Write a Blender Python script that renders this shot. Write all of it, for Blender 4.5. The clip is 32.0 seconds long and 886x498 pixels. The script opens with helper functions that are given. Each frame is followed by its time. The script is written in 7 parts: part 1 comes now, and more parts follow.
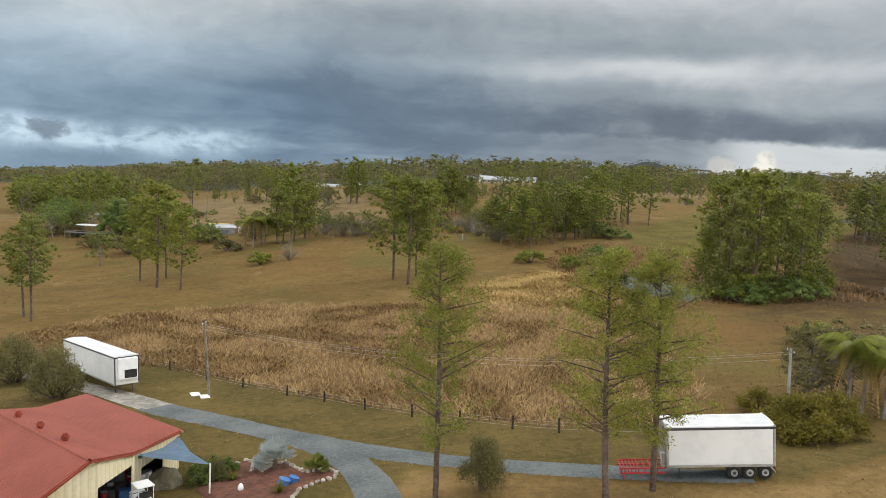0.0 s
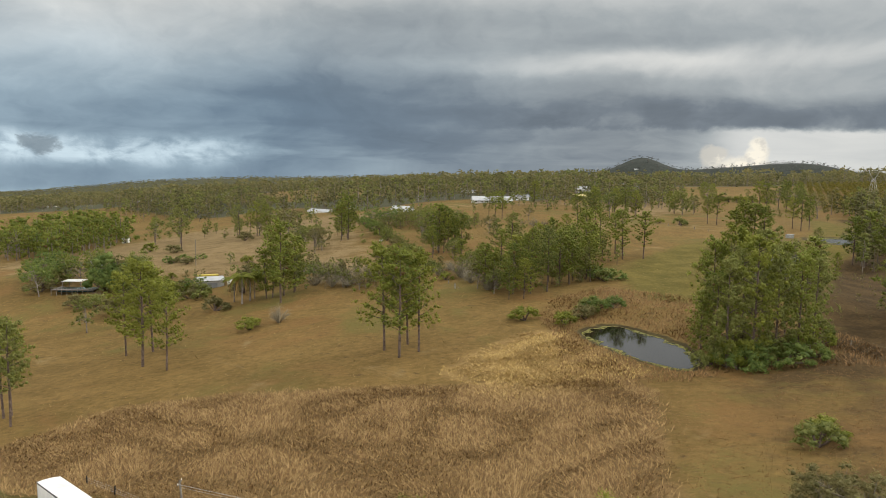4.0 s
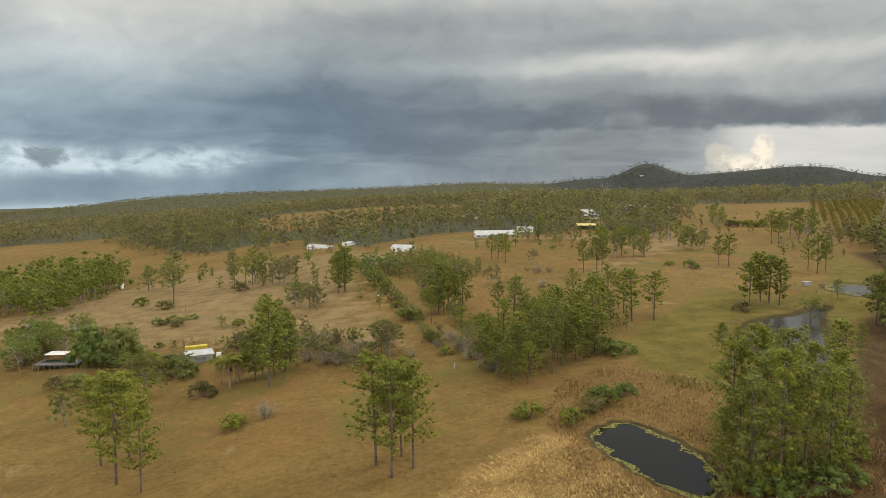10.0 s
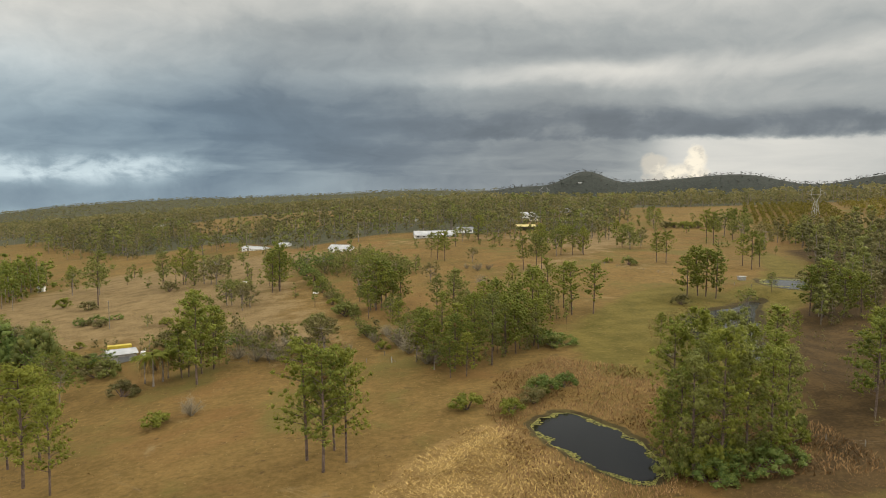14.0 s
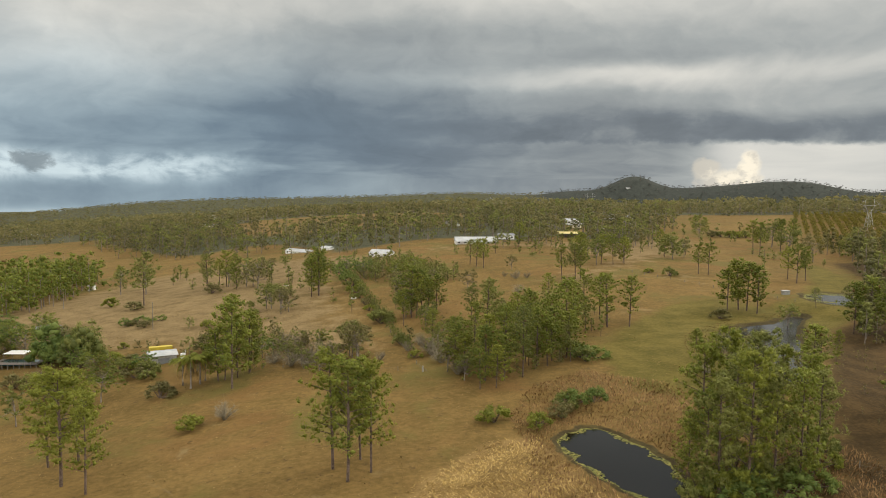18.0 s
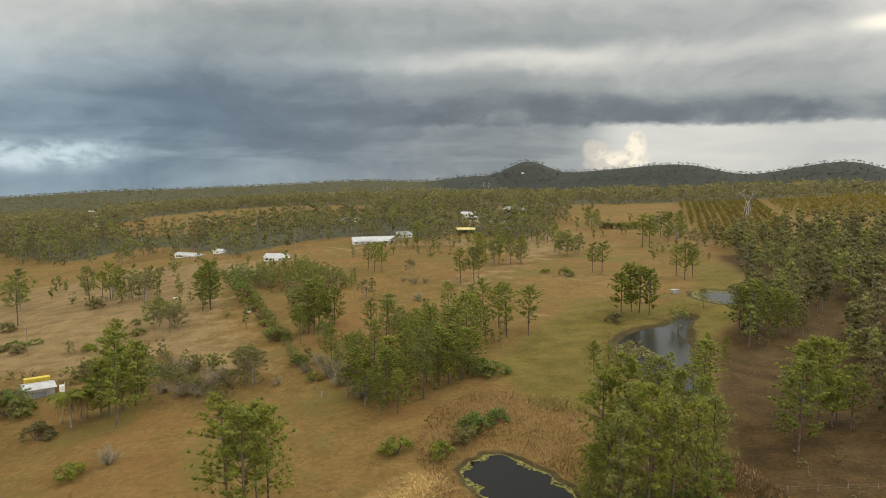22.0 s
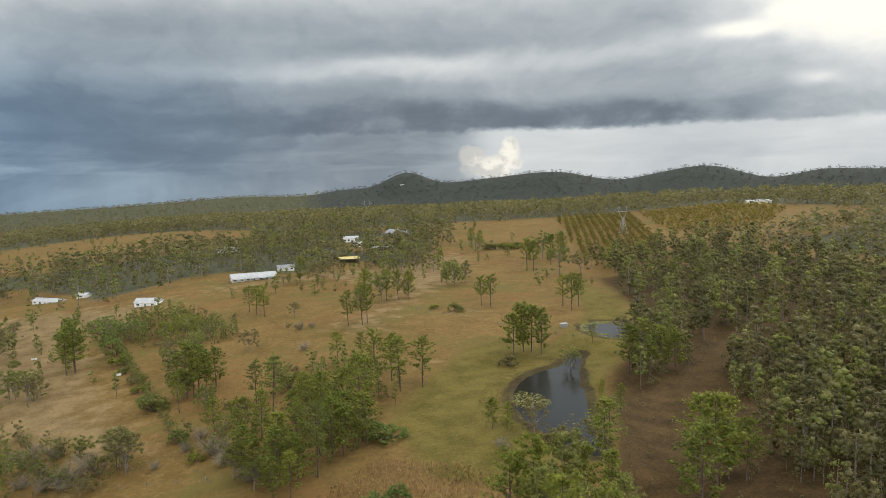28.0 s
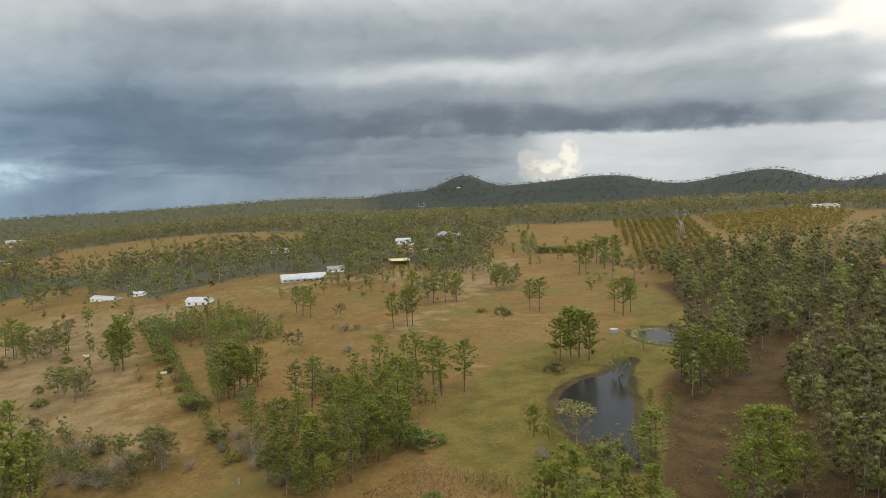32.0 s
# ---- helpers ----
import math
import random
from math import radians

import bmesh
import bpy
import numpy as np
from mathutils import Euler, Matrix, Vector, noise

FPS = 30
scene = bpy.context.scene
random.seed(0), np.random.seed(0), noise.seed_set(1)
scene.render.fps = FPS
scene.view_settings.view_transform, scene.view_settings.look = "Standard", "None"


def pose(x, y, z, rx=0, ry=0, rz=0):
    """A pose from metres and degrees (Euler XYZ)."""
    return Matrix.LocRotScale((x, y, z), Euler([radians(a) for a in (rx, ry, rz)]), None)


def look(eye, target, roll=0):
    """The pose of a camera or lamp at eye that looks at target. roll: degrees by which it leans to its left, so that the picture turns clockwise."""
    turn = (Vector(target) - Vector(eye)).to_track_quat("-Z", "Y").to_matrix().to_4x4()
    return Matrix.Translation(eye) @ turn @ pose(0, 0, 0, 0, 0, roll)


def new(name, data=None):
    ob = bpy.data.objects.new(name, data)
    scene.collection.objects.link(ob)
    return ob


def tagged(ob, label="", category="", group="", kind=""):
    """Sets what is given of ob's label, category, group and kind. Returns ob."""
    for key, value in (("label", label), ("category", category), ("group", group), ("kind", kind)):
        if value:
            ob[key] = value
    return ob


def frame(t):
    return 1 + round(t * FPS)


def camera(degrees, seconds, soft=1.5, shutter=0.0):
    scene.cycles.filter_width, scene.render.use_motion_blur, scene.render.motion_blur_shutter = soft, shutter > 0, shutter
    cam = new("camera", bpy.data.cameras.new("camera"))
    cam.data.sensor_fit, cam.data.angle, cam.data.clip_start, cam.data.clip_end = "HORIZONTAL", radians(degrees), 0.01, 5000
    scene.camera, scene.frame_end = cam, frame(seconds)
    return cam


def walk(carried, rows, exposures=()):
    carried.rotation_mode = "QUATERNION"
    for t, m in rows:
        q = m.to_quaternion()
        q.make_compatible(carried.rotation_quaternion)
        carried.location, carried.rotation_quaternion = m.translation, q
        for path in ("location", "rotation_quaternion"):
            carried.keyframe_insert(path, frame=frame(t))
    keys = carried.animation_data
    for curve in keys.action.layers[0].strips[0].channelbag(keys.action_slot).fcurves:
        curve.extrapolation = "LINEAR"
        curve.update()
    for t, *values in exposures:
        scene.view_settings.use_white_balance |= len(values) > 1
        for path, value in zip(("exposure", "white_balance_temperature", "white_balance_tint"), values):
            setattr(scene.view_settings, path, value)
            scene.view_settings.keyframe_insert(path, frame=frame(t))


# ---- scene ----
cam = camera(59.0, 32.0, soft=0.8)
# seconds, x, y, z in metres, yaw, pitch, lean in degrees
ROWS = [
    (0.0, 0.02, -0.01, 24.00, -0.49, -6.14, -3.06),
    (0.5, 0.11, 0.22, 25.99, -0.60, -6.04, -2.65),
    (1.0, 0.19, 0.52, 28.26, -0.61, -6.04, -2.16),
    (1.5, 0.38, 1.12, 30.26, -0.49, -6.08, -1.91),
    (2.0, 0.49, 1.96, 32.58, -0.39, -6.22, -1.72),
    (2.5, 0.85, 3.04, 34.59, -0.27, -6.18, -1.46),
    (3.0, 0.80, 4.57, 36.88, -0.47, -6.20, -1.33),
    (3.5, 1.03, 5.61, 39.01, -0.76, -6.19, -0.94),
    (4.0, 1.41, 6.90, 41.46, -0.97, -6.17, -0.75),
    (4.5, 2.21, 8.79, 43.72, -1.02, -6.24, -0.56),
    (6.5, 3.14, 14.37, 52.89, -0.43, -6.24, -0.90),
    (7.0, 3.58, 16.91, 55.13, -0.09, -6.32, -0.89),
    (7.5, 3.85, 18.58, 57.36, 0.19, -6.35, -0.72),
    (8.0, 4.08, 20.43, 59.35, 0.31, -6.28, -0.34),
    (8.5, 4.20, 21.84, 61.67, 0.24, -6.35, -0.24),
    (9.0, 4.42, 23.11, 63.74, 0.00, -6.18, 0.00),
    (9.5, 4.67, 24.17, 64.64, -0.01, -6.06, 0.24),
    (10.0, 4.87, 25.68, 64.24, -0.61, -5.90, 0.49),
    (10.5, 4.98, 27.07, 63.38, -0.77, -5.79, 0.39),
    (11.0, 4.99, 28.35, 62.32, 0.16, -5.67, 0.04),
    (11.5, 5.68, 29.30, 61.00, -0.95, -5.55, 0.03),
    (12.0, 5.62, 30.03, 59.80, -2.09, -5.54, 0.10),
    (12.5, 5.50, 30.67, 58.59, -4.20, -5.38, 0.22),
    (13.0, 5.47, 31.42, 57.93, -5.86, -5.40, 0.36),
    (13.5, 5.83, 32.16, 57.51, -5.82, -5.40, 0.44),
    (14.0, 6.55, 32.62, 57.38, -4.89, -5.28, 0.27),
    (14.5, 7.24, 33.07, 57.61, -3.76, -5.32, 0.08),
    (15.0, 8.07, 33.52, 57.88, -2.71, -5.23, -0.21),
    (15.5, 8.81, 33.78, 58.05, -1.68, -5.18, -0.50),
    (17.5, 10.24, 32.28, 59.39, -1.28, -5.14, -0.61),
    (18.0, 10.73, 31.73, 60.11, -1.43, -5.12, -0.43),
    (18.5, 11.22, 31.21, 60.78, -1.66, -5.12, -0.26),
    (19.0, 11.54, 30.85, 61.96, -1.83, -5.32, -0.18),
    (19.5, 12.15, 31.25, 63.20, -1.83, -5.41, -0.18),
    (20.0, 12.32, 32.29, 64.46, -3.38, -5.70, -0.17),
    (20.5, 12.18, 33.33, 65.83, -3.98, -5.91, -0.25),
    (21.0, 11.87, 34.72, 67.64, -4.95, -6.09, -0.14),
    (21.5, 11.74, 36.33, 69.39, -6.86, -6.26, 0.00),
    (22.0, 11.72, 38.15, 70.96, -8.94, -6.29, 0.34),
    (22.5, 11.46, 39.49, 72.43, -10.78, -6.16, 0.76),
    (23.0, 11.27, 40.85, 74.08, -12.26, -6.06, 1.04),
    (23.5, 11.55, 41.96, 75.73, -13.78, -6.00, 1.36),
    (24.0, 11.72, 43.08, 77.47, -16.19, -5.91, 1.88),
    (24.5, 11.49, 43.72, 78.98, -17.93, -5.95, 2.12),
    (25.0, 11.11, 44.75, 80.62, -19.24, -5.93, 2.32),
    (25.5, 10.97, 45.56, 82.08, -19.70, -5.94, 2.36),
    (27.5, 11.45, 50.11, 85.39, -20.18, -5.97, 2.09),
    (28.0, 12.21, 51.14, 86.30, -17.81, -5.91, 1.83),
    (28.5, 13.42, 52.05, 86.96, -15.09, -5.83, 1.62),
    (29.0, 14.65, 52.65, 87.27, -12.82, -5.70, 1.44),
    (29.5, 16.01, 53.39, 87.11, -11.17, -5.71, 1.36),
    (30.0, 17.31, 54.35, 86.48, -9.97, -5.57, 1.27),
    (30.5, 18.59, 54.99, 85.75, -9.11, -5.55, 1.20),
    (31.0, 19.20, 55.64, 85.26, -10.54, -5.49, 1.42),
    (31.5, 19.16, 56.26, 84.83, -12.53, -5.47, 1.63),
    (32.0, 19.38, 56.55, 84.61, -13.57, -5.53, 1.73),
]
walk(cam, [(t, pose(x, y, z, 90 + pitch, lean, yaw)) for t, x, y, z, yaw, pitch, lean in ROWS],
     [(0.0, -0.05, 6250, 10), (4.0, 0.0, 6600, 10), (9.0, 0.0, 6880, 10), (21.0, 0.0, 6980, 10), (25.0, 0.0, 6600, 10), (28.0, 0.0, 6330, 10), (32.0, 0.0, 6380, 10)])

# ---- sky and sun ----
SUN_AZ, SUN_EL = 62.0, 33.0  # degrees to the right of straight ahead, above the horizon


class Net:
    """Short hand for node trees."""

    def __init__(self, tree):
        self.tree, self.nodes, self.links = tree, tree.nodes, tree.links

    def add(self, kind, **values):
        n = self.nodes.new(kind)
        for k, v in values.items():
            setattr(n, k, v)
        return n

    def put(self, socket, value):
        if isinstance(value, bpy.types.NodeSocket):
            self.links.new(value, socket)
        elif value is not None:
            socket.default_value = value

    def math(self, op, a, b=None, c=None, clamp=False):
        n = self.add("ShaderNodeMath", operation=op, use_clamp=clamp)
        for i, v in enumerate((a, b, c)):
            self.put(n.inputs[i], v)
        return n.outputs[0]

    def noise(self, vec, scale, detail=4.0, rough=0.55, distort=0.0):
        n = self.add("ShaderNodeTexNoise")
        self.put(n.inputs["Vector"], vec)
        for k, v in (("Scale", scale), ("Detail", detail), ("Roughness", rough), ("Distortion", distort)):
            self.put(n.inputs[k], v)
        return n.outputs["Fac"]

    def span(self, v, a, b, lo=0.0, hi=1.0):
        n = self.add("ShaderNodeMapRange", interpolation_type="SMOOTHSTEP")
        for k, x in zip(("Value", "From Min", "From Max", "To Min", "To Max"), (v, a, b, lo, hi)):
            self.put(n.inputs[k], x)
        return n.outputs[0]

    def mix(self, fac, a, b, blend="MIX"):
        n = self.add("ShaderNodeMix", data_type="RGBA", blend_type=blend)
        self.put(n.inputs[0], fac)
        for i, v in ((6, a), (7, b)):
            self.put(n.inputs[i], (*v, 1.0) if isinstance(v, tuple) and len(v) == 3 else v)
        return n.outputs[2]

    def combine(self, x, y, z):
        n = self.add("ShaderNodeCombineXYZ")
        for i, v in enumerate((x, y, z)):
            self.put(n.inputs[i], v)
        return n.outputs[0]


def storm_sky():
    world = bpy.data.worlds.new("storm_sky")
    scene.world = world
    world.use_nodes = True
    net = Net(world.node_tree)
    net.nodes.clear()
    way = net.add("ShaderNodeTexCoord").outputs["Generated"]
    sep = net.add("ShaderNodeSeparateXYZ")
    net.put(sep.inputs[0], way)
    az = net.math("MULTIPLY", net.math("ARCTAN2", sep.outputs[0], sep.outputs[1]), 57.2958)
    el = net.math("MULTIPLY", net.math("ARCSINE", sep.outputs[2]), 57.2958)
    # cloud sheets lie flat overhead, so they crowd together towards the horizon
    low = net.math("ADD", net.math("MAXIMUM", sep.outputs[2], 0.0), 0.085)
    deck = net.combine(net.math("DIVIDE", sep.outputs[0], low), net.math("DIVIDE", sep.outputs[1], low), 0.0)
    side = net.combine(net.math("MULTIPLY", az, 0.13), net.math("MULTIPLY", el, 0.21), 4.0)
    warp = net.math("SUBTRACT", net.noise(deck, 0.45, 4.0, 0.5, 0.3), 0.5)
    warp2 = net.math("SUBTRACT", net.noise(side, 1.0, 6.0, 0.52, 0.3), 0.5)
    a2 = net.math("ADD", az, net.math("ADD", net.math("MULTIPLY", warp, 9.0), net.math("MULTIPLY", warp2, 7.0)))
    e2 = net.math("ADD", el, net.math("ADD", net.math("MULTIPLY", warp, 1.6), net.math("MULTIPLY", warp2, 2.2)))
    tight = net.math("ADD", el, net.math("MULTIPLY", warp2, 1.0))

    def mass(total, items, a, e):
        # azimuth, elevation, half width, half height, how much lighter
        for ca, ce, wa, we, gain in items:
            u = net.math("DIVIDE", net.math("SUBTRACT", a, ca), wa)
            v = net.math("DIVIDE", net.math("SUBTRACT", e, ce), we)
            r2 = net.math("ADD", net.math("MULTIPLY", u, u), net.math("MULTIPLY", v, v))
            total = net.math("ADD", total, net.math("MULTIPLY", net.math("EXPONENT", net.math("MULTIPLY", r2, -1.0)), gain))
        return total

    value = mass(0.34, [
        (-25.0, 6.5, 9.0, 2.6, 0.13), (-24.0, 11.5, 16.0, 4.2, 0.26), (-5.0, 4.2, 14.0, 2.6, -0.15), (-1.0, 1.0, 9.0, 2.0, -0.08),
        (3.0, 7.0, 6.0, 1.3, 0.10), (14.5, 6.9, 8.0, 0.85, 0.34), (27.0, 7.6, 9.0, 0.8, 0.12), (13.0, 5.2, 12.0, 0.7, 0.03), (24.0, 13.0, 24.0, 3.4, 0.26),
        (5.0, 10.5, 12.0, 1.2, -0.03), (34.0, 5.6, 8.0, 1.6, 0.06), (47.0, 10.5, 9.0, 4.6, 0.85), (52.0, 1.6, 12.0, 2.6, 0.20), (4.0, 13.5, 12.0, 2.2, 0.14),
    ], a2, e2)
    # the bright bank low on the one side, broken by small ragged clouds
    bank = net.math("MULTIPLY", net.span(tight, -0.9, 0.5), net.span(tight, 2.3, 1.1))
    bank = net.math("MULTIPLY", bank, net.math("MULTIPLY", net.span(a2, -9.0, -18.0), net.span(az, -46.0, -34.0)))
    value = net.math("ADD", value, net.math("MULTIPLY", bank, net.span(net.noise(side, 3.0, 7.0, 0.6, 0.4), 0.34, 0.62, 0.10, 0.36)))
    value = mass(value, [(-27.0, -2.6, 12.0, 0.45, 0.24), (38.6, 8.5, 2.6, 0.55, 0.42), (42.0, 9.4, 1.8, 0.45, 0.40), (43.0, 5.0, 1.6, 0.5, 0.22)], az, tight)
    # shelf of dark cloud with a ragged hard base
    ragged = net.math("ADD", el, net.math("MULTIPLY", net.math("SUBTRACT", net.noise(side, 4.5, 7.0, 0.62, 0.2), 0.5), 0.9))
    shelf = net.math("MULTIPLY", net.span(ragged, 2.45, 2.95), net.span(e2, 5.4, 3.4))
    shelf = net.math("MULTIPLY", shelf, net.math("MULTIPLY", net.span(a2, -1.0, 9.0), net.span(az, 43.0, 35.0)))
    value = net.math("SUBTRACT", value, net.math("MULTIPLY", shelf, net.span(net.noise(side, 2.2, 6.0, 0.55, 0.3), 0.30, 0.62, 0.05, 0.18)))
    gap = net.math("MULTIPLY", net.span(ragged, 2.75, 2.3), net.math("MULTIPLY", net.span(az, 17.0, 22.5), net.span(az, 60.0, 40.0)))
    value = net.math("ADD", value, net.math("MULTIPLY", gap, net.span(az, 27.0, 36.0, 0.30, 0.20)))
    rolls = net.noise(deck, 0.62, 6.0, 0.5, 0.5)
    fine = net.noise(net.combine(net.math("MULTIPLY", a2, 0.11), net.math("MULTIPLY", e2, 0.20), 5.0), 1.5, 7.0, 0.52, 0.2)
    wisps = net.noise(net.combine(net.math("MULTIPLY", a2, 0.30), net.math("MULTIPLY", e2, 0.42), 11.0), 1.7, 6.0, 0.55, 0.3)
    calm = net.span(gap, 0.0, 1.0, 1.0, 0.55)
    for layer, gain in ((rolls, 0.26), (fine, 0.24), (wisps, 0.11)):
        value = net.math("ADD", value, net.math("MULTIPLY", calm, net.math("MULTIPLY", net.math("SUBTRACT", layer, 0.5), gain)))
    # heaped clouds lit by the sun low in the gap
    heap = net.noise(net.combine(net.math("MULTIPLY", az, 0.8), net.math("MULTIPLY", el, 1.0), 2.0), 1.15, 6.0, 0.55)
    pile = None
    for ca, ce, wa, we in ((19.9, 0.7, 1.0, 0.9), (22.6, 1.0, 0.8, 1.2), (21.4, 0.0, 2.2, 0.9)):
        hu = net.math("DIVIDE", net.math("SUBTRACT", az, ca), wa)
        hv = net.math("DIVIDE", net.math("SUBTRACT", el, ce), we)
        hr = net.math("ADD", net.math("ADD", net.math("MULTIPLY", hu, hu), net.math("MULTIPLY", hv, hv)), net.math("MULTIPLY", net.math("SUBTRACT", heap, 0.5), 2.8))
        one = net.span(hr, 1.25, 0.35)
        pile = one if pile is None else net.math("MAXIMUM", pile, one)
    ramp = net.add("ShaderNodeValToRGB")
    net.put(ramp.inputs[0], value)
    stops = [(0.0, (0.115, 0.140, 0.168)), (0.22, (0.190, 0.225, 0.262)), (0.42, (0.372, 0.412, 0.434)), (0.62, (0.63, 0.65, 0.645)), (0.82, (0.88, 0.88, 0.84)), (1.0, (1.12, 1.08, 0.97))]
    while len(ramp.color_ramp.elements) < len(stops):
        ramp.color_ramp.elements.new(0.5)
    for e, (p, c) in zip(ramp.color_ramp.elements, stops):
        e.position, e.color = p, (*c, 1.0)
    # rain blue on the one side, clear warm light on the other
    blue = net.math("MULTIPLY", net.span(az, 16.0, -16.0), net.span(e2, 12.0, 3.0))
    tint = net.mix(net.math("MULTIPLY", blue, 1.0), ramp.outputs[0], net.mix(1.0, ramp.outputs[0], (0.82, 1.0, 1.15), "MULTIPLY"))
    warm = net.math("MULTIPLY", net.span(az, 16.0, 34.0), net.span(value, 0.62, 1.0))
    tint = net.mix(net.math("MULTIPLY", warm, 0.5), tint, (1.12, 1.04, 0.86))
    lit_heap = net.mix(net.span(net.math("ADD", heap, net.math("MULTIPLY", net.math("SUBTRACT", az, 21.5), 0.05)), 0.40, 0.62), (0.66, 0.63, 0.56), (1.10, 1.02, 0.84))
    tint = net.mix(net.math("MULTIPLY", net.math("MULTIPLY", pile, 0.7), net.span(ragged, 3.0, 2.4)), tint, lit_heap)
    # one torn dark cloud adrift before the bright bank
    du = net.math("DIVIDE", net.math("SUBTRACT", az, -26.2), 1.9)
    dv = net.math("DIVIDE", net.math("SUBTRACT", el, 0.95), 0.75)
    dr = net.math("ADD", net.math("ADD", net.math("MULTIPLY", du, du), net.math("MULTIPLY", dv, dv)), net.math("MULTIPLY", net.math("SUBTRACT", net.noise(side, 3.4, 6.0, 0.6, 0.5), 0.5), 4.5))
    tint = net.mix(net.math("MULTIPLY", net.span(dr, 0.9, 0.1), 0.8), tint, (0.20, 0.255, 0.30))
    # broken bright cloud overhead and away from the storm
    sky = net.add("ShaderNodeTexSky", sky_type="NISHITA", sun_disc=False)
    sky.sun_elevation, sky.sun_rotation = radians(SUN_EL), radians(SUN_AZ)
    lit = net.mix(0.86, sky.outputs[0], (16.5, 16.2, 15.4))
    lit = net.mix(1.0, lit, (0.115, 0.115, 0.115), "MULTIPLY")
    away = net.math("MAXIMUM", net.span(el, 19.0, 46.0), net.span(net.math("ABSOLUTE", az), 52.0, 80.0))
    dome = net.mix(away, tint, lit)
    back = net.add("ShaderNodeBackground")
    net.put(back.inputs[0], dome)
    back.inputs[1].default_value = 1.0
    net.put(net.add("ShaderNodeOutputWorld").inputs[0], back.outputs[0])


storm_sky()
sun = new("sun", bpy.data.lights.new("sun", "SUN"))
sun.data.energy, sun.data.angle, sun.data.color = 1.6, radians(14.0), (1.0, 0.93, 0.82)
sun.matrix_world = look((0, 0, 0), (-math.sin(radians(SUN_AZ)) * math.cos(radians(SUN_EL)), -math.cos(radians(SUN_AZ)) * math.cos(radians(SUN_EL)), -math.sin(radians(SUN_EL))))

# ---- materials ----
def material(name, rough=0.8, metal=0.0, spec=0.3):
    m = bpy.data.materials.new(name)
    m.use_nodes = True
    net = Net(m.node_tree)
    b = m.node_tree.nodes["Principled BSDF"]
    b.inputs["Roughness"].default_value, b.inputs["Metallic"].default_value = rough, metal
    b.inputs["Specular IOR Level"].default_value = spec
    return m, net, b


def place(net, scale=1.0):
    n = net.add("ShaderNodeNewGeometry")
    v = net.add("ShaderNodeVectorMath", operation="SCALE")
    net.put(v.inputs[0], n.outputs["Position"])
    v.inputs["Scale"].default_value = scale
    return v.outputs[0]


def bump(net, b, height, strength, distance=0.05):
    n = net.add("ShaderNodeBump")
    n.inputs["Strength"].default_value, n.inputs["Distance"].default_value = strength, distance
    net.put(n.inputs["Height"], height)
    net.put(b.inputs["Normal"], n.outputs[0])


def speckled(name, dark, light, scale=3.0, coarse=0.2, rough=0.8, metal=0.0, relief=0.2, spec=0.3, dist=0.03):
    """Grain and stains at two scales between two colours."""
    m, net, b = material(name, rough, metal, spec)
    p = place(net)
    fine, slow = net.noise(p, scale, 6.0, 0.6), net.noise(p, scale * coarse, 3.0, 0.5)
    f = net.span(net.math("ADD", net.math("MULTIPLY", fine, 0.55), net.math("MULTIPLY", slow, 0.45)), 0.36, 0.64)
    net.put(b.inputs["Base Color"], net.mix(f, dark, light))
    if relief:
        bump(net, b, fine, relief, dist)
    return m


def leafy(name, dark, light, dry=None, through_leaf=0.47):
    """Leaves: each clump of its own shade, light passing through."""
    m, net, b = material(name, 0.62, 0.0, 0.25)
    geo = net.add("ShaderNodeNewGeometry")
    rnd = geo.outputs["Random Per Island"]
    own = net.add("ShaderNodeObjectInfo").outputs["Random"]
    slow = net.noise(place(net), 0.35, 2.0)
    tree = net.noise(place(net), 0.085, 2.0)
    f = net.math("ADD", net.math("MULTIPLY", rnd, 0.38), net.math("ADD", net.math("MULTIPLY", net.math("ADD", slow, tree), 0.28), net.math("MULTIPLY", own, 0.22)))
    c = net.mix(net.span(f, 0.25, 0.85), dark, light)
    if dry:
        c = net.mix(net.span(rnd, 0.88, 0.97), c, dry)
    net.put(b.inputs["Base Color"], c)
    t = net.add("ShaderNodeBsdfTranslucent")
    net.put(t.inputs[0], c)
    mix = net.add("ShaderNodeMixShader")
    mix.inputs[0].default_value = through_leaf
    net.put(mix.inputs[1], b.outputs[0])
    net.put(mix.inputs[2], t.outputs[0])
    net.put(m.node_tree.nodes["Material Output"].inputs[0], mix.outputs[0])
    return m


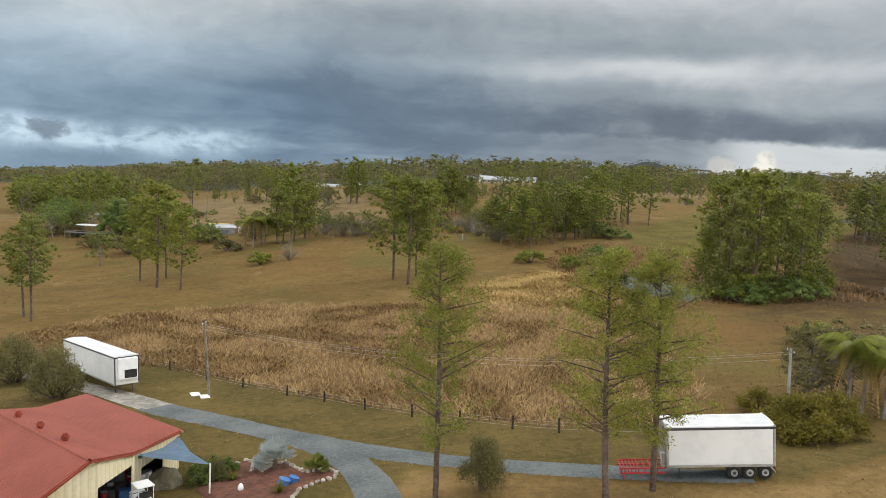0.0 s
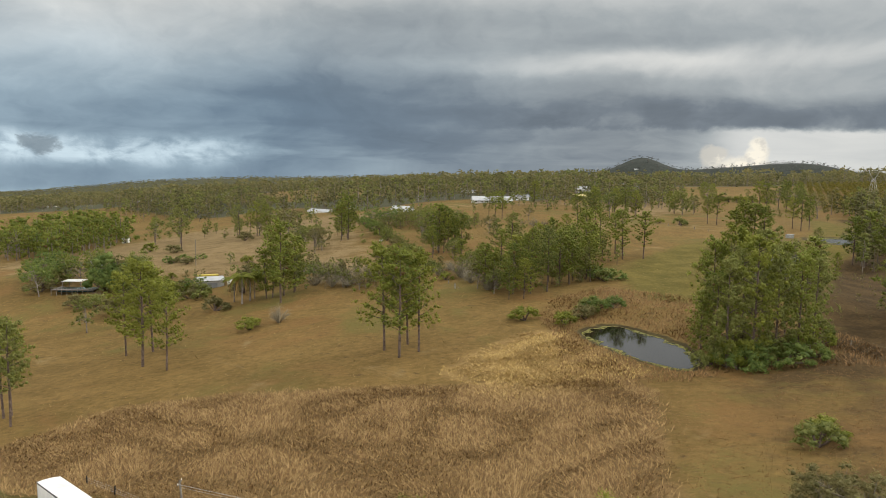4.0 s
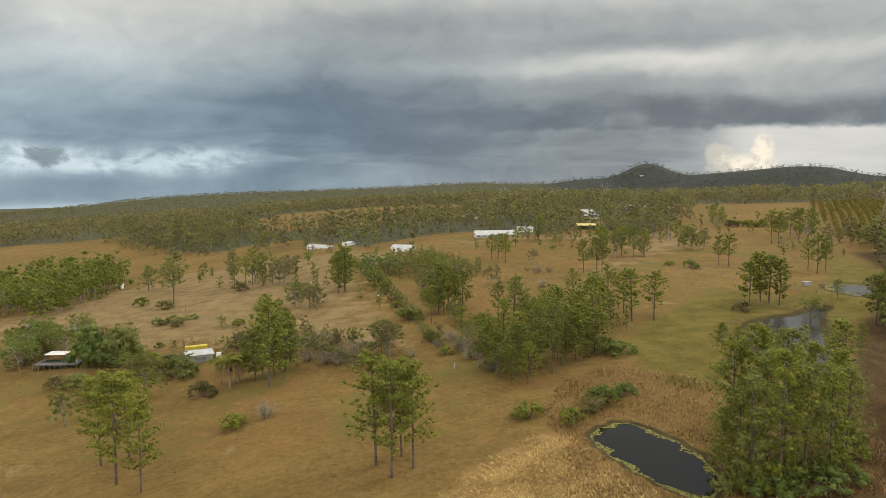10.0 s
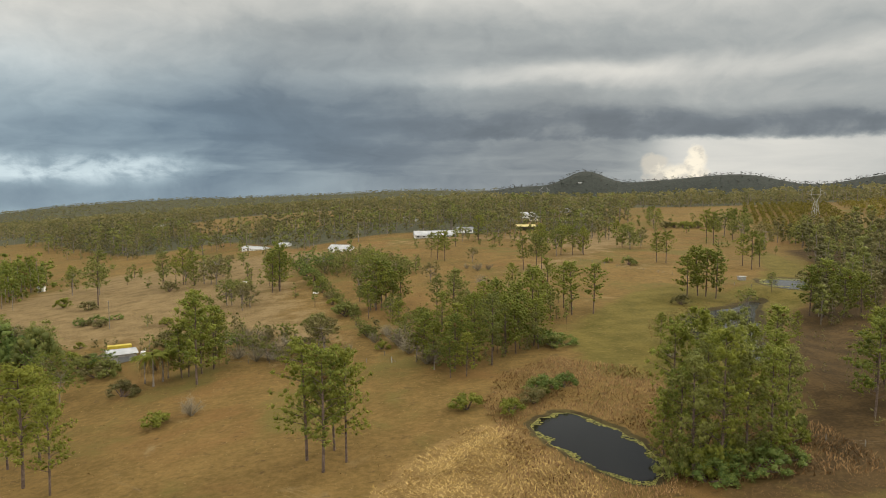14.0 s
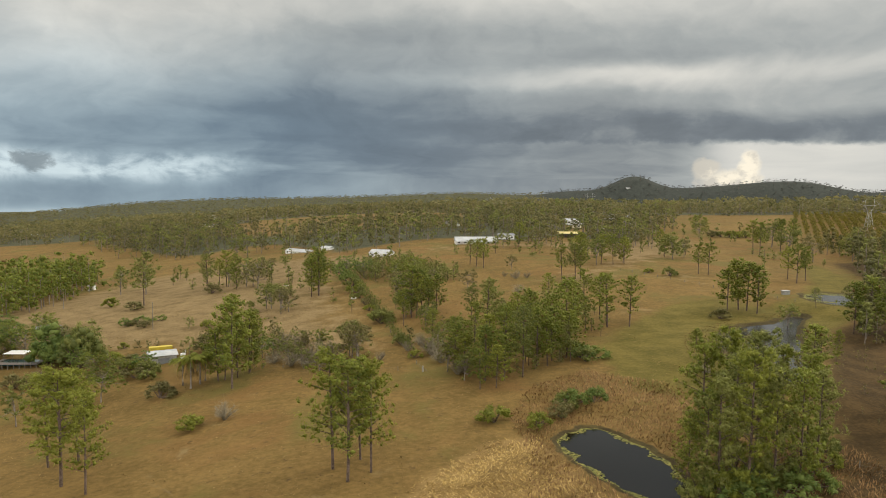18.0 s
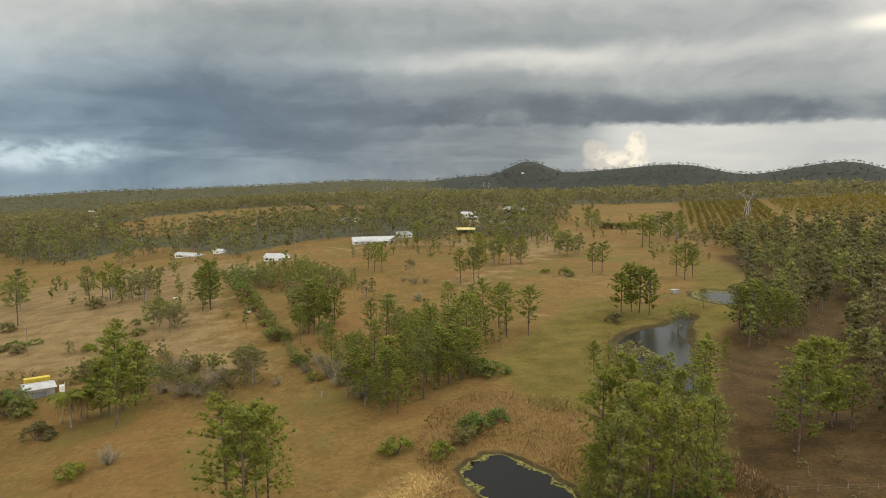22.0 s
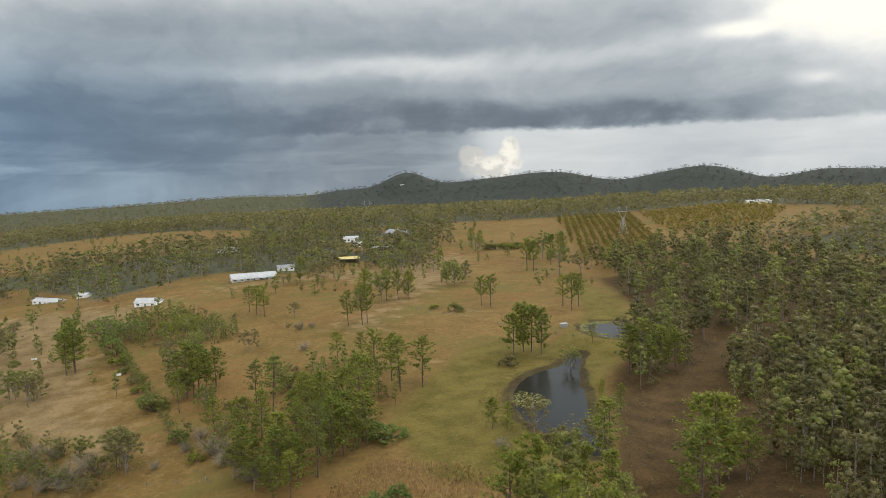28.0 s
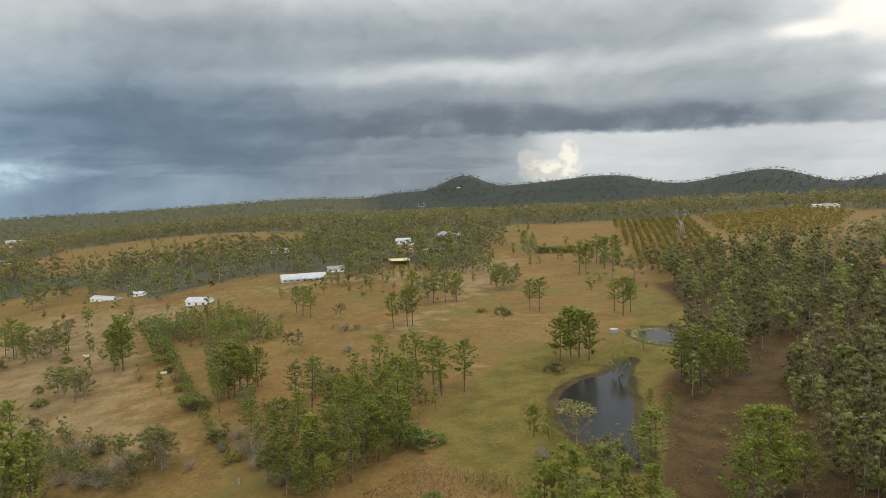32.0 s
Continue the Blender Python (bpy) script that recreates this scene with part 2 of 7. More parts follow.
def ground_material():
    m, net, b = material("ground_cover", 0.95, 0.0, 0.1)
    p = place(net)
    att = {}
    for k in ("tall", "green", "lawn", "litter", "gold", "mud", "bush", "pale", "hill"):
        n = net.add("ShaderNodeAttribute", attribute_name=k)
        att[k] = n.outputs["Fac"]
    big, mid, fine = net.noise(p, 0.018, 4.0, 0.6), net.noise(p, 0.11, 5.0, 0.62), net.noise(p, 1.1, 6.0, 0.7)
    grain = net.noise(p, 5.0, 3.0, 0.7)
    patch = net.span(net.math("ADD", net.math("MULTIPLY", big, 0.25), net.math("ADD", net.math("MULTIPLY", mid, 0.3), net.math("MULTIPLY", net.noise(p, 0.55, 5.0, 0.7), 0.45))), 0.36, 0.64)
    c = net.mix(patch, (0.108, 0.073, 0.022), (0.198, 0.128, 0.045))
    c = net.mix(net.span(net.noise(p, 0.028, 6.0, 0.65), 0.50, 0.66), c, (0.124, 0.102, 0.030))
    c = net.mix(net.math("MULTIPLY", net.span(net.noise(p, 0.022, 5.0, 0.6, 0.8), 0.52, 0.68), 0.6), c, (0.178, 0.098, 0.036))
    c = net.mix(net.span(net.noise(p, 0.3, 4.0, 0.7), 0.58, 0.72), c, (0.088, 0.058, 0.024))
    c = net.mix(net.span(net.noise(p, 0.035, 6.0, 0.7, 1.2), 0.60, 0.72), c, (0.207, 0.148, 0.068))

    def cover(c, key, low, high, edge=0.5):
        f = net.span(net.math("ADD", att[key], net.math("MULTIPLY", net.math("SUBTRACT", mid, 0.5), edge)), 0.3, 0.7)
        return net.mix(f, c, net.mix(net.span(net.math("ADD", net.math("MULTIPLY", fine, 0.5), net.math("MULTIPLY", mid, 0.5)), 0.38, 0.62), low, high))

    # sun patch on the pasture painted as paler straw colour
    c = cover(c, "pale", (0.135, 0.096, 0.044), (0.235, 0.168, 0.082), 1.3)
    c = cover(c, "tall", (0.125, 0.080, 0.031), (0.195, 0.126, 0.053))
    c = cover(c, "gold", (0.155, 0.102, 0.038), (0.250, 0.165, 0.066))
    c = cover(c, "green", (0.082, 0.072, 0.016), (0.152, 0.120, 0.032), 0.9)
    c = cover(c, "lawn", (0.076, 0.062, 0.018), (0.148, 0.106, 0.035))
    # brown leaf litter, darkened further with painted cloud shade
    c = cover(c, "litter", (0.038, 0.025, 0.010), (0.088, 0.056, 0.022), 1.1)
    c = cover(c, "bush", (0.050, 0.054, 0.033), (0.092, 0.094, 0.056), 0.4)
    # far hill ground: distance haze painted in as a dull blue-grey
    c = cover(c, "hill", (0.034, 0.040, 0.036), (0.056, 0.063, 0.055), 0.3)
    c = cover(c, "mud", (0.034, 0.026, 0.013), (0.082, 0.066, 0.026), 0.8)
    c = net.mix(net.math("MULTIPLY", net.span(grain, 0.35, 0.65), 0.30), c, net.mix(1.0, c, (0.55, 0.52, 0.48), "MULTIPLY"))
    # dung, bare scrapes and single dark tufts
    c = net.mix(net.math("MULTIPLY", net.span(net.noise(p, 0.75, 3.0, 0.6, 0.4), 0.56, 0.72), 0.24), c, net.mix(1.0, c, (0.45, 0.47, 0.42), "MULTIPLY"))
    c = net.mix(net.math("MULTIPLY", net.span(net.noise(p, 0.42, 6.0, 0.75), 0.57, 0.70), 0.5), c, net.mix(1.0, c, (1.45, 1.42, 1.38), "MULTIPLY"))
    net.put(b.inputs["Base Color"], c)
    bump(net, b, net.math("ADD", net.math("MULTIPLY", fine, 0.7), net.math("MULTIPLY", grain, 0.4)), 0.7, 0.25)
    return m


GROUND = ground_material()
GRAVEL = speckled("blue_gravel", (0.075, 0.087, 0.088), (0.150, 0.162, 0.160), 3.5, 0.07, 0.95, relief=0.5, dist=0.06)
CONCRETE = speckled("old_concrete", (0.16, 0.145, 0.12), (0.33, 0.31, 0.27), 1.2, 0.4, 0.9, relief=0.3)
BARK = speckled("bark", (0.060, 0.042, 0.032), (0.170, 0.125, 0.100), 4.0, 0.3, 0.95, relief=0.8, dist=0.05)
PALE_BARK = speckled("pale_gum_bark", (0.115, 0.095, 0.078), (0.27, 0.235, 0.20), 2.0, 0.3, 0.9, relief=0.4)
GREY_TWIG = speckled("dry_twigs", (0.150, 0.130, 0.088), (0.27, 0.235, 0.165), 3.0, 0.3, 0.95, relief=0.0)
PINE_LEAF = leafy("pine_needles", (0.093, 0.124, 0.021), (0.250, 0.280, 0.050), (0.17, 0.11, 0.04))
GUM_LEAF = leafy("gum_leaves", (0.109, 0.132, 0.033), (0.253, 0.264, 0.074))
LIME_LEAF = leafy("bright_leaves", (0.116, 0.143, 0.020), (0.273, 0.288, 0.050))
DARK_LEAF = leafy("dark_leaves", (0.080, 0.130, 0.032), (0.206, 0.256, 0.062))
OLIVE_LEAF = leafy("grey_green_leaves", (0.108, 0.104, 0.037), (0.242, 0.213, 0.088))
WOOD_LEAF = leafy("woodland_leaves", (0.079, 0.083, 0.032), (0.190, 0.178, 0.071))
YELLOW_LEAF = leafy("yellow_green_leaves", (0.103, 0.095, 0.015), (0.232, 0.191, 0.032))

# ---- the land ----
# smooth hills: x, y, spread, height
HILLS = [
    (-60, 40, 55, -1.6),
    (60, 40, 55, 4.6),
    (-60, 140, 60, -4.1),
    (60, 140, 60, -4.3),
    (-160, 250, 80, -12.4),
    (-40, 230, 70, -1.5),
    (80, 250, 70, -1.0),
    (180, 280, 80, -4.2),
    (-200, 420, 120, -3.1),
    (-60, 400, 100, 1.1),
    (80, 420, 100, 0.8),
    (240, 420, 130, 3.9)
]
WIDE_HILLS = [
    (-350, 650, 200, -22.9),
    (-120, 620, 150, -1.1),
    (60, 620, 130, 12.2),
    (250, 620, 150, -11.1),
    (480, 620, 200, 7.0),
    (-450, 1050, 320, -8.7),
    (0, 1050, 320, 16.2),
    (450, 1050, 320, -3.7),
    (800, 900, 320, 29.2),
    (400, 100, 220, 2.4),
    (-350, 60, 220, -16.7),
    (-1000, 1500, 450, -40.9),
    (-1100, 700, 380, -28.7),
    (-1800, 2200, 700, -70.8)
]
FAR_HILLS = [
    (-1755, 2246, 700, 60.9),
    (-1338, 2516, 260, -7.3),
    (-928, 2695, 260, 28.7),
    (-495, 2807, 260, 31.6),
    (-50, 2850, 260, 39.7),
    (298, 2834, 220, 47.7),
    (568, 2793, 110, 55.2),
    (742, 2752, 75, 95.9),
    (904, 2703, 110, 69.4),
    (1091, 2633, 120, 78.9),
    (1272, 2551, 120, 90.3),
    (1552, 2390, 150, 95.3),
    (1715, 2276, 110, 76.7),
    (1944, 2084, 130, 96.1),
    (2135, 1888, 130, 70.5),
    (2335, 1635, 220, 84.7),
    (2562, 1249, 300, 86.7)
]
WATER_NEAR, WATER_DAM, WATER_UPPER = -5.2, 3.0, 7.0


def hills(x, y):
    x, y = np.asarray(x, float), np.asarray(y, float)
    z = np.full(x.shape, 2.47) - 140 * smooth(np.hypot(x, y), 1000, 4900)
    for a, b, s, h in HILLS + WIDE_HILLS + FAR_HILLS:
        z = z + h * np.exp(-((x - a) ** 2 + (y - b) ** 2) / (2 * s * s))
    return z


# shorelines as closed rings
NEAR_POND = [(56.5, 233), (47.5, 226), (44.5, 220), (47.5, 205.5), (55, 188.5), (59.3, 182.5), (66.5, 188.5), (68.5, 207), (62.5, 222)]
DAM_POND = [(171, 351), (160, 338), (148, 315), (144, 301), (134, 279), (126, 262), (121, 248), (117, 250), (115, 264), (113, 284), (116, 298), (121, 311), (128, 322), (136, 330), (142, 334), (152, 337), (161, 349), (167, 354)]
UPPER_POND = [(189, 392), (203, 397), (215, 388), (204, 366), (196, 358), (188, 362), (185, 377)]


def rounded(ring, times=2):
    """Cuts the corners of a ring."""
    for _ in range(times):
        ring = [q for (ax, ay), (bx, by) in zip(ring, ring[1:] + ring[:1]) for q in ((ax * 0.75 + bx * 0.25, ay * 0.75 + by * 0.25), (ax * 0.25 + bx * 0.75, ay * 0.25 + by * 0.75))]
    mx, my = sum(p[0] for p in ring) / len(ring), sum(p[1] for p in ring) / len(ring)
    ring = [(mx + (x - mx) * 1.06, my + (y - my) * 1.06) for x, y in ring]
    return [(x + 0.7 * math.sin(y * 0.9 + x * 0.4), y + 0.7 * math.sin(x * 1.1)) for x, y in ring]


NEAR_POND, DAM_POND, UPPER_POND = rounded(NEAR_POND), rounded(DAM_POND), rounded(UPPER_POND)
PONDS = [(NEAR_POND, WATER_NEAR), (DAM_POND, WATER_DAM), (UPPER_POND, WATER_UPPER)]


def edge_distance(x, y, ring):
    """Signed distance to a ring, negative inside."""
    x, y = np.asarray(x, float), np.asarray(y, float)
    best, inside = np.full(x.shape, 1e9), np.zeros(x.shape, bool)
    for (ax, ay), (bx, by) in zip(ring, ring[1:] + ring[:1]):
        t = np.clip(((x - ax) * (bx - ax) + (y - ay) * (by - ay)) / ((bx - ax) ** 2 + (by - ay) ** 2), 0, 1)
        best = np.minimum(best, np.hypot(x - ax - t * (bx - ax), y - ay - t * (by - ay)))
        inside ^= ((ay > y) != (by > y)) & (x < (bx - ax) * (y - ay) / (by - ay + 1e-9) + ax)
    return np.where(inside, -best, best)


def smooth(v, a, b):
    t = np.clip((np.asarray(v, float) - a) / (b - a), 0, 1)
    return t * t * (3 - 2 * t)


def land(x, y):
    """Height of the ground."""
    z = hills(x, y)
    for ring, level in PONDS:
        d = edge_distance(x, y, ring)
        f = 1 - smooth(d, 0.0, 26.0)
        z = z * (1 - f) + (level + 0.35) * f
        z = z - 1.6 * (1 - smooth(d, -3.0, 1.2))
    return z


def land_at(x, y):
    return float(land(np.array([x]), np.array([y]))[0])


def mesh_from(name, verts, faces, mat=None, smooth_faces=False):
    me = bpy.data.meshes.new(name)
    me.from_pydata([tuple(v) for v in verts], [], [tuple(f) for f in faces])
    if mat:
        me.materials.append(mat)
    if smooth_faces:
        me.polygons.foreach_set("use_smooth", [True] * len(me.polygons))
    return me


# regions of ground cover, some with sun or cloud shade put into the colour, as rings
TALL_FIELD = [(-85, 150), (-66, 128), (-41, 121), (-18.5, 102), (-7, 92.5), (4, 84.5), (14, 79), (24, 77), (36, 90), (40, 118), (52, 165), (46, 180), (26, 178), (2, 180), (-14, 181), (-42, 184), (-69, 180)]
GOLD_PATCH = [(14, 160), (44, 168), (57, 176), (46, 205), (42, 226), (26, 222), (12, 205), (2, 188)]
DRY_VERGE = [(-3, 58), (-1.5, 67.5), (4, 66.5), (10, 64), (20, 60.5), (30, 59.5), (42, 66), (60, 64), (62, 20), (0, 20)]
GREEN_PADDOCK = [(70, 303), (91, 338), (121, 376), (144, 389), (160, 372), (180, 385), (205, 420), (240, 500), (261, 519), (227, 400), (206, 372), (187, 339), (160, 313), (140, 285), (118, 240), (96, 236), (69, 256)]
LAWN = [(-120, 150), (-70, 131), (-41, 122), (-18.5, 103), (-7, 93.3), (4, 85), (14, 79), (24, 77), (40, 74), (60, 60), (60, 20), (20, -40), (-60, -40), (-110, 60)]
# pasture in a break of sun, its brightness put into the ground colour
SUNLIT_PADDOCK = [(-260, 420), (-150, 340), (-60, 325), (-8, 296), (4, 318), (-14, 400), (-34, 500), (10, 560), (90, 575), (120, 520), (60, 440), (90, 390), (130, 460), (200, 560), (260, 700), (230, 740), (120, 640), (-20, 590), (-110, 640), (-200, 620)]
# leaf litter and side field, the cloud shadow over them painted in
SHADED_LITTER = [(46, 84), (50, 125), (62, 172), (98, 190), (116, 230), (136, 268), (156, 306), (180, 334), (205, 362), (232, 400), (270, 520), (420, 560), (500, 300), (320, 80), (160, 60)]


# belts of woodland and the clearings in them
MIDDLE_BELT = [(-250, 745), (-182, 706), (-152, 745), (-98, 640), (-84, 600), (-50, 572), (-30, 596), (-10, 606), (20, 630), (30, 616), (72, 590), (113, 573), (127, 630), (143, 597), (184, 593), (210, 650), (231, 690), (262, 760), (306, 900), (200, 1000), (60, 900), (-29, 900), (-82, 872), (-150, 900), (-280, 1010), (-420, 960)]
LEFT_WOOD = [(-250, 470), (-222, 452), (-206, 446), (-200, 476), (-208, 548), (-232, 628), (-262, 655), (-300, 640), (-292, 545)]
FAR_RING = [(-900, 900), (-430, 930), (-280, 960), (-100, 1250), (50, 1090), (60, 900), (210, 985), (330, 950), (430, 900), (510, 870), (620, 870), (700, 720), (520, 620), (440, 640), (430, 420), (560, 300), (1000, 350), (1500, 1000), (1100, 1700), (0, 1900), (-900, 1700)]
CLEAR_RINGS = [
    [(-196, 985), (-230, 1204), (-119, 1230), (-43, 1260), (50, 1150), (48, 1060), (-29, 925), (-82, 880), (-138, 893)],
    [(-510, 1785), (-464, 1850), (-373, 1787), (-334, 1356), (-370, 1281)],
    [(190, 560), (215, 690), (270, 800), (300, 905), (385, 915), (400, 860), (330, 700), (286, 560), (240, 440)],
    [(560, 700), (640, 760), (660, 840), (600, 860), (500, 850), (440, 700), (500, 640)],
    [(300, 590), (385, 600), (500, 865), (425, 900)],
    [(24, 598), (72, 594), (68, 612), (30, 614)], [(-32, 560), (-10, 555), (-6, 574), (-28, 580)], [(118, 655), (143, 652), (140, 682), (122, 684)], [(195, 835), (232, 830), (235, 872), (200, 880)], [(150, 750), (190, 745), (186, 775), (150, 845), (174, 850), (150, 850)],
]


def bush_cover(x, y):
    """Undergrowth beneath the woods."""
    f = smooth(np.hypot(x, y), 1500, 1750)
    for ring in (MIDDLE_BELT, FAR_RING):
        f = np.maximum(f, 1 - smooth(edge_distance(x, y, ring), -60, -12))
    for ring in CLEAR_RINGS:
        f = f * smooth(edge_distance(x, y, ring), -5, 12)
    return f


def ground_sheet():
    rings = np.concatenate([[0.0], np.geomspace(6.0, 150.0, 80), np.linspace(152, 420, 150), np.geomspace(426.0, 4900.0, 105)])
    fine = np.radians(np.linspace(-46, 62, 400))
    wide = np.radians(np.linspace(62, 314, 60)[1:-1])
    ang = np.concatenate([fine, wide])
    r, a = np.meshgrid(rings, ang, indexing="ij")
    x, y = 4 + r * np.sin(a), 8 + r * np.cos(a)
    z = land(x, y)
    rough = np.random.RandomState(4).rand(*z.shape) - 0.5
    z = z + rough * 0.10 * (1 - smooth(r, 150, 400))
    n, k = z.shape
    me = bpy.data.meshes.new("ground")
    verts = np.stack([x, y, z], -1).reshape(-1, 3)
    i, j = np.meshgrid(np.arange(n - 1), np.arange(k), indexing="ij")
    j2 = (j + 1) % k
    quads = np.stack([i * k + j, i * k + j2, (i + 1) * k + j2, (i + 1) * k + j], -1).reshape(-1, 4)[:, ::-1]
    fill(me, verts, quads)
    me.polygons.foreach_set("use_smooth", np.ones(len(quads), bool))
    X, Y = verts[:, 0], verts[:, 1]
    near_water = np.minimum(edge_distance(X, Y, NEAR_POND), edge_distance(X, Y, DAM_POND) * np.where(X < 165 - 0.15 * (Y - 300), 0.42, 0.8))
    near_water = np.minimum(near_water, edge_distance(X, Y, UPPER_POND) - 1)
    zones = {
        "tall": 1 - smooth(edge_distance(X, Y, TALL_FIELD), -9, 5), "gold": np.maximum(1 - smooth(edge_distance(X, Y, GOLD_PATCH), -10, 6), 0.75 * (1 - smooth(edge_distance(X, Y, DRY_VERGE), -2, 1.5))),
        "green": 1 - smooth(edge_distance(X, Y, GREEN_PADDOCK), -14, 10), "lawn": (1 - smooth(edge_distance(X, Y, LAWN), -2, 1.5)) * smooth(edge_distance(X, Y, DRY_VERGE), -1, 2),
        # litter: leaf litter plus the cloud shade in its colour, weaker close by
        "litter": (1 - smooth(edge_distance(X, Y, SHADED_LITTER), -14, 14)) * (0.5 + 0.5 * smooth(Y, 160, 190)), "mud": 1 - smooth(near_water, 0.3, 3.0),
        # hill: far ground on the right, where haze is put into the colour
        "bush": bush_cover(X, Y), "hill": smooth(np.hypot(X, Y), 1900, 2200) * smooth(np.degrees(np.arctan2(X, Y)), 4, 12), "pale": 0.8 * (1 - smooth(edge_distance(X, Y, SUNLIT_PADDOCK), -50, 25)),
    }
    for key, v in zones.items():
        att = me.attributes.new(key, "FLOAT", "POINT")
        att.data.foreach_set("value", v.astype(np.float32))
    me.materials.append(GROUND)
    return tagged(new("ground", me), "dry brown pasture rolling away to wooded hills", "ground", kind="structure")


def fill(me, verts, faces):
    """Fast mesh of quads or triangles from arrays."""
    verts, faces = np.asarray(verts, np.float32), np.asarray(faces, np.int32)
    me.vertices.add(len(verts))
    me.vertices.foreach_set("co", verts.ravel())
    side = faces.shape[1]
    me.loops.add(faces.size)
    me.loops.foreach_set("vertex_index", faces.ravel())
    me.polygons.add(len(faces))
    me.polygons.foreach_set("loop_start", np.arange(0, faces.size, side, dtype=np.int32))
    me.update(calc_edges=True)


ground = ground_sheet()


def water(name, ring, level, label, rough=0.04, spec=0.16):
    m, net, b = material(name + "_surface", rough, 0.0, spec)
    b.inputs["Base Color"].default_value = (0.008, 0.007, 0.005, 1)
    bump(net, b, net.noise(place(net), 1.6, 4.0, 0.6), 0.06, 0.05)
    hull = []
    for way in (1, -1):
        chain = []
        for p in sorted(ring)[::way]:
            while len(chain) > 1 and (chain[-1][0] - chain[-2][0]) * (p[1] - chain[-2][1]) <= (chain[-1][1] - chain[-2][1]) * (p[0] - chain[-2][0]):
                chain.pop()
            chain.append(p)
        hull += chain[:-1]
    mx, my = sum(p[0] for p in hull) / len(hull), sum(p[1] for p in hull) / len(hull)
    bm = bmesh.new()
    bm.faces.new([bm.verts.new((mx + (x - mx) * 1.03, my + (y - my) * 1.03, level)) for x, y in hull])
    me = bpy.data.meshes.new(name)
    bm.to_mesh(me)
    bm.free()
    me.materials.append(m)
    return tagged(new(name, me), label, "pond", kind="structure")


water("water_near", NEAR_POND, WATER_NEAR, "still dark farm pond in dry reeds")
water("water_dam", DAM_POND, WATER_DAM, "dark farm dam with weed along its bank", 0.2, 0.42)
water("water_upper", UPPER_POND, WATER_UPPER, "small shallow pond beyond the dam", 0.2, 0.42)

# ---- plants ----
def thing(name, x, y, label, category, group="", z=None):
    ob = new(name)
    ob.empty_display_size = 0.2
    ob.location = (x, y, land_at(x, y) if z is None else z)
    return tagged(ob, label, category, group)


def part(name, data, mat, parent, label=""):
    """Links a bmesh or a mesh as one object under a thing or a part."""
    if isinstance(data, bmesh.types.BMesh):
        me = bpy.data.meshes.new(name)
        data.to_mesh(me)
        data.free()
    else:
        me = data
    if mat and not me.materials:
        me.materials.append(mat)
    ob = new(name, me)
    ob.parent = parent
    return tagged(ob, label) if label else ob


def tube(points, radii, sides=7):
    """Tapered tube along points: arrays of vertices and triangles."""
    pts = [Vector(p) for p in points]
    verts, faces = [], []
    for i, p in enumerate(pts):
        d = (pts[min(i + 1, len(pts) - 1)] - pts[max(i - 1, 0)]).normalized()
        a = d.orthogonal().normalized()
        b = d.cross(a)
        for k in range(sides):
            t = 2 * math.pi * k / sides
            verts.append(p + (a * math.cos(t) + b * math.sin(t)) * radii[i])
    for i in range(len(pts) - 1):
        for k in range(sides):
            a, b = i * sides + k, i * sides + (k + 1) % sides
            faces += [(a, b, b + sides), (a, b + sides, a + sides)]
    return np.array([tuple(v) for v in verts]), np.array(faces)


def joined(pieces):
    verts, faces, n = [], [], 0
    for v, f in pieces:
        verts.append(v)
        faces.append(f + n)
        n += len(v)
    return np.concatenate(verts), np.concatenate(faces)


def leaves(rng, centres, sizes, count, leaf, flat=0.75, shell=0.55, slim=0.42):
    """Clumps of small leaf blades: two crossed triangles each, scattered through ellipsoids."""
    n = len(centres) * count
    c, s = np.repeat(np.asarray(centres, float), count, 0), np.repeat(np.asarray(sizes, float), count)
    d = rng.normal(size=(n, 3))
    d /= np.linalg.norm(d, axis=1)[:, None]
    p = c + d * (s * (shell + (1 - shell) * rng.rand(n)) * rng.rand(n) ** 0.25)[:, None] * np.array([1, 1, flat])
    u = rng.normal(size=(n, 3))
    u /= np.linalg.norm(u, axis=1)[:, None]
    w = np.cross(u, d + 0.3 * rng.normal(size=(n, 3)))
    w /= np.linalg.norm(w, axis=1)[:, None] + 1e-9
    k = leaf * (0.6 + 0.8 * rng.rand(n))[:, None]
    quad = np.stack([p - u * k, p + w * k * slim, p + u * k, p - w * k * slim], 1).reshape(-1, 3)
    i = np.arange(n)[:, None] * 4
    faces = np.concatenate([i + np.array([0, 1, 2]), i + np.array([0, 2, 3])], 0)
    return quad, faces


GOLDEN = (1 + math.sqrt(5)) / 2
ICO = np.array([(-1, GOLDEN, 0), (1, GOLDEN, 0), (-1, -GOLDEN, 0), (1, -GOLDEN, 0), (0, -1, GOLDEN), (0, 1, GOLDEN), (0, -1, -GOLDEN), (0, 1, -GOLDEN), (GOLDEN, 0, -1), (GOLDEN, 0, 1), (-GOLDEN, 0, -1), (-GOLDEN, 0, 1)]) / math.hypot(1, GOLDEN)
ICO_FACES = np.array([(0, 11, 5), (0, 5, 1), (0, 1, 7), (0, 7, 10), (0, 10, 11), (1, 5, 9), (5, 11, 4), (11, 10, 2), (10, 7, 6), (7, 1, 8), (3, 9, 4), (3, 4, 2), (3, 2, 6), (3, 6, 8), (3, 8, 9), (4, 9, 5), (2, 4, 11), (6, 2, 10), (8, 6, 7), (9, 8, 1)])


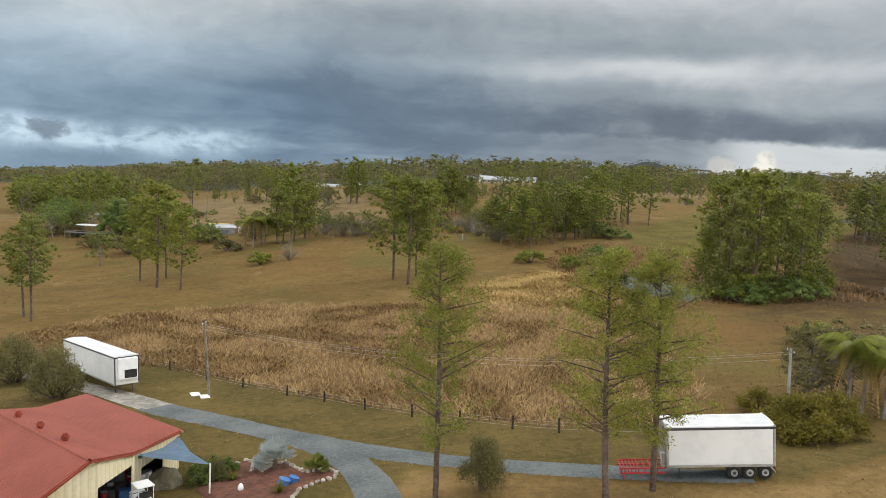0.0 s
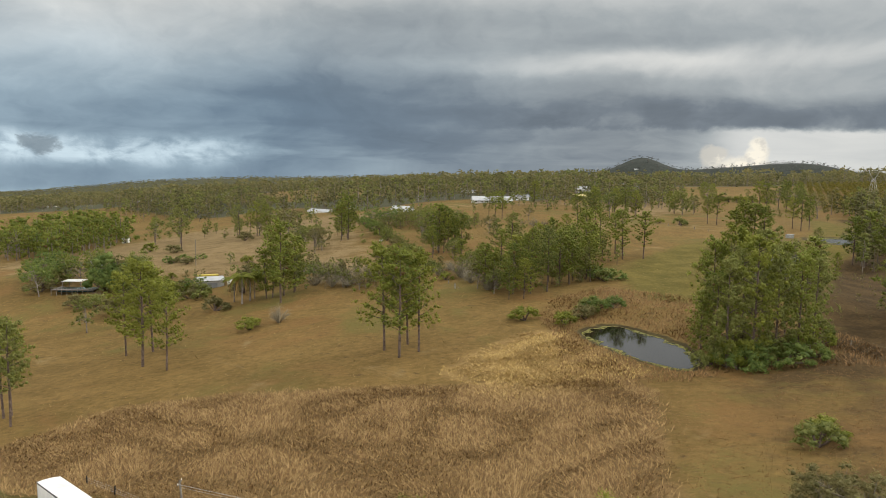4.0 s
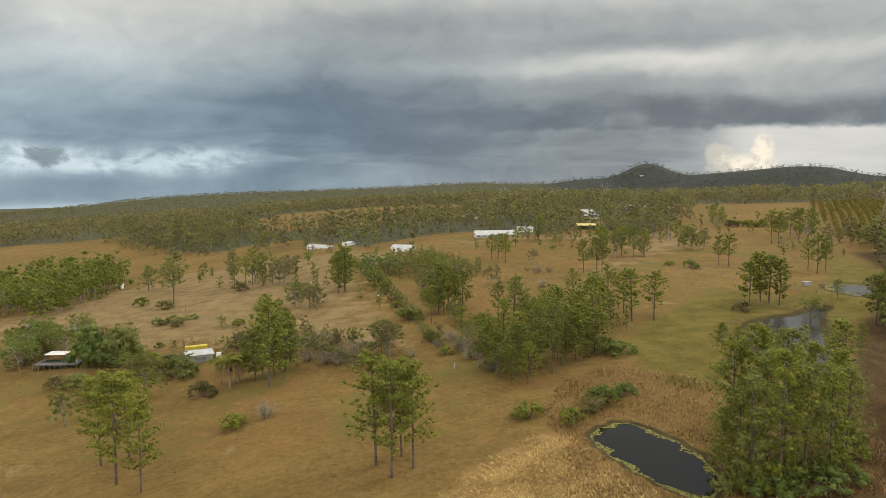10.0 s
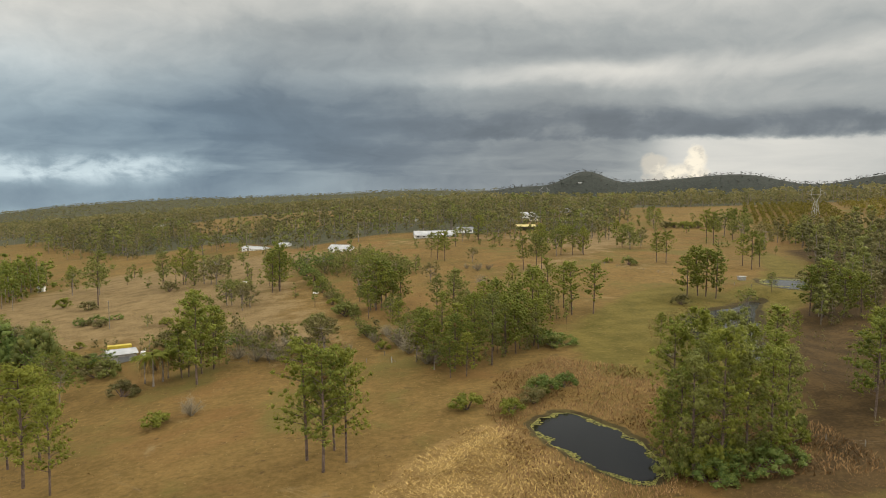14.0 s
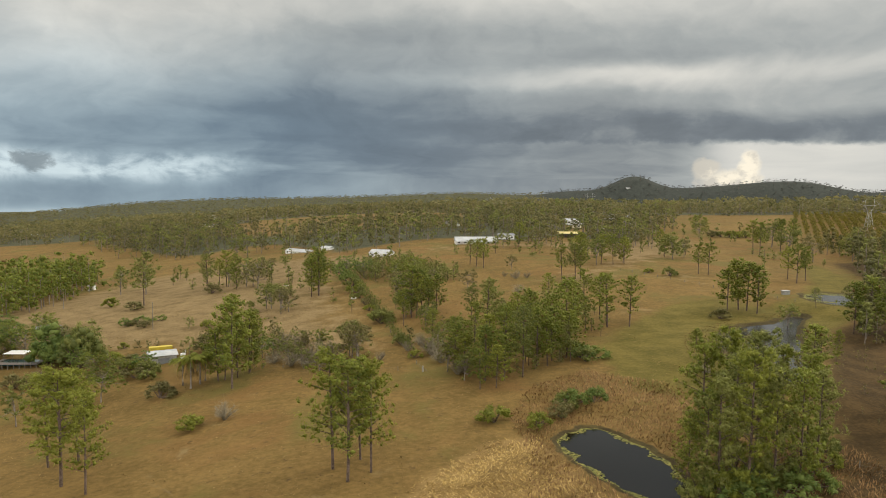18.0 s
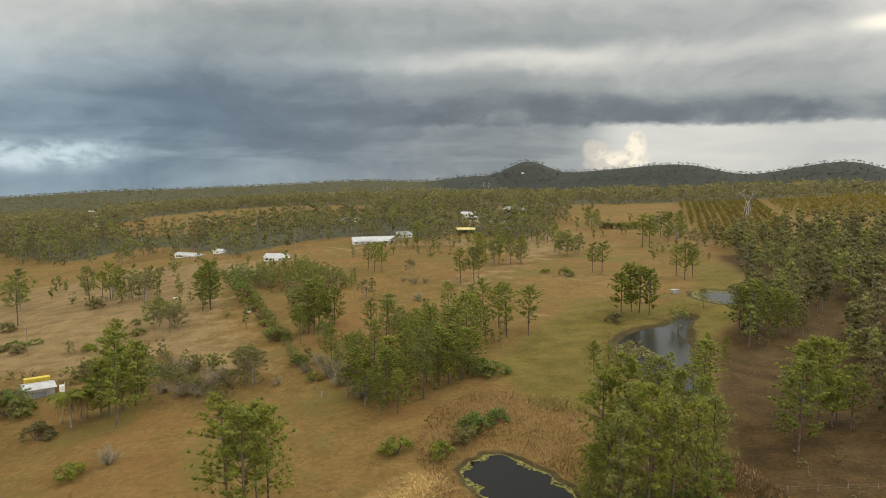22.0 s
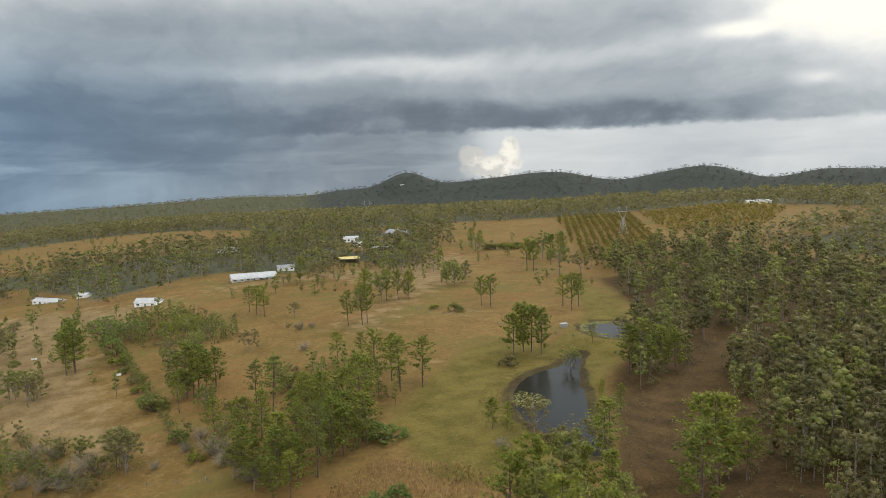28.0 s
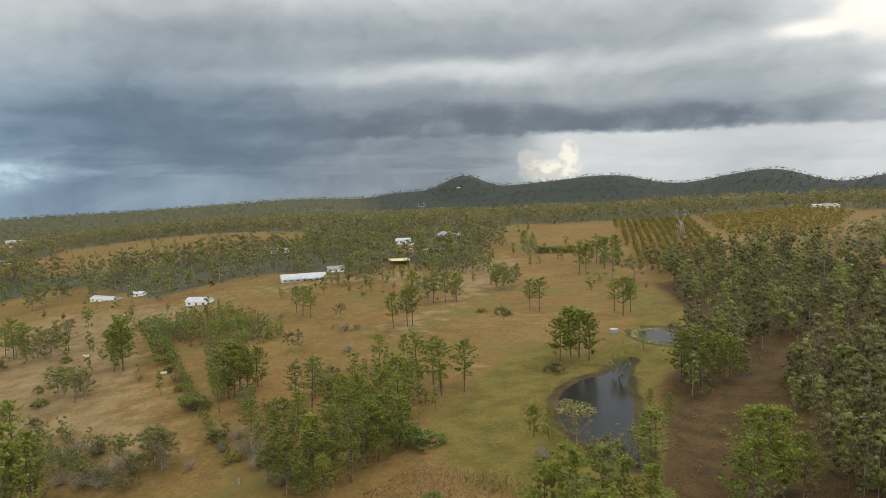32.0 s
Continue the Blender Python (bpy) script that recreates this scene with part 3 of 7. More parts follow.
def puffs(rng, centres, sizes, count, leaf, flat=0.75, slim=0.45, body=0.36):
    """Clumps of foliage: a ragged inner mass of twigs and leaf, wrapped in leaf sprays."""
    c, s = np.asarray(centres, float), np.asarray(sizes, float)
    sprays = leaves(rng, c, s, count, leaf, flat, 0.5, slim)
    if not body:
        return sprays
    n = len(c)
    jag = 1 + 0.30 * rng.normal(size=(n, 12, 1)).clip(-1.6, 1.6)
    v = c[:, None] + ICO[None] * jag * (s * body)[:, None, None] * np.array([1, 1, flat])
    f = ICO_FACES[None] + (np.arange(n) * 12)[:, None, None]
    return joined([(v.reshape(-1, 3), f.reshape(-1, 3)), sprays])


def mesh_of(name, piece, mat):
    me = bpy.data.meshes.new(name)
    fill(me, *piece)
    me.materials.append(mat)
    return me


def trunk_line(rng, h, lean=0.03, bend=0.02, n=7):
    dx, dy = rng.normal(size=2) * lean
    pts = []
    for i in range(n):
        t = i / (n - 1)
        pts.append((dx * h * t + bend * h * math.sin(2.6 * t + dx * 40), dy * h * t + bend * h * math.cos(3 * t) * t, h * t))
    return pts


def limb(rng, start, out, rise, sag=0.0, r=0.06):
    a = rng.rand() * 2 * math.pi
    pts = [Vector(start) + Vector((math.cos(a) * out * t, math.sin(a) * out * t, rise * t - sag * t * t)) for t in (0, 0.35, 0.7, 1)]
    return pts, tube(pts, [r, r * 0.75, r * 0.5, r * 0.2], 5)


def pine(seed, bare=0.25, spread=0.20, clumps=46, count=15, leaf=0.015, puff=1.0, body=0.3):
    """Unit-height slash pine: straight trunk, bare below, open tufted crown above."""
    rng = np.random.RandomState(seed)
    line = trunk_line(rng, 1.0, 0.02, 0.008)
    wood = [tube(line, [0.0125, 0.0115, 0.0105, 0.0095, 0.0075, 0.005, 0.002], 7)]
    centres, sizes = [], []
    for i in range(clumps):
        t = bare + (1 - bare) * ((i + rng.rand()) / clumps) ** 0.9
        k = (t - bare) / (1 - bare)
        reach = spread * (0.45 + 0.75 * math.sin(math.pi * min(1, 0.22 + k * 0.82))) * (0.55 + 0.5 * rng.rand())
        base = Vector(line[min(6, int(t * 6))]).lerp(Vector(line[min(6, int(t * 6) + 1)]), t * 6 % 1)
        pts, piece = limb(rng, base, reach, reach * (0.25 + 0.35 * rng.rand()), 0.0, 0.0038)
        if i % 2 == 0:
            wood.append(piece)
        centres += [tuple(pts[-1]), tuple(pts[2]), tuple(pts[1].lerp(pts[2], 0.5 * rng.rand()) + Vector(rng.normal(size=3)) * 0.02)]
        sizes += [puff * (0.034 + 0.026 * rng.rand()), puff * (0.040 + 0.026 * rng.rand()), puff * (0.040 + 0.03 * rng.rand())]
    centres.append(tuple(Vector(line[-1]) - Vector((0, 0, 0.02))))
    sizes.append(0.05)
    return mesh_of("trunk", joined(wood), BARK), puffs(rng, centres, sizes, count, leaf, 0.95, 0.3, body)


def gum(seed, bare=0.30, spread=0.34, clumps=40, count=44, leaf=0.018, puff=1.0):
    """Unit-height eucalypt: forked trunk and a broken, clumped crown."""
    rng = np.random.RandomState(seed)
    line = trunk_line(rng, 0.72, 0.05, 0.03)
    wood = [tube(line, [0.016, 0.0145, 0.013, 0.011, 0.008, 0.006, 0.002], 7)]
    centres, sizes = [], []
    for i in range(clumps):
        k = rng.rand()
        base = Vector(line[2 + int(k * 4)])
        reach = spread * (0.25 + 0.75 * rng.rand() ** 0.7)
        rise = 0.10 + (0.98 - base.z - 0.1) * rng.rand() - 0.22 * reach / spread
        pts, piece = limb(rng, base, reach, rise, 0.02, 0.007)
        if i % 2 == 0:
            wood.append(piece)
        centres.append(tuple(pts[-1]))
        sizes.append(puff * (0.065 + 0.065 * rng.rand()))
    return mesh_of("trunk", joined(wood), PALE_BARK), puffs(rng, centres, sizes, count, leaf, 0.8, 0.4, 0.3)


def shrub(seed, clumps=26, count=44, leaf=0.042, wide=0.62, body=0.36):
    """Unit-height shrub: many stems, foliage to the ground."""
    rng = np.random.RandomState(seed)
    wood, centres, sizes = [], [], []
    for i in range(clumps):
        a, r = rng.rand() * 6.283, wide * math.sqrt(rng.rand())
        top = (1 - 0.65 * (r / wide) ** 2) * (0.45 + 0.5 * rng.rand())
        end = Vector((math.cos(a) * r, math.sin(a) * r, top * 0.86))
        if i % 3 == 0:
            wood.append(tube([(0, 0, -0.05), end * 0.5, end], [0.03, 0.02, 0.006], 5))
        centres.append(tuple(end))
        sizes.append(0.16 + 0.13 * rng.rand())
    return mesh_of("stems", joined(wood), BARK), puffs(rng, centres, sizes, count, leaf, 0.85, 0.45, body)


def scrub(seed):
    """Unit-height leafless grey bush: a haze of fine twigs."""
    rng = np.random.RandomState(seed)
    wood, twigs = [], []
    for i in range(26):
        a, r = rng.rand() * 6.283, 0.55 * math.sqrt(rng.rand())
        end = Vector((math.cos(a) * r, math.sin(a) * r, 0.5 + 0.5 * rng.rand() - 0.5 * r))
        wood.append(tube([(0, 0, -0.05), end * 0.5 + Vector((0, 0, 0.06)), end], [0.014, 0.009, 0.003], 4))
        for k in range(26):
            t = 0.35 + 0.65 * rng.rand()
            p = end * t
            d = Vector(rng.normal(size=3)) * 0.14 + Vector((0, 0, 0.06))
            s = d.orthogonal().normalized() * 0.0042
            twigs.append(np.array([tuple(p - s), tuple(p + s), tuple(p + d)]))
    v = np.concatenate(twigs)
    return mesh_of("stems", joined(wood), GREY_TWIG), (v, np.arange(len(v)).reshape(-1, 3))


def palm(seed, dead=True):
    """Unit-height cocos palm: slender trunk, arching feather fronds, a skirt of dead ones."""
    rng = np.random.RandomState(seed)
    wood = [tube(trunk_line(rng, 0.74, 0.02, 0.01), [0.03, 0.022, 0.02, 0.02, 0.02, 0.019, 0.017], 8)]
    green, dry = [], []
    for i in range(22 + 5):
        old = i >= 22
        a = rng.rand() * 6.283
        out, rise = 0.30 + 0.12 * rng.rand(), (-0.02 if old else 0.22 + 0.14 * rng.rand())
        sag = 0.42 + 0.2 * rng.rand() if old else 0.26 + 0.24 * rng.rand()
        out *= 0.45 if old else 1.0
        side = Vector((-math.sin(a), math.cos(a), 0))
        for k in range(22):
            t = 0.12 + 0.88 * k / 21
            p = Vector((math.cos(a) * out * t, math.sin(a) * out * t, 0.74 + rise * t - sag * t * t))
            ln = 0.10 * math.sin(math.pi * (0.12 + 0.8 * t)) + 0.02
            for sgn in (-1, 1):
                tip = p + side * sgn * ln * 0.7 + Vector((math.cos(a) * ln * 0.5, math.sin(a) * ln * 0.5, -ln * 0.55))
                q = Vector((math.cos(a), math.sin(a), 0)) * 0.012
                (dry if old else green).append(np.array([tuple(p - q), tuple(p + q), tuple(tip)]))
    def tri(L):
        v = np.concatenate(L)
        return v, np.arange(len(v)).reshape(-1, 3)
    return mesh_of("trunk", joined(wood), PALE_BARK), tri(green), tri(dry)


STRAW_FROND = speckled("dead_fronds", (0.20, 0.13, 0.05), (0.42, 0.27, 0.09), 3.0, relief=0)


def plant(name, x, y, h, kit, mats, label, category, group, wide=1.0, stem="trunk", crown="crown", spin=None, sink=0.0):
    rng = np.random.RandomState(int(abs(x * 7919 + y * 104729)) % 2 ** 31)
    tr, cr = kit[rng.randint(len(kit))]
    ob = thing(name, x, y, label, category, group)
    ob.location.z -= 0.1 + sink
    ob.rotation_euler = (rng.normal() * 0.02, rng.normal() * 0.02, rng.rand() * 6.283 if spin is None else spin)
    w = h * wide * (0.9 + 0.25 * rng.rand())
    ob.scale = (w, w, h)
    part(stem, tr, None, ob)
    part(crown, cr[rng.randint(len(cr))], None, ob)
    return ob


def kit_of(maker, seeds, mats, crown="crown", **opts):
    out = []
    for s in seeds:
        tr, piece = maker(s, **opts)
        out.append((tr, [mesh_of(crown, piece, m) for m in mats]))
    return out


PINE_KIT = kit_of(pine, (1, 2, 3, 4), (PINE_LEAF, LIME_LEAF, GUM_LEAF), bare=0.32, spread=0.22, clumps=44, leaf=0.0145)
DENSE_PINE = kit_of(pine, (5, 6, 7), (PINE_LEAF, LIME_LEAF, PINE_LEAF), bare=0.16, spread=0.25, clumps=52, puff=1.3, leaf=0.0145)
GROVE_PINE = kit_of(pine, (8, 9, 10), (PINE_LEAF, GUM_LEAF, LIME_LEAF), bare=0.10, spread=0.24, clumps=72, count=18, leaf=0.0125)
SLOPE_PINE = kit_of(pine, (37, 38, 39), (LIME_LEAF, PINE_LEAF), bare=0.24, spread=0.23, clumps=60, count=18, leaf=0.0125)
DOME_KIT = kit_of(shrub, (35, 36), (DARK_LEAF, GUM_LEAF), clumps=64, count=40, leaf=0.024, wide=0.46)
GUM_KIT = kit_of(gum, (11, 12, 13, 14), (GUM_LEAF, OLIVE_LEAF, GUM_LEAF))
LUSH_KIT = kit_of(gum, (15, 16), (DARK_LEAF, PINE_LEAF), bare=0.12, spread=0.46, clumps=44, puff=1.1)
SHRUB_KIT = kit_of(shrub, (21, 22, 23), (GUM_LEAF, LIME_LEAF, OLIVE_LEAF), "foliage")
DARK_KIT = kit_of(shrub, (24, 25), (DARK_LEAF,), "foliage", wide=0.8, clumps=26)
SCRUB_KIT = [(a, [mesh_of("twigs", b, GREY_TWIG)]) for a, b in (scrub(s) for s in (31, 32, 33))]

PINES_FIELD = [(-113, 507, 15.1), (-97, 485, 19.5), (-42, 427, 23.9), (39, 501, 14.7), (42, 490, 16.3), (46, 483, 17.3), (84, 439, 17.9), (91, 439, 18.8), (94, 441, 19.8), (67, 377, 13.9), (78, 381, 11.2), (78, 353, 19.4), (83, 346, 18.8), (83, 333, 20.8), (92, 334, 19.7), (35, 330, 20.3), (163, 458, 16.5), (167, 454, 17.6), (250, 591, 24.1), (252, 584, 23.0), (204, 439, 16.7), (202, 425, 19.9), (211, 434, 17.5), (179, 359, 8.6), (117, 494, 17.6), (124, 493, 17.5)]
PINES_LEFT = [(-10, 210, 27.3), (-6, 202, 27.4), (-1, 206, 25.4), (-4, 214, 24.9), (-76, 216, 28.6), (-67, 209, 22.3), (-86, 231, 23.9), (-79, 233, 24.1), (-51, 283, 28.8), (-49, 298, 21.0), (-56, 293, 19.2), (-139, 452, 28.0), (-182, 532, 16.8), (-116, 494, 20.7), (-106, 497, 20.8), (-86, 168, 22.6), (-91, 175, 20.5), (-90, 176, 21.2)]
PINES_MIDDLE = [(53, 338, 9.0), (59, 322, 15.5), (69, 330, 15.4), (51, 300, 14.6), (47, 332, 10.9), (47, 352, 6.7), (30, 269, 16.9), (24, 277, 13.2), (36, 269, 14.0), (33, 282, 13.9), (45, 287, 12.5), (57, 307, 11.6)]
PINES_POND = [(67, 190, 20.0), (69, 187, 25.5), (71, 184, 29.6), (77, 185, 35.1), (83, 186, 30.2), (89, 187, 28.5), (95, 192, 26.4), (76, 207, 31.8), (81, 206, 35.0), (88, 207, 33.2), (96, 209, 28.0), (100, 206, 26.0), (80, 198, 31.1), (103, 276, 11.3), (142, 285, 10.9), (145, 278, 11.6)]
PINES_DAM = [(141, 360, 18.1), (147, 363, 21.4), (150, 362, 20.7), (153, 358, 20.4), (100, 281, 10.0), (118, 240, 17.7), (173, 319, 19.4), (177, 316, 21.9), (185, 316, 18.3), (191, 314, 16.7), (145, 232, 20.8), (150, 227, 14.2), (126, 208, 23.6), (141, 221, 24.7), (146, 223, 22.7)]
GUMS_FIELD = [(-90, 510, 13.4), (-54, 387, 14.2), (6, 366, 20.6), (61, 473, 9.9), (132, 502, 14.9), (172, 532, 20.8), (253, 711, 20.0), (118, 539, 12.7), (-12, 300, 15.1), (109, 268, 13.8), (-115, 271, 15.2), (-92, 375, 6.8), (-61, 402, 14.0), (-47, 445, 20.7), (-14, 305, 15.4), (-124, 342, 18.3), (-132, 344, 16.8), (-150, 364, 16.5), (-165, 367, 14.1)]
SHRUBS = [(-74, 413, 4.1), (-68, 391, 5.0), (-64, 367, 4.4), (-84, 375, 4.9), (-74, 463, 4.6), (136, 460, 4.0), (144, 449, 6.7), (47, 376, 4.3), (-7, 355, 5.1), (3, 317, 5.8), (24, 338, 6.8), (8, 299, 3.7), (133, 347, 5.8), (115, 260, 6.7), (-74, 282, 6.8), (-54, 248, 5.7), (-159, 458, 7.1), (-139, 438, 6.8), (-124, 394, 4.1), (-116, 388, 4.6), (-108, 473, 7.3), (-167, 345, 9.2), (-167, 357, 10.5), (-112, 352, 3.7), (-6, 353, 8.6), (30, 234, 5.9), (41, 231, 5.8), (49, 239, 6.3), (65, 129, 6.0), (65, 287, 5.8), (51, 246, 5.9)]
DARK_BUSHES = [(65, 291, 6.6), (63, 298, 5.7), (69, 291, 5.5), (64, 185, 8.0), (68, 182, 7.9), (73, 182, 7.0), (78, 183, 7.0), (84, 184, 7.0), (90, 186, 6.6), (64, 192, 5.6), (61, 253, 3.4)]
HEDGE = [(-44, 525, 5.4), (-39, 503, 6.4), (-35, 483, 6.7), (-30, 465, 7.6), (-27, 447, 7.3), (-23, 428, 7.5), (-20, 411, 5.1), (-16, 393, 4.9), (-13, 379, 4.3), (-10, 366, 3.6)]
GREY_SCRUB = [(16, 463, 7.4), (60, 444, 7.2), (66, 445, 5.8), (55, 452, 4.4), (-36, 326, 8.8), (-42, 324, 9.7), (-28, 304, 10.9), (-48, 331, 6.0), (14, 301, 10.2), (17, 291, 8.9), (22, 277, 8.5), (10, 317, 6.8), (-46, 253, 8.7), (-42, 307, 7.4), (-35, 301, 8.3), (-29, 300, 8.9), (-24, 311, 8.6), (18, 301, 7.3), (23, 279, 7.7), (-133, 322, 5.6)]
PALMS = [(-70, 293, 11.6), (-66, 288, 13.6), (-64, 292, 13.2), (-63, 295, 11.2), (44, 79, 10.9), (45, 78, 9.6), (48, 79, 8.4)]
NEAR_SHRUBS = [(5, 61, 4.3), (-48, 103, 7.0), (-59, 113, 6.9), (-18, 67, 2.6), (37, 72, 4.7), (37, 84, 2.9), (36, 73, 4.5), (40, 73, 4.5)]
GUMS_HOLLOW = [(-183, 371, 11.7), (-176, 370, 15.5), (-180, 391, 12.3), (-134, 336, 9.4), (-164, 392, 12.3), (-90, 315, 8.8), (-96, 317, 6.6), (-119, 325, 11.3), (-111, 319, 10.0), (-106, 320, 8.9), (-138, 360, 10.1), (-48, 316, 8.8), (-62, 311, 10.8), (-67, 320, 6.7), (-3, 455, 12.6), (6, 460, 14.4), (-23, 474, 13.2), (-34, 490, 13.7), (-27, 320, 8.9)]
PINES_THICKET = [(3, 346, 14.3), (8, 360, 18.6), (13, 364, 15.1), (22, 307, 11.6), (29, 306, 16.8), (32, 278, 18.1), (37, 277, 20.9), (42, 271, 22.2), (48, 282, 19.4), (54, 288, 17.8), (28, 261, 12.5), (49, 303, 20.8), (63, 310, 23.4)]
NEAR_TREES = [(46, 92, 9.7), (48, 92, 10.7), (54, 91, 9.6)]


HOLLOW_SHRUBS = [(-114.4, 293.4, 10), (-113.6, 298.8, 8.2), (-136.4, 312.3, 7.1), (-128.8, 312.1, 7), (-112.2, 316.2, 8.2), (-101.1, 318.9, 6.5), (-91.3, 309, 7.4), (-87.7, 307.6, 8.4), (-69.7, 307.2, 8.4), (-75.1, 337.7, 8.1)]
GARDEN_TREES = [(-94.5, 285.6, 13.6), (-162.5, 335.7, 18.4), (-169, 355.5, 13.5), (-166.3, 367.6, 13.9), (-183.4, 371.3, 10.2), (-237.3, 461.2, 24), (-243.4, 463.5, 20.9), (-245.7, 485.9, 22)]
SCRUB_TREES = [(-37.4, 308.8, 8.4), (-31, 299.7, 8.2), (-24, 290.9, 7.9), (-44.2, 318.4, 8.7), (18.8, 280.2, 11.4), (23.8, 270.2, 10), (16.2, 308.5, 8.4), (11.7, 343.7, 9.4), (3.4, 361, 13.6), (-2.5, 420.7, 11.6), (9, 416.8, 14.4)]
PINES_MORE = [(9.9, 389.2, 18), (30.4, 341.6, 15.9), (45.2, 313.8, 17.7), (126.1, 251.7, 13.8), (138.3, 226.1, 16.6), (149.5, 220.6, 17.2), (60, 286.8, 12.7)]
GUMS_MORE = [(18.1, 313.6, 9.6), (32.8, 417.7, 11.9), (-1.6, 400.4, 12.3), (12.5, 347.8, 10.6), (122.6, 255.6, 9.6), (155.6, 335, 11.8), (210.5, 355.9, 15.7), (200.9, 371.6, 10.8)]
HEDGE_MORE = [(-16.8, 411.1, 7.5), (-12.4, 390.6, 7.3), (-1.8, 341.6, 7), (1.1, 328.3, 6.9), (6.2, 304.8, 6.8)]
SCRUB_MORE = [(-37.1, 312, 8.9), (-20.1, 304.3, 11.5), (-43.4, 335.7, 5.8), (5.5, 307.9, 6.5), (-3.6, 299.4, 5.3), (97.6, 266.3, 6.2), (168.9, 219.3, 6.4), (57, 404.4, 7.8)]
for x, y, h in PINES_MORE:
    plant("pine_tree", x, y, h, PINE_KIT, None, "light green pine among scrub", "tree", "pines in the scrub", 1.1)
for x, y, h in GUMS_MORE:
    plant("gum_tree", x, y, h, GUM_KIT, None, "small spreading gum tree among scrub", "tree", "gums in the scrub", 1.1)
# trees of the centre thicket, of the upper paddock and of the far slopes
THICKET_TREES = [(32.8, 261.5, 13), (21.2, 280, 15.7), (51.6, 282.4, 17), (59.3, 291, 16), (48, 309, 13.2), (40.3, 306.6, 14.9), (37.8, 347.7, 13.9), (14.6, 320.7, 11.6), (5.9, 360, 21.9), (10.2, 365, 19), (16.8, 370, 15.9), (-43.2, 434.5, 21.2), (-45.6, 426, 19.4)]
UPPER_TREES = [(171.5, 529, 18), (169.8, 541, 14.7), (184, 545, 14.9), (105.6, 501, 18.2), (113.3, 490, 17.8), (131, 494.5, 16.5), (89.7, 579, 15.4), (78.5, 582, 17.3), (66.3, 575, 13.2), (267.6, 741, 15.7), (285, 640, 26), (278, 609, 24), (257, 551, 25), (299, 633, 22.5), (264.5, 533, 20.6), (267, 762, 16), (184.5, 664.5, 16), (192.6, 629, 13), (204.5, 701, 14.6), (180, 704, 16.9)]
UPPER_BUSHES = [(282, 715, 9), (293, 709, 9), (303.5, 703, 9), (268, 721, 9), (275, 718, 8), (288, 712, 8.5), (43.7, 352.5, 8)]
SLOPE_TREES = [(-143, 683, 19.3), (-136, 688, 21.6), (-91.5, 486.5, 20), (-81.7, 471, 20), (-86.7, 480.6, 16), (-104, 494, 13.5), (-63.4, 403.4, 13.9), (-55.8, 397, 14.3), (-51.2, 391, 12.9), (-85.5, 527.6, 13), (-15.2, 307.4, 15), (-11.5, 302.7, 13.2), (-175.5, 515, 19.8), (-155.6, 501, 22.7)]
for x, y, h in THICKET_TREES:
    plant("pine_tree", x, y, h, DENSE_PINE, None, "full bright green pine in the paddock thicket", "tree", "pines in the thicket", 1.15)
for i, (x, y, h) in enumerate(UPPER_TREES):
    plant("pine_tree" if i % 2 else "gum_tree", x, y, h, (DENSE_PINE if i % 2 else GUM_KIT), None, "round-crowned tree on the upper paddock", "tree", "trees on the upper paddock", 1.1)
for x, y, h in UPPER_BUSHES:
    plant("hedge_bush", x, y, h, SHRUB_KIT, None, "dull green bush in a row across the upper paddock", "shrub", "bushes across the paddock", 1.0, "stem", "foliage")
for i, (x, y, h) in enumerate(SLOPE_TREES):
    plant("gum_tree", x, y, h, GUM_KIT, None, "grey-green gum tree on the open slope", "tree", "gums on the slope", 1.1)
for x, y, h in GARDEN_TREES:
    plant("gum_tree", x, y, h, LUSH_KIT, None, "leafy garden tree near the deck", "tree", "trees in the hollow", 1.0)
for x, y, h in SCRUB_TREES:
    plant("gum_tree", x, y, h, GUM_KIT, None, "grey-green young gum among scrub", "tree", "gums in the scrub", 1.2)
for x, y, h in ((-58, 293, 18), (-52, 294.5, 20), (-62, 332, 21), (-49, 300, 16)):
    plant("pine_tree", x, y, h, GROVE_PINE, None, "bushy bright green pine beside the palms", "tree", "pines on the near slope", 1.1)
for x, y, h in SCRUB_MORE:
    plant("dry_bush", x, y, h * 0.7, SCRUB_KIT, None, "leafless grey bush of fine twigs", "shrub", "dry bushes", 1.2, "stem", "twig_crown")
for x, y, h in PINES_FIELD:
    plant("pine_tree", x, y, h, PINE_KIT, None, "tall open pine on a bare trunk in dry pasture", "tree", "pines in the pasture", 1.12)
for i, (x, y, h) in enumerate(PINES_LEFT):
    plant("pine_tree", x, y, h, DENSE_PINE if 8 <= i <= 10 else SLOPE_PINE if i < 8 else PINE_KIT, None, "tall slender pine with an airy crown in brown grass", "tree", "pines on the near slope")
for x, y, h in PINES_MIDDLE:
    plant("pine_tree", x, y, h, DENSE_PINE, None, "bushy young pine in a thicket", "tree", "pines in the thicket", 1.25)
for x, y, h in PINES_POND:
    plant("pine_tree", x, y, h * 0.85, GROVE_PINE, None, "tall dense pine in the grove beside the pond", "tree", "pines beside the pond", 0.86)
for x, y, h in PINES_DAM:
    plant("pine_tree", x, y, h, DENSE_PINE, None, "full-crowned pine near the dam", "tree", "pines near the dam", 1.1)
for x, y, h in GUMS_FIELD:
    plant("gum_tree", x, y, h, GUM_KIT, None, "grey-green gum tree standing in dry pasture", "tree", "gums in the pasture")
for x, y, h in ((-120, 331, 19.5), (-137, 341, 18.5), (-128, 337, 15.0)):
    plant("shade_tree", x, y, h, DOME_KIT, None, "dense dark round-headed tree beside the deck", "tree", "shade trees", 0.95)
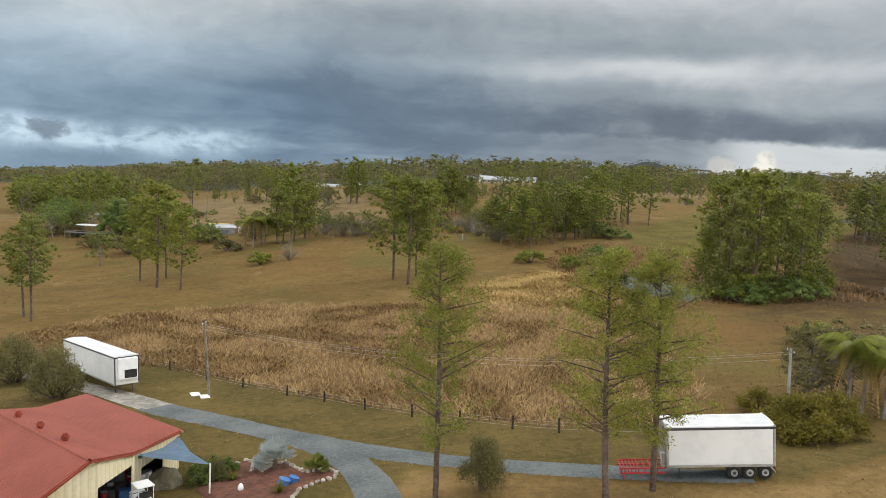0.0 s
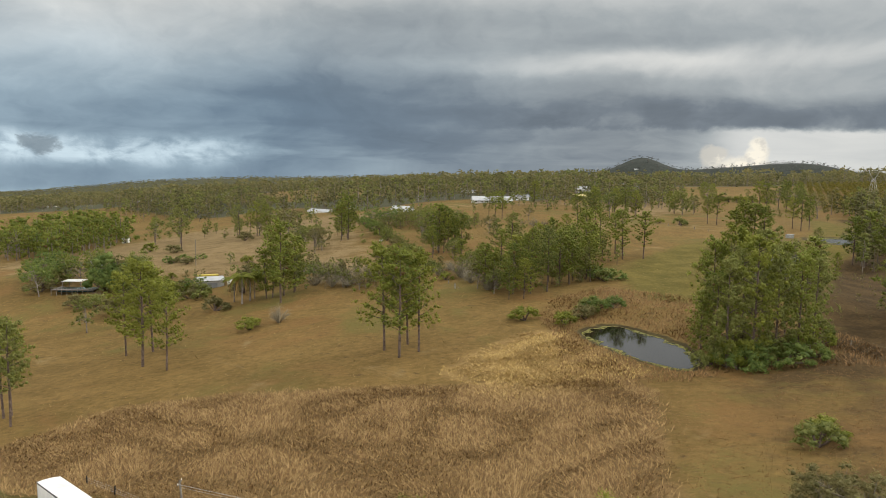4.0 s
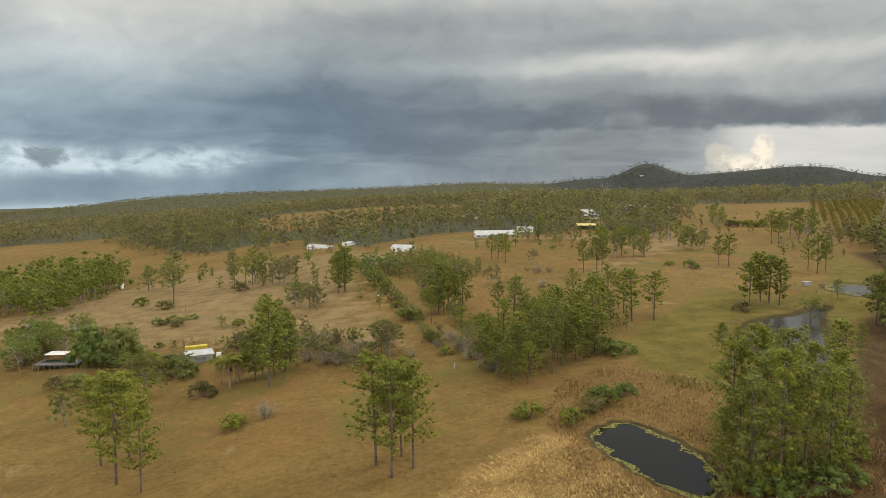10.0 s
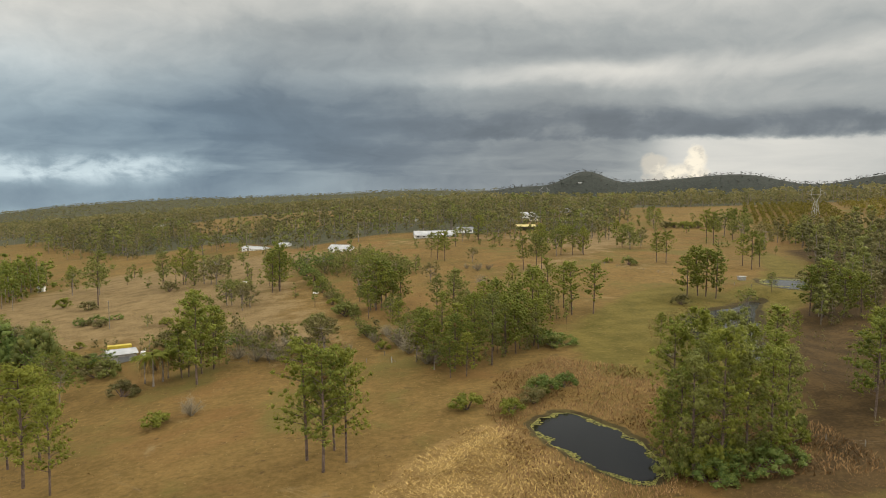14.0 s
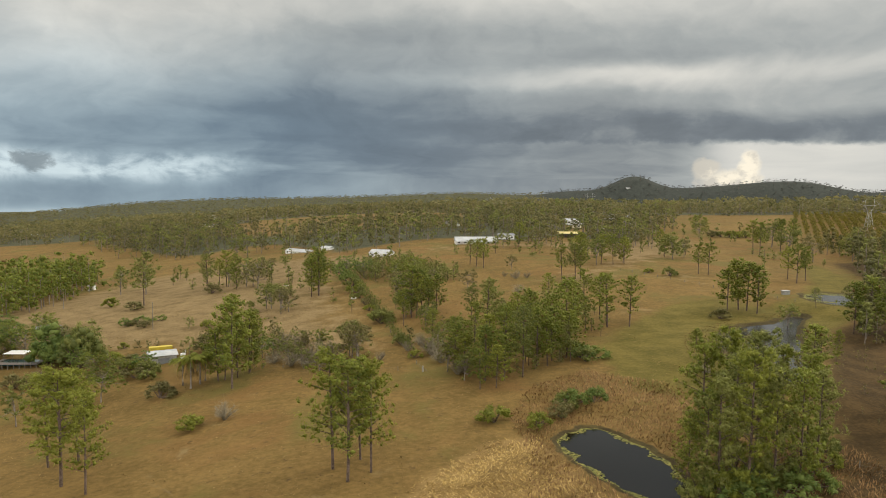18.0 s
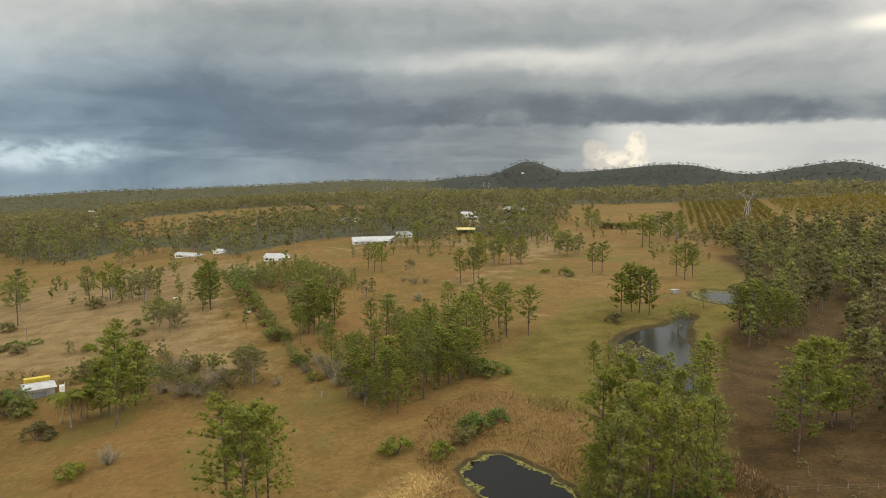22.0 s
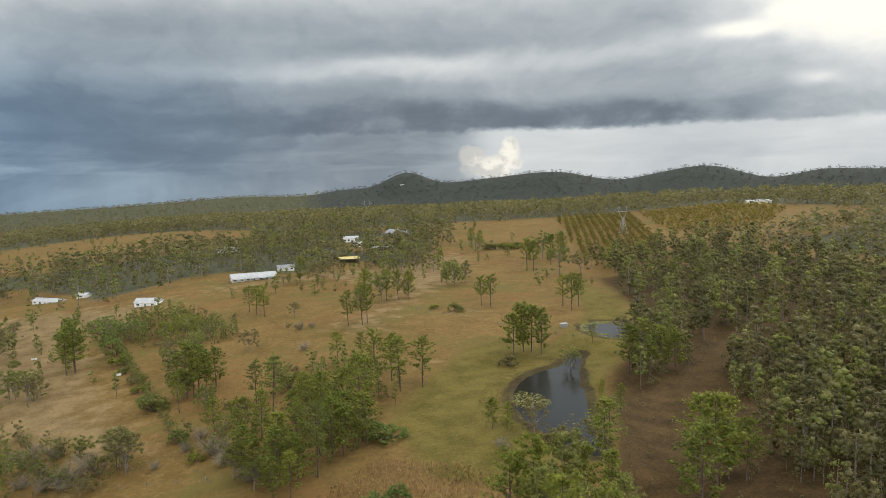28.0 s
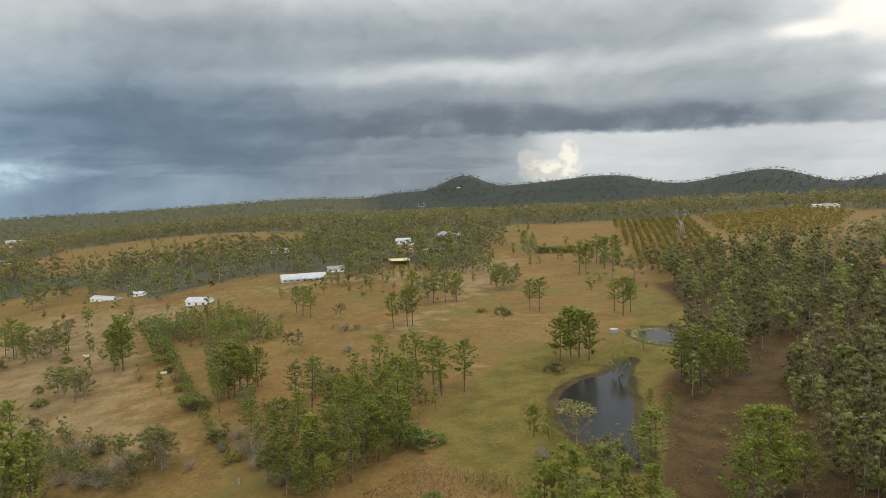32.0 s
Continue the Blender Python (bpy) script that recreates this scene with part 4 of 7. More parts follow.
for x, y, h in GUMS_HOLLOW + [(-152, 352, 15), (-160, 360, 14), (-169, 348, 14), (-169, 368, 15)]:
    plant("gum_tree", x, y, h, LUSH_KIT, None, "leafy tree in the hollow by the sheds", "tree", "trees in the hollow", 1.05)
for x, y, h in PINES_THICKET:
    plant("pine_tree", x, y, h, DENSE_PINE + PINE_KIT, None, "pine rising from the scrubby thicket", "tree", "pines in the thicket")
for x, y, h in SHRUBS + HOLLOW_SHRUBS + [(67.8, 133, 4.9), (-99, 324, 6.5), (-92.5, 318, 6.0), (-107, 331, 6.0), (-75, 289, 4.2), (-104, 312, 4.5)]:
    plant("shrub", x, y, h, SHRUB_KIT, None, "rounded green shrub in dry grass", "shrub", "shrubs in the pasture", 1.1, "stem", "foliage")
for x, y, h in [b for b in DARK_BUSHES if not (b[1] < 195 and b[0] < 72)] + [(75, 187, 6.5), (82, 190, 6.0), (53.8, 247.5, 6.2), (59.8, 248.3, 4.9), (-121, 399, 4.5), (-128, 396, 5.0), (-113, 400, 4.0)]:
    plant("dense_bush", x, y, h, DARK_KIT, None, "dense dark green bush", "shrub", "dark bushes", 1.1, "stem", "foliage")
for x, y, h in ((67, 185.5, 8.4), (71.5, 184.5, 8.8), (74.9, 184, 8.8), (82.5, 187.5, 9.0), (87.9, 188.5, 8.0), (93.1, 190, 7.0), (78.3, 196, 10.5), (98, 196, 8.0), (102, 204, 9.0)):
    plant("leafy_bush", x, y, h, SHRUB_KIT, None, "tall leafy bush at the foot of the pond grove", "shrub", "bushes beside the pond", 0.72, "stem", "foliage")
for x, y, h in HEDGE:
    plant("hedge_bush", x, y, h, DARK_KIT + SHRUB_KIT, None, "dark bush in a hedge along a fence", "shrub", "hedge bushes", 1.0, "stem", "foliage")
for x, y, h in GREY_SCRUB:
    plant("dry_bush", x, y, h * 0.78, SCRUB_KIT, None, "leafless grey bush of fine twigs", "shrub", "dry bushes", 1.2, "stem", "twig_crown")
YELLOW_KIT = kit_of(shrub, (27, 28), (YELLOW_LEAF,), "foliage", leaf=0.030, count=120, clumps=40, body=0.0)
ROUND_KIT = kit_of(shrub, (17, 20), (OLIVE_LEAF,), clumps=60, count=150, leaf=0.020, wide=0.46, body=0.0)
for i, (x, y, h) in enumerate(NEAR_SHRUBS):
    if i in (1, 2):
        plant("small_tree", x - 0.6, y - 1.5, h * 1.25, ROUND_KIT, None, "rounded grey-green tree on the lawn by the trailer", "tree", "lawn trees", 0.72)
    else:
        plant("garden_shrub", x, y, h * (1.1 if i > 3 else 1.35 if i == 0 else 1.0), YELLOW_KIT if i > 3 else ROUND_KIT, None, "yellow-green shrub behind the trailer" if i > 3 else "leafy green shrub beside the driveway", "shrub", "shrubs by the driveway", 1.1 if i > 3 else 0.62, "stem", "foliage")
SAPLING_KIT = kit_of(gum, (18, 19), (OLIVE_LEAF,), bare=0.08, spread=0.36, clumps=60, count=50, leaf=0.014, puff=0.9)
for x, y, h in NEAR_TREES + [(45, 84, 9.0), (49, 88, 10.5), (56, 84, 11.0), (41.5, 82, 8.0)]:
    plant("gum_tree", x, y, h, SAPLING_KIT, None, "thin grey-green gum sapling behind the trailer", "tree", "saplings", 1.1)
for i, (x, y, h) in enumerate(PALMS):
    tr, gr, dr = palm(41 + i % 3)
    ob = thing("palm_tree", x, y, "feather palm with yellowing drooping fronds", "palm", "palms")
    ob.scale = (h * 0.95, h * 0.95, h)
    part("trunk", tr, None, ob)
    part("fronds", mesh_of("fronds", gr, LIME_LEAF), None, ob)
    part("dead_fronds", mesh_of("dead_fronds", dr, STRAW_FROND), None, ob, "straw-coloured hanging dead fronds")


# forest leaves greyed and blued to stand in for haze
HAZED_HILL_LEAF = leafy("hazed_hill_leaves", (0.053, 0.061, 0.057), (0.080, 0.090, 0.080))


# ---- woods too many to count ----
def woods(name, spots, makers, mats, label, group_seed=0, wide=1.0):
    """One mesh of many small trees. spots: x, y, height; makers: unit pieces of (wood, leaves)."""
    rng = np.random.RandomState(group_seed)
    wv, wf, lv, lf, nw, nl = [], [], [], [], 0, 0
    floor = land(spots[:, 0], spots[:, 1]) - 0.2
    for (x, y, h), z in zip(spots, floor):
        (a, b), (c, d) = makers[rng.randint(len(makers))]
        t = rng.rand() * 6.283
        w = h * wide * (0.85 + 0.4 * rng.rand())
        rot = np.array([[math.cos(t) * w, -math.sin(t) * w, 0], [math.sin(t) * w, math.cos(t) * w, 0], [0, 0, h]])
        wv.append(a @ rot.T + (x, y, z))
        wf.append(b + nw)
        lv.append(c @ rot.T + (x, y, z))
        lf.append(d + nl)
        nw += len(a)
        nl += len(c)
    me = bpy.data.meshes.new(name)
    v = np.concatenate(wv + lv)
    f = np.concatenate([np.concatenate(wf), np.concatenate(lf) + nw])
    fill(me, v, f)
    for m in mats:
        me.materials.append(m)
    k = np.zeros(len(me.polygons), np.int32)
    k[sum(len(q) for q in wf):] = 1
    me.polygons.foreach_set("material_index", k)
    return tagged(new(name, me), label, "woodland", kind="stuff")


def far_tree(seed, tall=False, clumps=9, count=9, leaf=0.11, low=None, size=1.0, body=0.36):
    rng = np.random.RandomState(seed)
    wood = tube([(0, 0, -0.02), (0.01, 0.0, 0.5), (0.0, 0.01, 0.8)], [0.015, 0.011, 0.004], 3)
    c, s = [], []
    for i in range(clumps):
        a, k = rng.rand() * 6.283, rng.rand()
        r = (0.14 if tall else 0.24) * math.sqrt(rng.rand()) * (1.15 - 0.6 * abs(k - 0.4))
        lo = low if low is not None else 0.30 if tall else 0.12
        c.append((math.cos(a) * r, math.sin(a) * r, lo + (0.93 - lo) * k))
        s.append(size * (0.09 + 0.08 * rng.rand()))
    return wood, puffs(rng, c, s, count, leaf, 0.85, 0.5, body)


def scatter(seed, ring, spacing, low, high, keep=None):
    """Jittered rows of spots inside a ring."""
    rng = np.random.RandomState(seed)
    xs, ys = [p[0] for p in ring], [p[1] for p in ring]
    gx, gy = np.meshgrid(np.arange(min(xs), max(xs), spacing), np.arange(min(ys), max(ys), spacing))
    gx = gx.ravel() + (rng.rand(gx.size) - 0.5) * spacing * 0.95
    gy = gy.ravel() + (rng.rand(gy.size) - 0.5) * spacing * 0.95
    ok = edge_distance(gx, gy, ring) < 0
    if keep is not None:
        ok &= keep(gx, gy, rng)
    h = low + (high - low) * rng.rand(gx.size) ** 1.3
    return np.stack([gx, gy, h], 1)[ok]


NEAR_WOOD = [far_tree(s, s % 2 == 0, 16, 16, 0.026) for s in range(60, 70)]
MID_WOOD = [far_tree(s, s % 3 == 0, 10, 12, 0.036, size=1.0, body=0.3) for s in range(160, 170)]
FAR_WOOD = [far_tree(s, s % 4 == 0, 7, 6, 0.075, size=1.2, body=0) for s in range(70, 78)]
HILL_WOOD = [far_tree(s, False, 5, 4, 0.10, -0.4, body=0) for s in range(90, 96)]
ROUND_WOOD = [far_tree(s, False, 7, 7, 0.085, 0.12, 1.1, body=0) for s in range(80, 86)]

YARDS = [(50, 605, 19), (-20, 564, 9), (130, 670, 10), (164, 840, 9), (217, 857, 14), (178, 761, 12), (162, 799, 6), (39, 834, 9), (-92, 660, 12), (-66, 651, 6), (76, 640, 7)]


def open_country(x, y, rng):
    """Woodland, but for clearings, the yards before the houses and what lies out of sight."""
    way = np.degrees(np.arctan2(x - 5, y - 20))
    ok = (way > -40) & (way < 56)
    for hx, hy, half in YARDS:
        d = np.array([10 - hx, 45 - hy]) / math.hypot(10 - hx, 45 - hy)
        along, side = (x - hx) * d[0] + (y - hy) * d[1], np.abs((x - hx) * d[1] - (y - hy) * d[0])
        ok &= ~((along > -12) & (along < 30) & (side < half + 1))
    for ring in CLEAR_RINGS:
        ok &= edge_distance(x, y, ring) > 4
    n = np.array([noise.noise(Vector((a * 0.006, b * 0.006, 0.3))) for a, b in zip(x, y)])
    inner = np.full(x.shape, 99.0)
    for ring in (MIDDLE_BELT, FAR_RING):
        inner = np.where(edge_distance(x, y, ring) < 0, np.minimum(inner, -edge_distance(x, y, ring)), inner)
    return ok & (rng.rand(x.size) < np.clip(0.85 + n * 0.9, 0.35, 1.0) * (0.3 + 0.7 * smooth(inner, 0, 45)))


RIGHT_WOOD_NEAR = [(215, 392), (232, 400), (290, 552), (300, 590), (385, 600), (440, 640), (430, 420), (330, 200), (235, 120), (180, 150), (158, 205), (196, 262), (215, 276), (206, 300), (230, 340), (205, 352)]
RIGHT_SPOTS = np.concatenate([scatter(5, RIGHT_WOOD_NEAR, 10.0, 10, 25, lambda x, y, r: r.rand(x.size) < 0.85), scatter(25, [(206, 312), (182, 262), (158, 221), (152, 192), (235, 130), (300, 200), (285, 300)], 8.0, 12, 21, lambda x, y, r: r.rand(x.size) < 0.9), scatter(6, [(165, 300), (196, 305), (225, 350), (212, 392), (192, 352)], 10.0, 12, 20)])
for k, (leaf_mat, word) in enumerate(((GUM_LEAF, "green"), (OLIVE_LEAF, "grey-green"), (WOOD_LEAF, "dull green"))):
    woods("gum_woodland", RIGHT_SPOTS[k::3], NEAR_WOOD, (PALE_BARK, leaf_mat), word + " gum trees in dense woodland on leaf litter", 40 + k)
MIDDLE_SPOTS = scatter(7, MIDDLE_BELT, 9.8, 7, 25, open_country)
for k, (leaf_mat, word) in enumerate(((OLIVE_LEAF, "grey-green"), (WOOD_LEAF, "dull green"), (GUM_LEAF, "green"))):
    woods("garden_woodland", MIDDLE_SPOTS[k::3], MID_WOOD, (PALE_BARK, leaf_mat), word + " trees round the houses on the rise", 50 + k, 1.15)
woods("left_woodland", scatter(8, LEFT_WOOD, 9.0, 12, 28), NEAR_WOOD, (PALE_BARK, PINE_LEAF), "bright green wood below the paddocks")
FAR_SPOTS = scatter(9, FAR_RING, 14.5, 10, 23, open_country)
for k, (leaf_mat, word) in enumerate(((WOOD_LEAF, "dull green"), (OLIVE_LEAF, "grey-green"))):
    woods("far_woodland", FAR_SPOTS[k::2], FAR_WOOD, (PALE_BARK, leaf_mat), word + " distant gum woodland rolling to the horizon", k, 1.4)
RIDGE_RING = [(-1600, 1500), (0, 1850), (1100, 1650), (1600, 1000), (2700, 1300), (2300, 2300), (1000, 3000), (-500, 3150), (-2000, 2500)]
RIDGE_SPOTS = scatter(10, RIDGE_RING, 22.0, 7, 11, lambda x, y, r: (np.degrees(np.arctan2(x, y)) > -40) & (np.degrees(np.arctan2(x, y)) < 56) & (np.hypot(x, y) < 3050))
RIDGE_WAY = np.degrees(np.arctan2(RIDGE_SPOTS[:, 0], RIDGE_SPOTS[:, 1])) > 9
# right-hand ridge takes the haze-coloured leaves, the left one plain woodland leaves
woods("ridge_woodland", RIDGE_SPOTS[RIDGE_WAY], HILL_WOOD, (BARK, HAZED_HILL_LEAF), "wooded hills on the skyline, distance haze painted into their grey-green", 0, 2.4)
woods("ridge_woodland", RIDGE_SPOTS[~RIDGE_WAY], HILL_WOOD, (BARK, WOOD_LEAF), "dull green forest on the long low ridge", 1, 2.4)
ORCHARD = [(300, 592), (385, 604), (500, 868), (425, 900)]


def orchard_spots():
    u, v, out = Vector((0.42, 0.907)), Vector((0.907, -0.42)), []
    rng = np.random.RandomState(12)
    for i in range(0, 72):
        for j in range(-19, 22):
            p = Vector((340, 590)) + u * (i * 5.0) + v * (j * 7.2)
            out.append((p.x + rng.normal() * 0.5, p.y + rng.normal() * 0.5, 5.2 + 1.6 * rng.rand()))
    a = np.array(out)
    return a[edge_distance(a[:, 0], a[:, 1], ORCHARD) < 0]


PADDOCK_SPOTS = np.concatenate([scatter(28, CLEAR_RINGS[2], 21.0, 6, 14, lambda x, y, r: r.rand(x.size) < 0.30), scatter(29, CLEAR_RINGS[0], 24.0, 5, 12, lambda x, y, r: r.rand(x.size) < 0.35), scatter(16, [(-60, 560), (-95, 600), (-150, 690), (-60, 560), (-40, 545), (0, 560), (30, 590), (70, 580), (130, 650), (200, 640), (190, 560), (120, 510), (60, 540), (-30, 540)], 12.0, 5, 13, lambda x, y, r: r.rand(x.size) < 0.42)])
woods("paddock_trees", np.concatenate([PADDOCK_SPOTS, scatter(34, [(-180, 570), (-110, 470), (-60, 390), (20, 340), (40, 420), (0, 520), (-130, 640)], 19.0, 7, 14, lambda x, y, r: r.rand(x.size) < 0.42), scatter(18, [(-180, 560), (-100, 470), (-40, 430), (20, 420), (30, 460), (-60, 560), (-130, 640)], 17.0, 5, 12, lambda x, y, r: r.rand(x.size) < 0.42)]), NEAR_WOOD, (BARK, GUM_LEAF), "scattered small trees in the upper paddocks")
woods("orchard", orchard_spots(), ROUND_WOOD, (BARK, YELLOW_LEAF), "rows of low yellow-green orchard trees", 0, 1.35)
woods("far_grove", scatter(13, [(440, 690), (500, 650), (560, 690), (640, 765), (655, 835), (600, 855), (505, 845)], 7.5, 5, 8), ROUND_WOOD, (BARK, YELLOW_LEAF), "low yellow-green grove beyond the woods", 0, 1.3)
woods("thicket", np.concatenate([scatter(31, [(50, 378), (80, 376), (88, 350), (78, 318), (60, 296), (46, 330)], 8.0, 6, 13, lambda x, y, r: r.rand(x.size) < 0.75), scatter(14, [(-28, 512), (-24, 462), (20, 438), (32, 440), (24, 482), (-5, 528)], 7.0, 6, 11), scatter(15, [(15, 330), (60, 345), (72, 318), (58, 290), (34, 275), (22, 300)], 9.0, 5, 10)]), NEAR_WOOD, (BARK, GUM_LEAF), "scrubby thicket of young trees")
LOW_WOOD = [far_tree(s, False, 12, 16, 0.038, 0.06) for s in range(190, 198)]


def hedge_spots():
    rng, out = np.random.RandomState(33), []
    line = [(-40, 532), (-17, 411), (-2, 342), (7, 303)]
    for (ax, ay), (bx, by) in zip(line, line[1:]):
        n = int(math.hypot(bx - ax, by - ay) / 2.6)
        for i in range(n):
            k = i / n
            out.append((ax + (bx - ax) * k + rng.normal() * 0.8, ay + (by - ay) * k, 2.6 + 3.2 * rng.rand() * (1.1 if ay > 400 else 0.8)))
    return np.array(out)


woods("hedgerow", hedge_spots(), LOW_WOOD, (BARK, GUM_LEAF), "unclipped green hedgerow along a paddock fence", 3, 1.1)
REGROWTH = [[(-66, 352), (-48, 300), (-16, 292), (-10, 308), (-30, 330), (-44, 352)], [(2, 330), (14, 290), (34, 268), (60, 280), (66, 300), (40, 322), (22, 345)], [(-40, 500), (-30, 470), (-4, 440), (30, 436), (34, 470), (24, 500), (-10, 545)], [(-110, 345), (-62, 322), (-30, 318), (-36, 340), (-70, 352)]]
REGROWTH_SPOTS = np.concatenate([scatter(60 + i, ring, 5.2, 2.5, 8.0, lambda x, y, r: r.rand(x.size) < 0.62) for i, ring in enumerate(REGROWTH)])
for k, (leaf_mat, word) in enumerate(((OLIVE_LEAF, "grey-green"), (GUM_LEAF, "green"))):
    woods("scrub_regrowth", REGROWTH_SPOTS[k::2], LOW_WOOD, (GREY_TWIG, leaf_mat), word + " scrubby regrowth in dry grass", 70 + k, 0.95)
UNDERSTOREY = scatter(66, [(112, 226), (158, 296), (186, 310), (205, 320), (240, 400), (300, 420), (330, 250), (240, 110), (150, 130), (118, 180)], 6.5, 1.2, 4.2, lambda x, y, r: (r.rand(x.size) < 0.5) & (edge_distance(x, y, DAM_POND) > 8))
woods("understorey", UNDERSTOREY, [far_tree(s, False, 6, 6, 0.06, 0.05) for s in range(200, 204)], (GREY_TWIG, OLIVE_LEAF), "low shrubs and saplings on leaf litter", 72, 1.0)

# ---- the driveway and the things beside it ----
def mesh_bm(verts, faces):
    bm = bmesh.new()
    vs = [bm.verts.new(v) for v in verts]
    for f in faces:
        bm.faces.new([vs[i] for i in f])
    return bm


def box(bm, x0, y0, z0, x1, y1, z1, bevel=0.0):
    """Adds a box, its edges bevelled, to a bmesh."""
    made = bmesh.ops.create_cube(bm, size=1.0)["verts"]
    for v in made:
        v.co = Vector((x0 + (v.co.x + 0.5) * (x1 - x0), y0 + (v.co.y + 0.5) * (y1 - y0), z0 + (v.co.z + 0.5) * (z1 - z0)))
    if bevel:
        edges = list({e for v in made for e in v.link_edges})
        bmesh.ops.bevel(bm, geom=edges, offset=bevel, segments=2, affect="EDGES")
    return bm


def boxes(*rows, bevel=0.0):
    bm = bmesh.new()
    for r in rows:
        box(bm, *r, bevel=bevel)
    return bm


def rod(points, radius, sides=8):
    v, f = tube(points, [radius] * len(points) if isinstance(radius, (int, float)) else radius, sides)
    return mesh_bm([tuple(p) for p in v], [tuple(int(k) for k in t) for t in f])


def disc(centre, axis, radius, width, sides=24, bevel=0.0):
    bm = bmesh.new()
    made = bmesh.ops.create_cone(bm, cap_ends=True, segments=sides, radius1=radius, radius2=radius, depth=width)["verts"]
    m = Matrix.Translation(centre) @ Vector(axis).to_track_quat("Z", "Y").to_matrix().to_4x4()
    if bevel:
        edges = [e for e in bm.edges if all(len(f.verts) > 4 or True for f in e.link_faces) and any(len(f.verts) > 4 for f in e.link_faces)]
        bmesh.ops.bevel(bm, geom=edges, offset=bevel, segments=2, affect="EDGES")
    bmesh.ops.transform(bm, matrix=m, verts=bm.verts)
    return bm


def ribbon(name, line, width, lift, mat, label, category, across=6):
    """A strip of ground cover that follows the land."""
    pts, out = [Vector((*p, 0)) for p in line], []
    for a, b in zip(pts, pts[1:]):
        n = max(2, int((b - a).length / 1.2))
        out += [a.lerp(b, i / n) for i in range(n)]
    out.append(pts[-1])
    for _ in range(6):
        out = [out[0]] + [(out[i - 1] + out[i] * 2 + out[i + 1]) / 4 for i in range(1, len(out) - 1)] + [out[-1]]
    rng = np.random.RandomState(3)
    verts, faces, k = [], [], across + 1
    for i, p in enumerate(out):
        d = (out[min(i + 1, len(out) - 1)] - out[max(i - 1, 0)]).normalized()
        s = Vector((-d.y, d.x, 0))
        w = width if isinstance(width, (int, float)) else width[0] + (width[1] - width[0]) * i / len(out)
        w *= 1 + 0.05 * math.sin(i * 0.31) + 0.015 * rng.normal()
        for j in range(k):
            q = p + s * w * (j / across - 0.5)
            edge = abs(j / across - 0.5) * 2
            verts.append((q.x, q.y, land_at(q.x, q.y) + lift - (0.10 if edge > 0.95 else 0)))
    for i in range(len(out) - 1):
        for j in range(across):
            a = i * k + j
            faces.append((a, a + k, a + k + 1, a + 1))
    me = mesh_from(name, verts, faces, mat, True)
    return tagged(new(name, me), label, category, kind="structure")


ribbon("driveway", [(-34, 96), (-31, 93.3), (-22.5, 87.1), (-14.8, 80.7), (-8.1, 75.5), (-2.4, 71.8), (2.9, 69.0), (7.8, 66.9), (12.5, 65.2), (17, 63.8), (22, 62.2), (27, 61.5)], (4.4, 3.3), 0.10, GRAVEL, "blue-grey gravel driveway with worn edges", "driveway")
ribbon("driveway_fork", [(-18.4, 83.6), (-13.4, 79.5), (-9.2, 74.9), (-6.3, 70.3), (-4.3, 65.0), (-3.1, 60.8), (-2.8, 52)], (3.6, 3.9), 0.115, GRAVEL, "gravel branch of the driveway curving towards the camera", "driveway")
ribbon("concrete_slab", [(-62, 118), (-49, 108.9), (-41.9, 103.3), (-33, 95.2)], (3.6, 4.0), 0.13, CONCRETE, "cracked weathered concrete strip under the trailer", "driveway")

WHITE = speckled("white_panel", (0.74, 0.75, 0.74), (0.84, 0.84, 0.83), 0.8, 0.4, 0.38, relief=0.0, spec=0.4)
DIRTY_WHITE = speckled("weathered_white_roof", (0.58, 0.59, 0.60), (0.82, 0.82, 0.81), 0.7, 0.4, 0.5, relief=0.0)
ALU = speckled("dull_aluminium", (0.42, 0.43, 0.44), (0.62, 0.63, 0.64), 3.0, 0.3, 0.4, 0.7, relief=0.0)
BLACK = speckled("black_rubber", (0.014, 0.014, 0.015), (0.035, 0.034, 0.033), 5.0, 0.3, 0.8, relief=0.1)
DARK_GREY = speckled("dark_grey_paint", (0.045, 0.047, 0.05), (0.085, 0.087, 0.09), 3.0, 0.3, 0.5, relief=0.0)
RED_STEEL = speckled("red_steel", (0.36, 0.025, 0.03), (0.52, 0.055, 0.06), 2.0, 0.3, 0.5, relief=0.0)
CREAM = speckled("cream_sheet", (0.66, 0.60, 0.42), (0.76, 0.70, 0.52), 0.6, 0.4, 0.45, relief=0.0)
STEEL = speckled("galvanised_steel", (0.34, 0.35, 0.36), (0.52, 0.53, 0.54), 2.0, 0.3, 0.45, 0.6, relief=0.0)
TIMBER = speckled("grey_timber", (0.13, 0.115, 0.095), (0.27, 0.245, 0.21), 2.5, 0.3, 0.9, relief=0.3)
DARK_POST = speckled("burnt_post", (0.022, 0.019, 0.017), (0.06, 0.05, 0.042), 4.0, 0.3, 0.95, relief=0.3)


def wheel(parent, x, y, r=0.55, width=0.28, side=-1):
    tyre = part("wheel", disc((x, y, r), (0, 1, 0), r, width, 28, 0.05), BLACK, parent)
    part("rim", disc((x, y + side * (width / 2 - 0.03), r), (0, 1, 0), r * 0.56, 0.09, 20, 0.02), STEEL, tyre, "silver wheel rim")
    part("hub", disc((x, y + side * (width / 2 + 0.03), r), (0, 1, 0), r * 0.22, 0.1, 12, 0.015), DARK_GREY, tyre, "dark wheel hub")


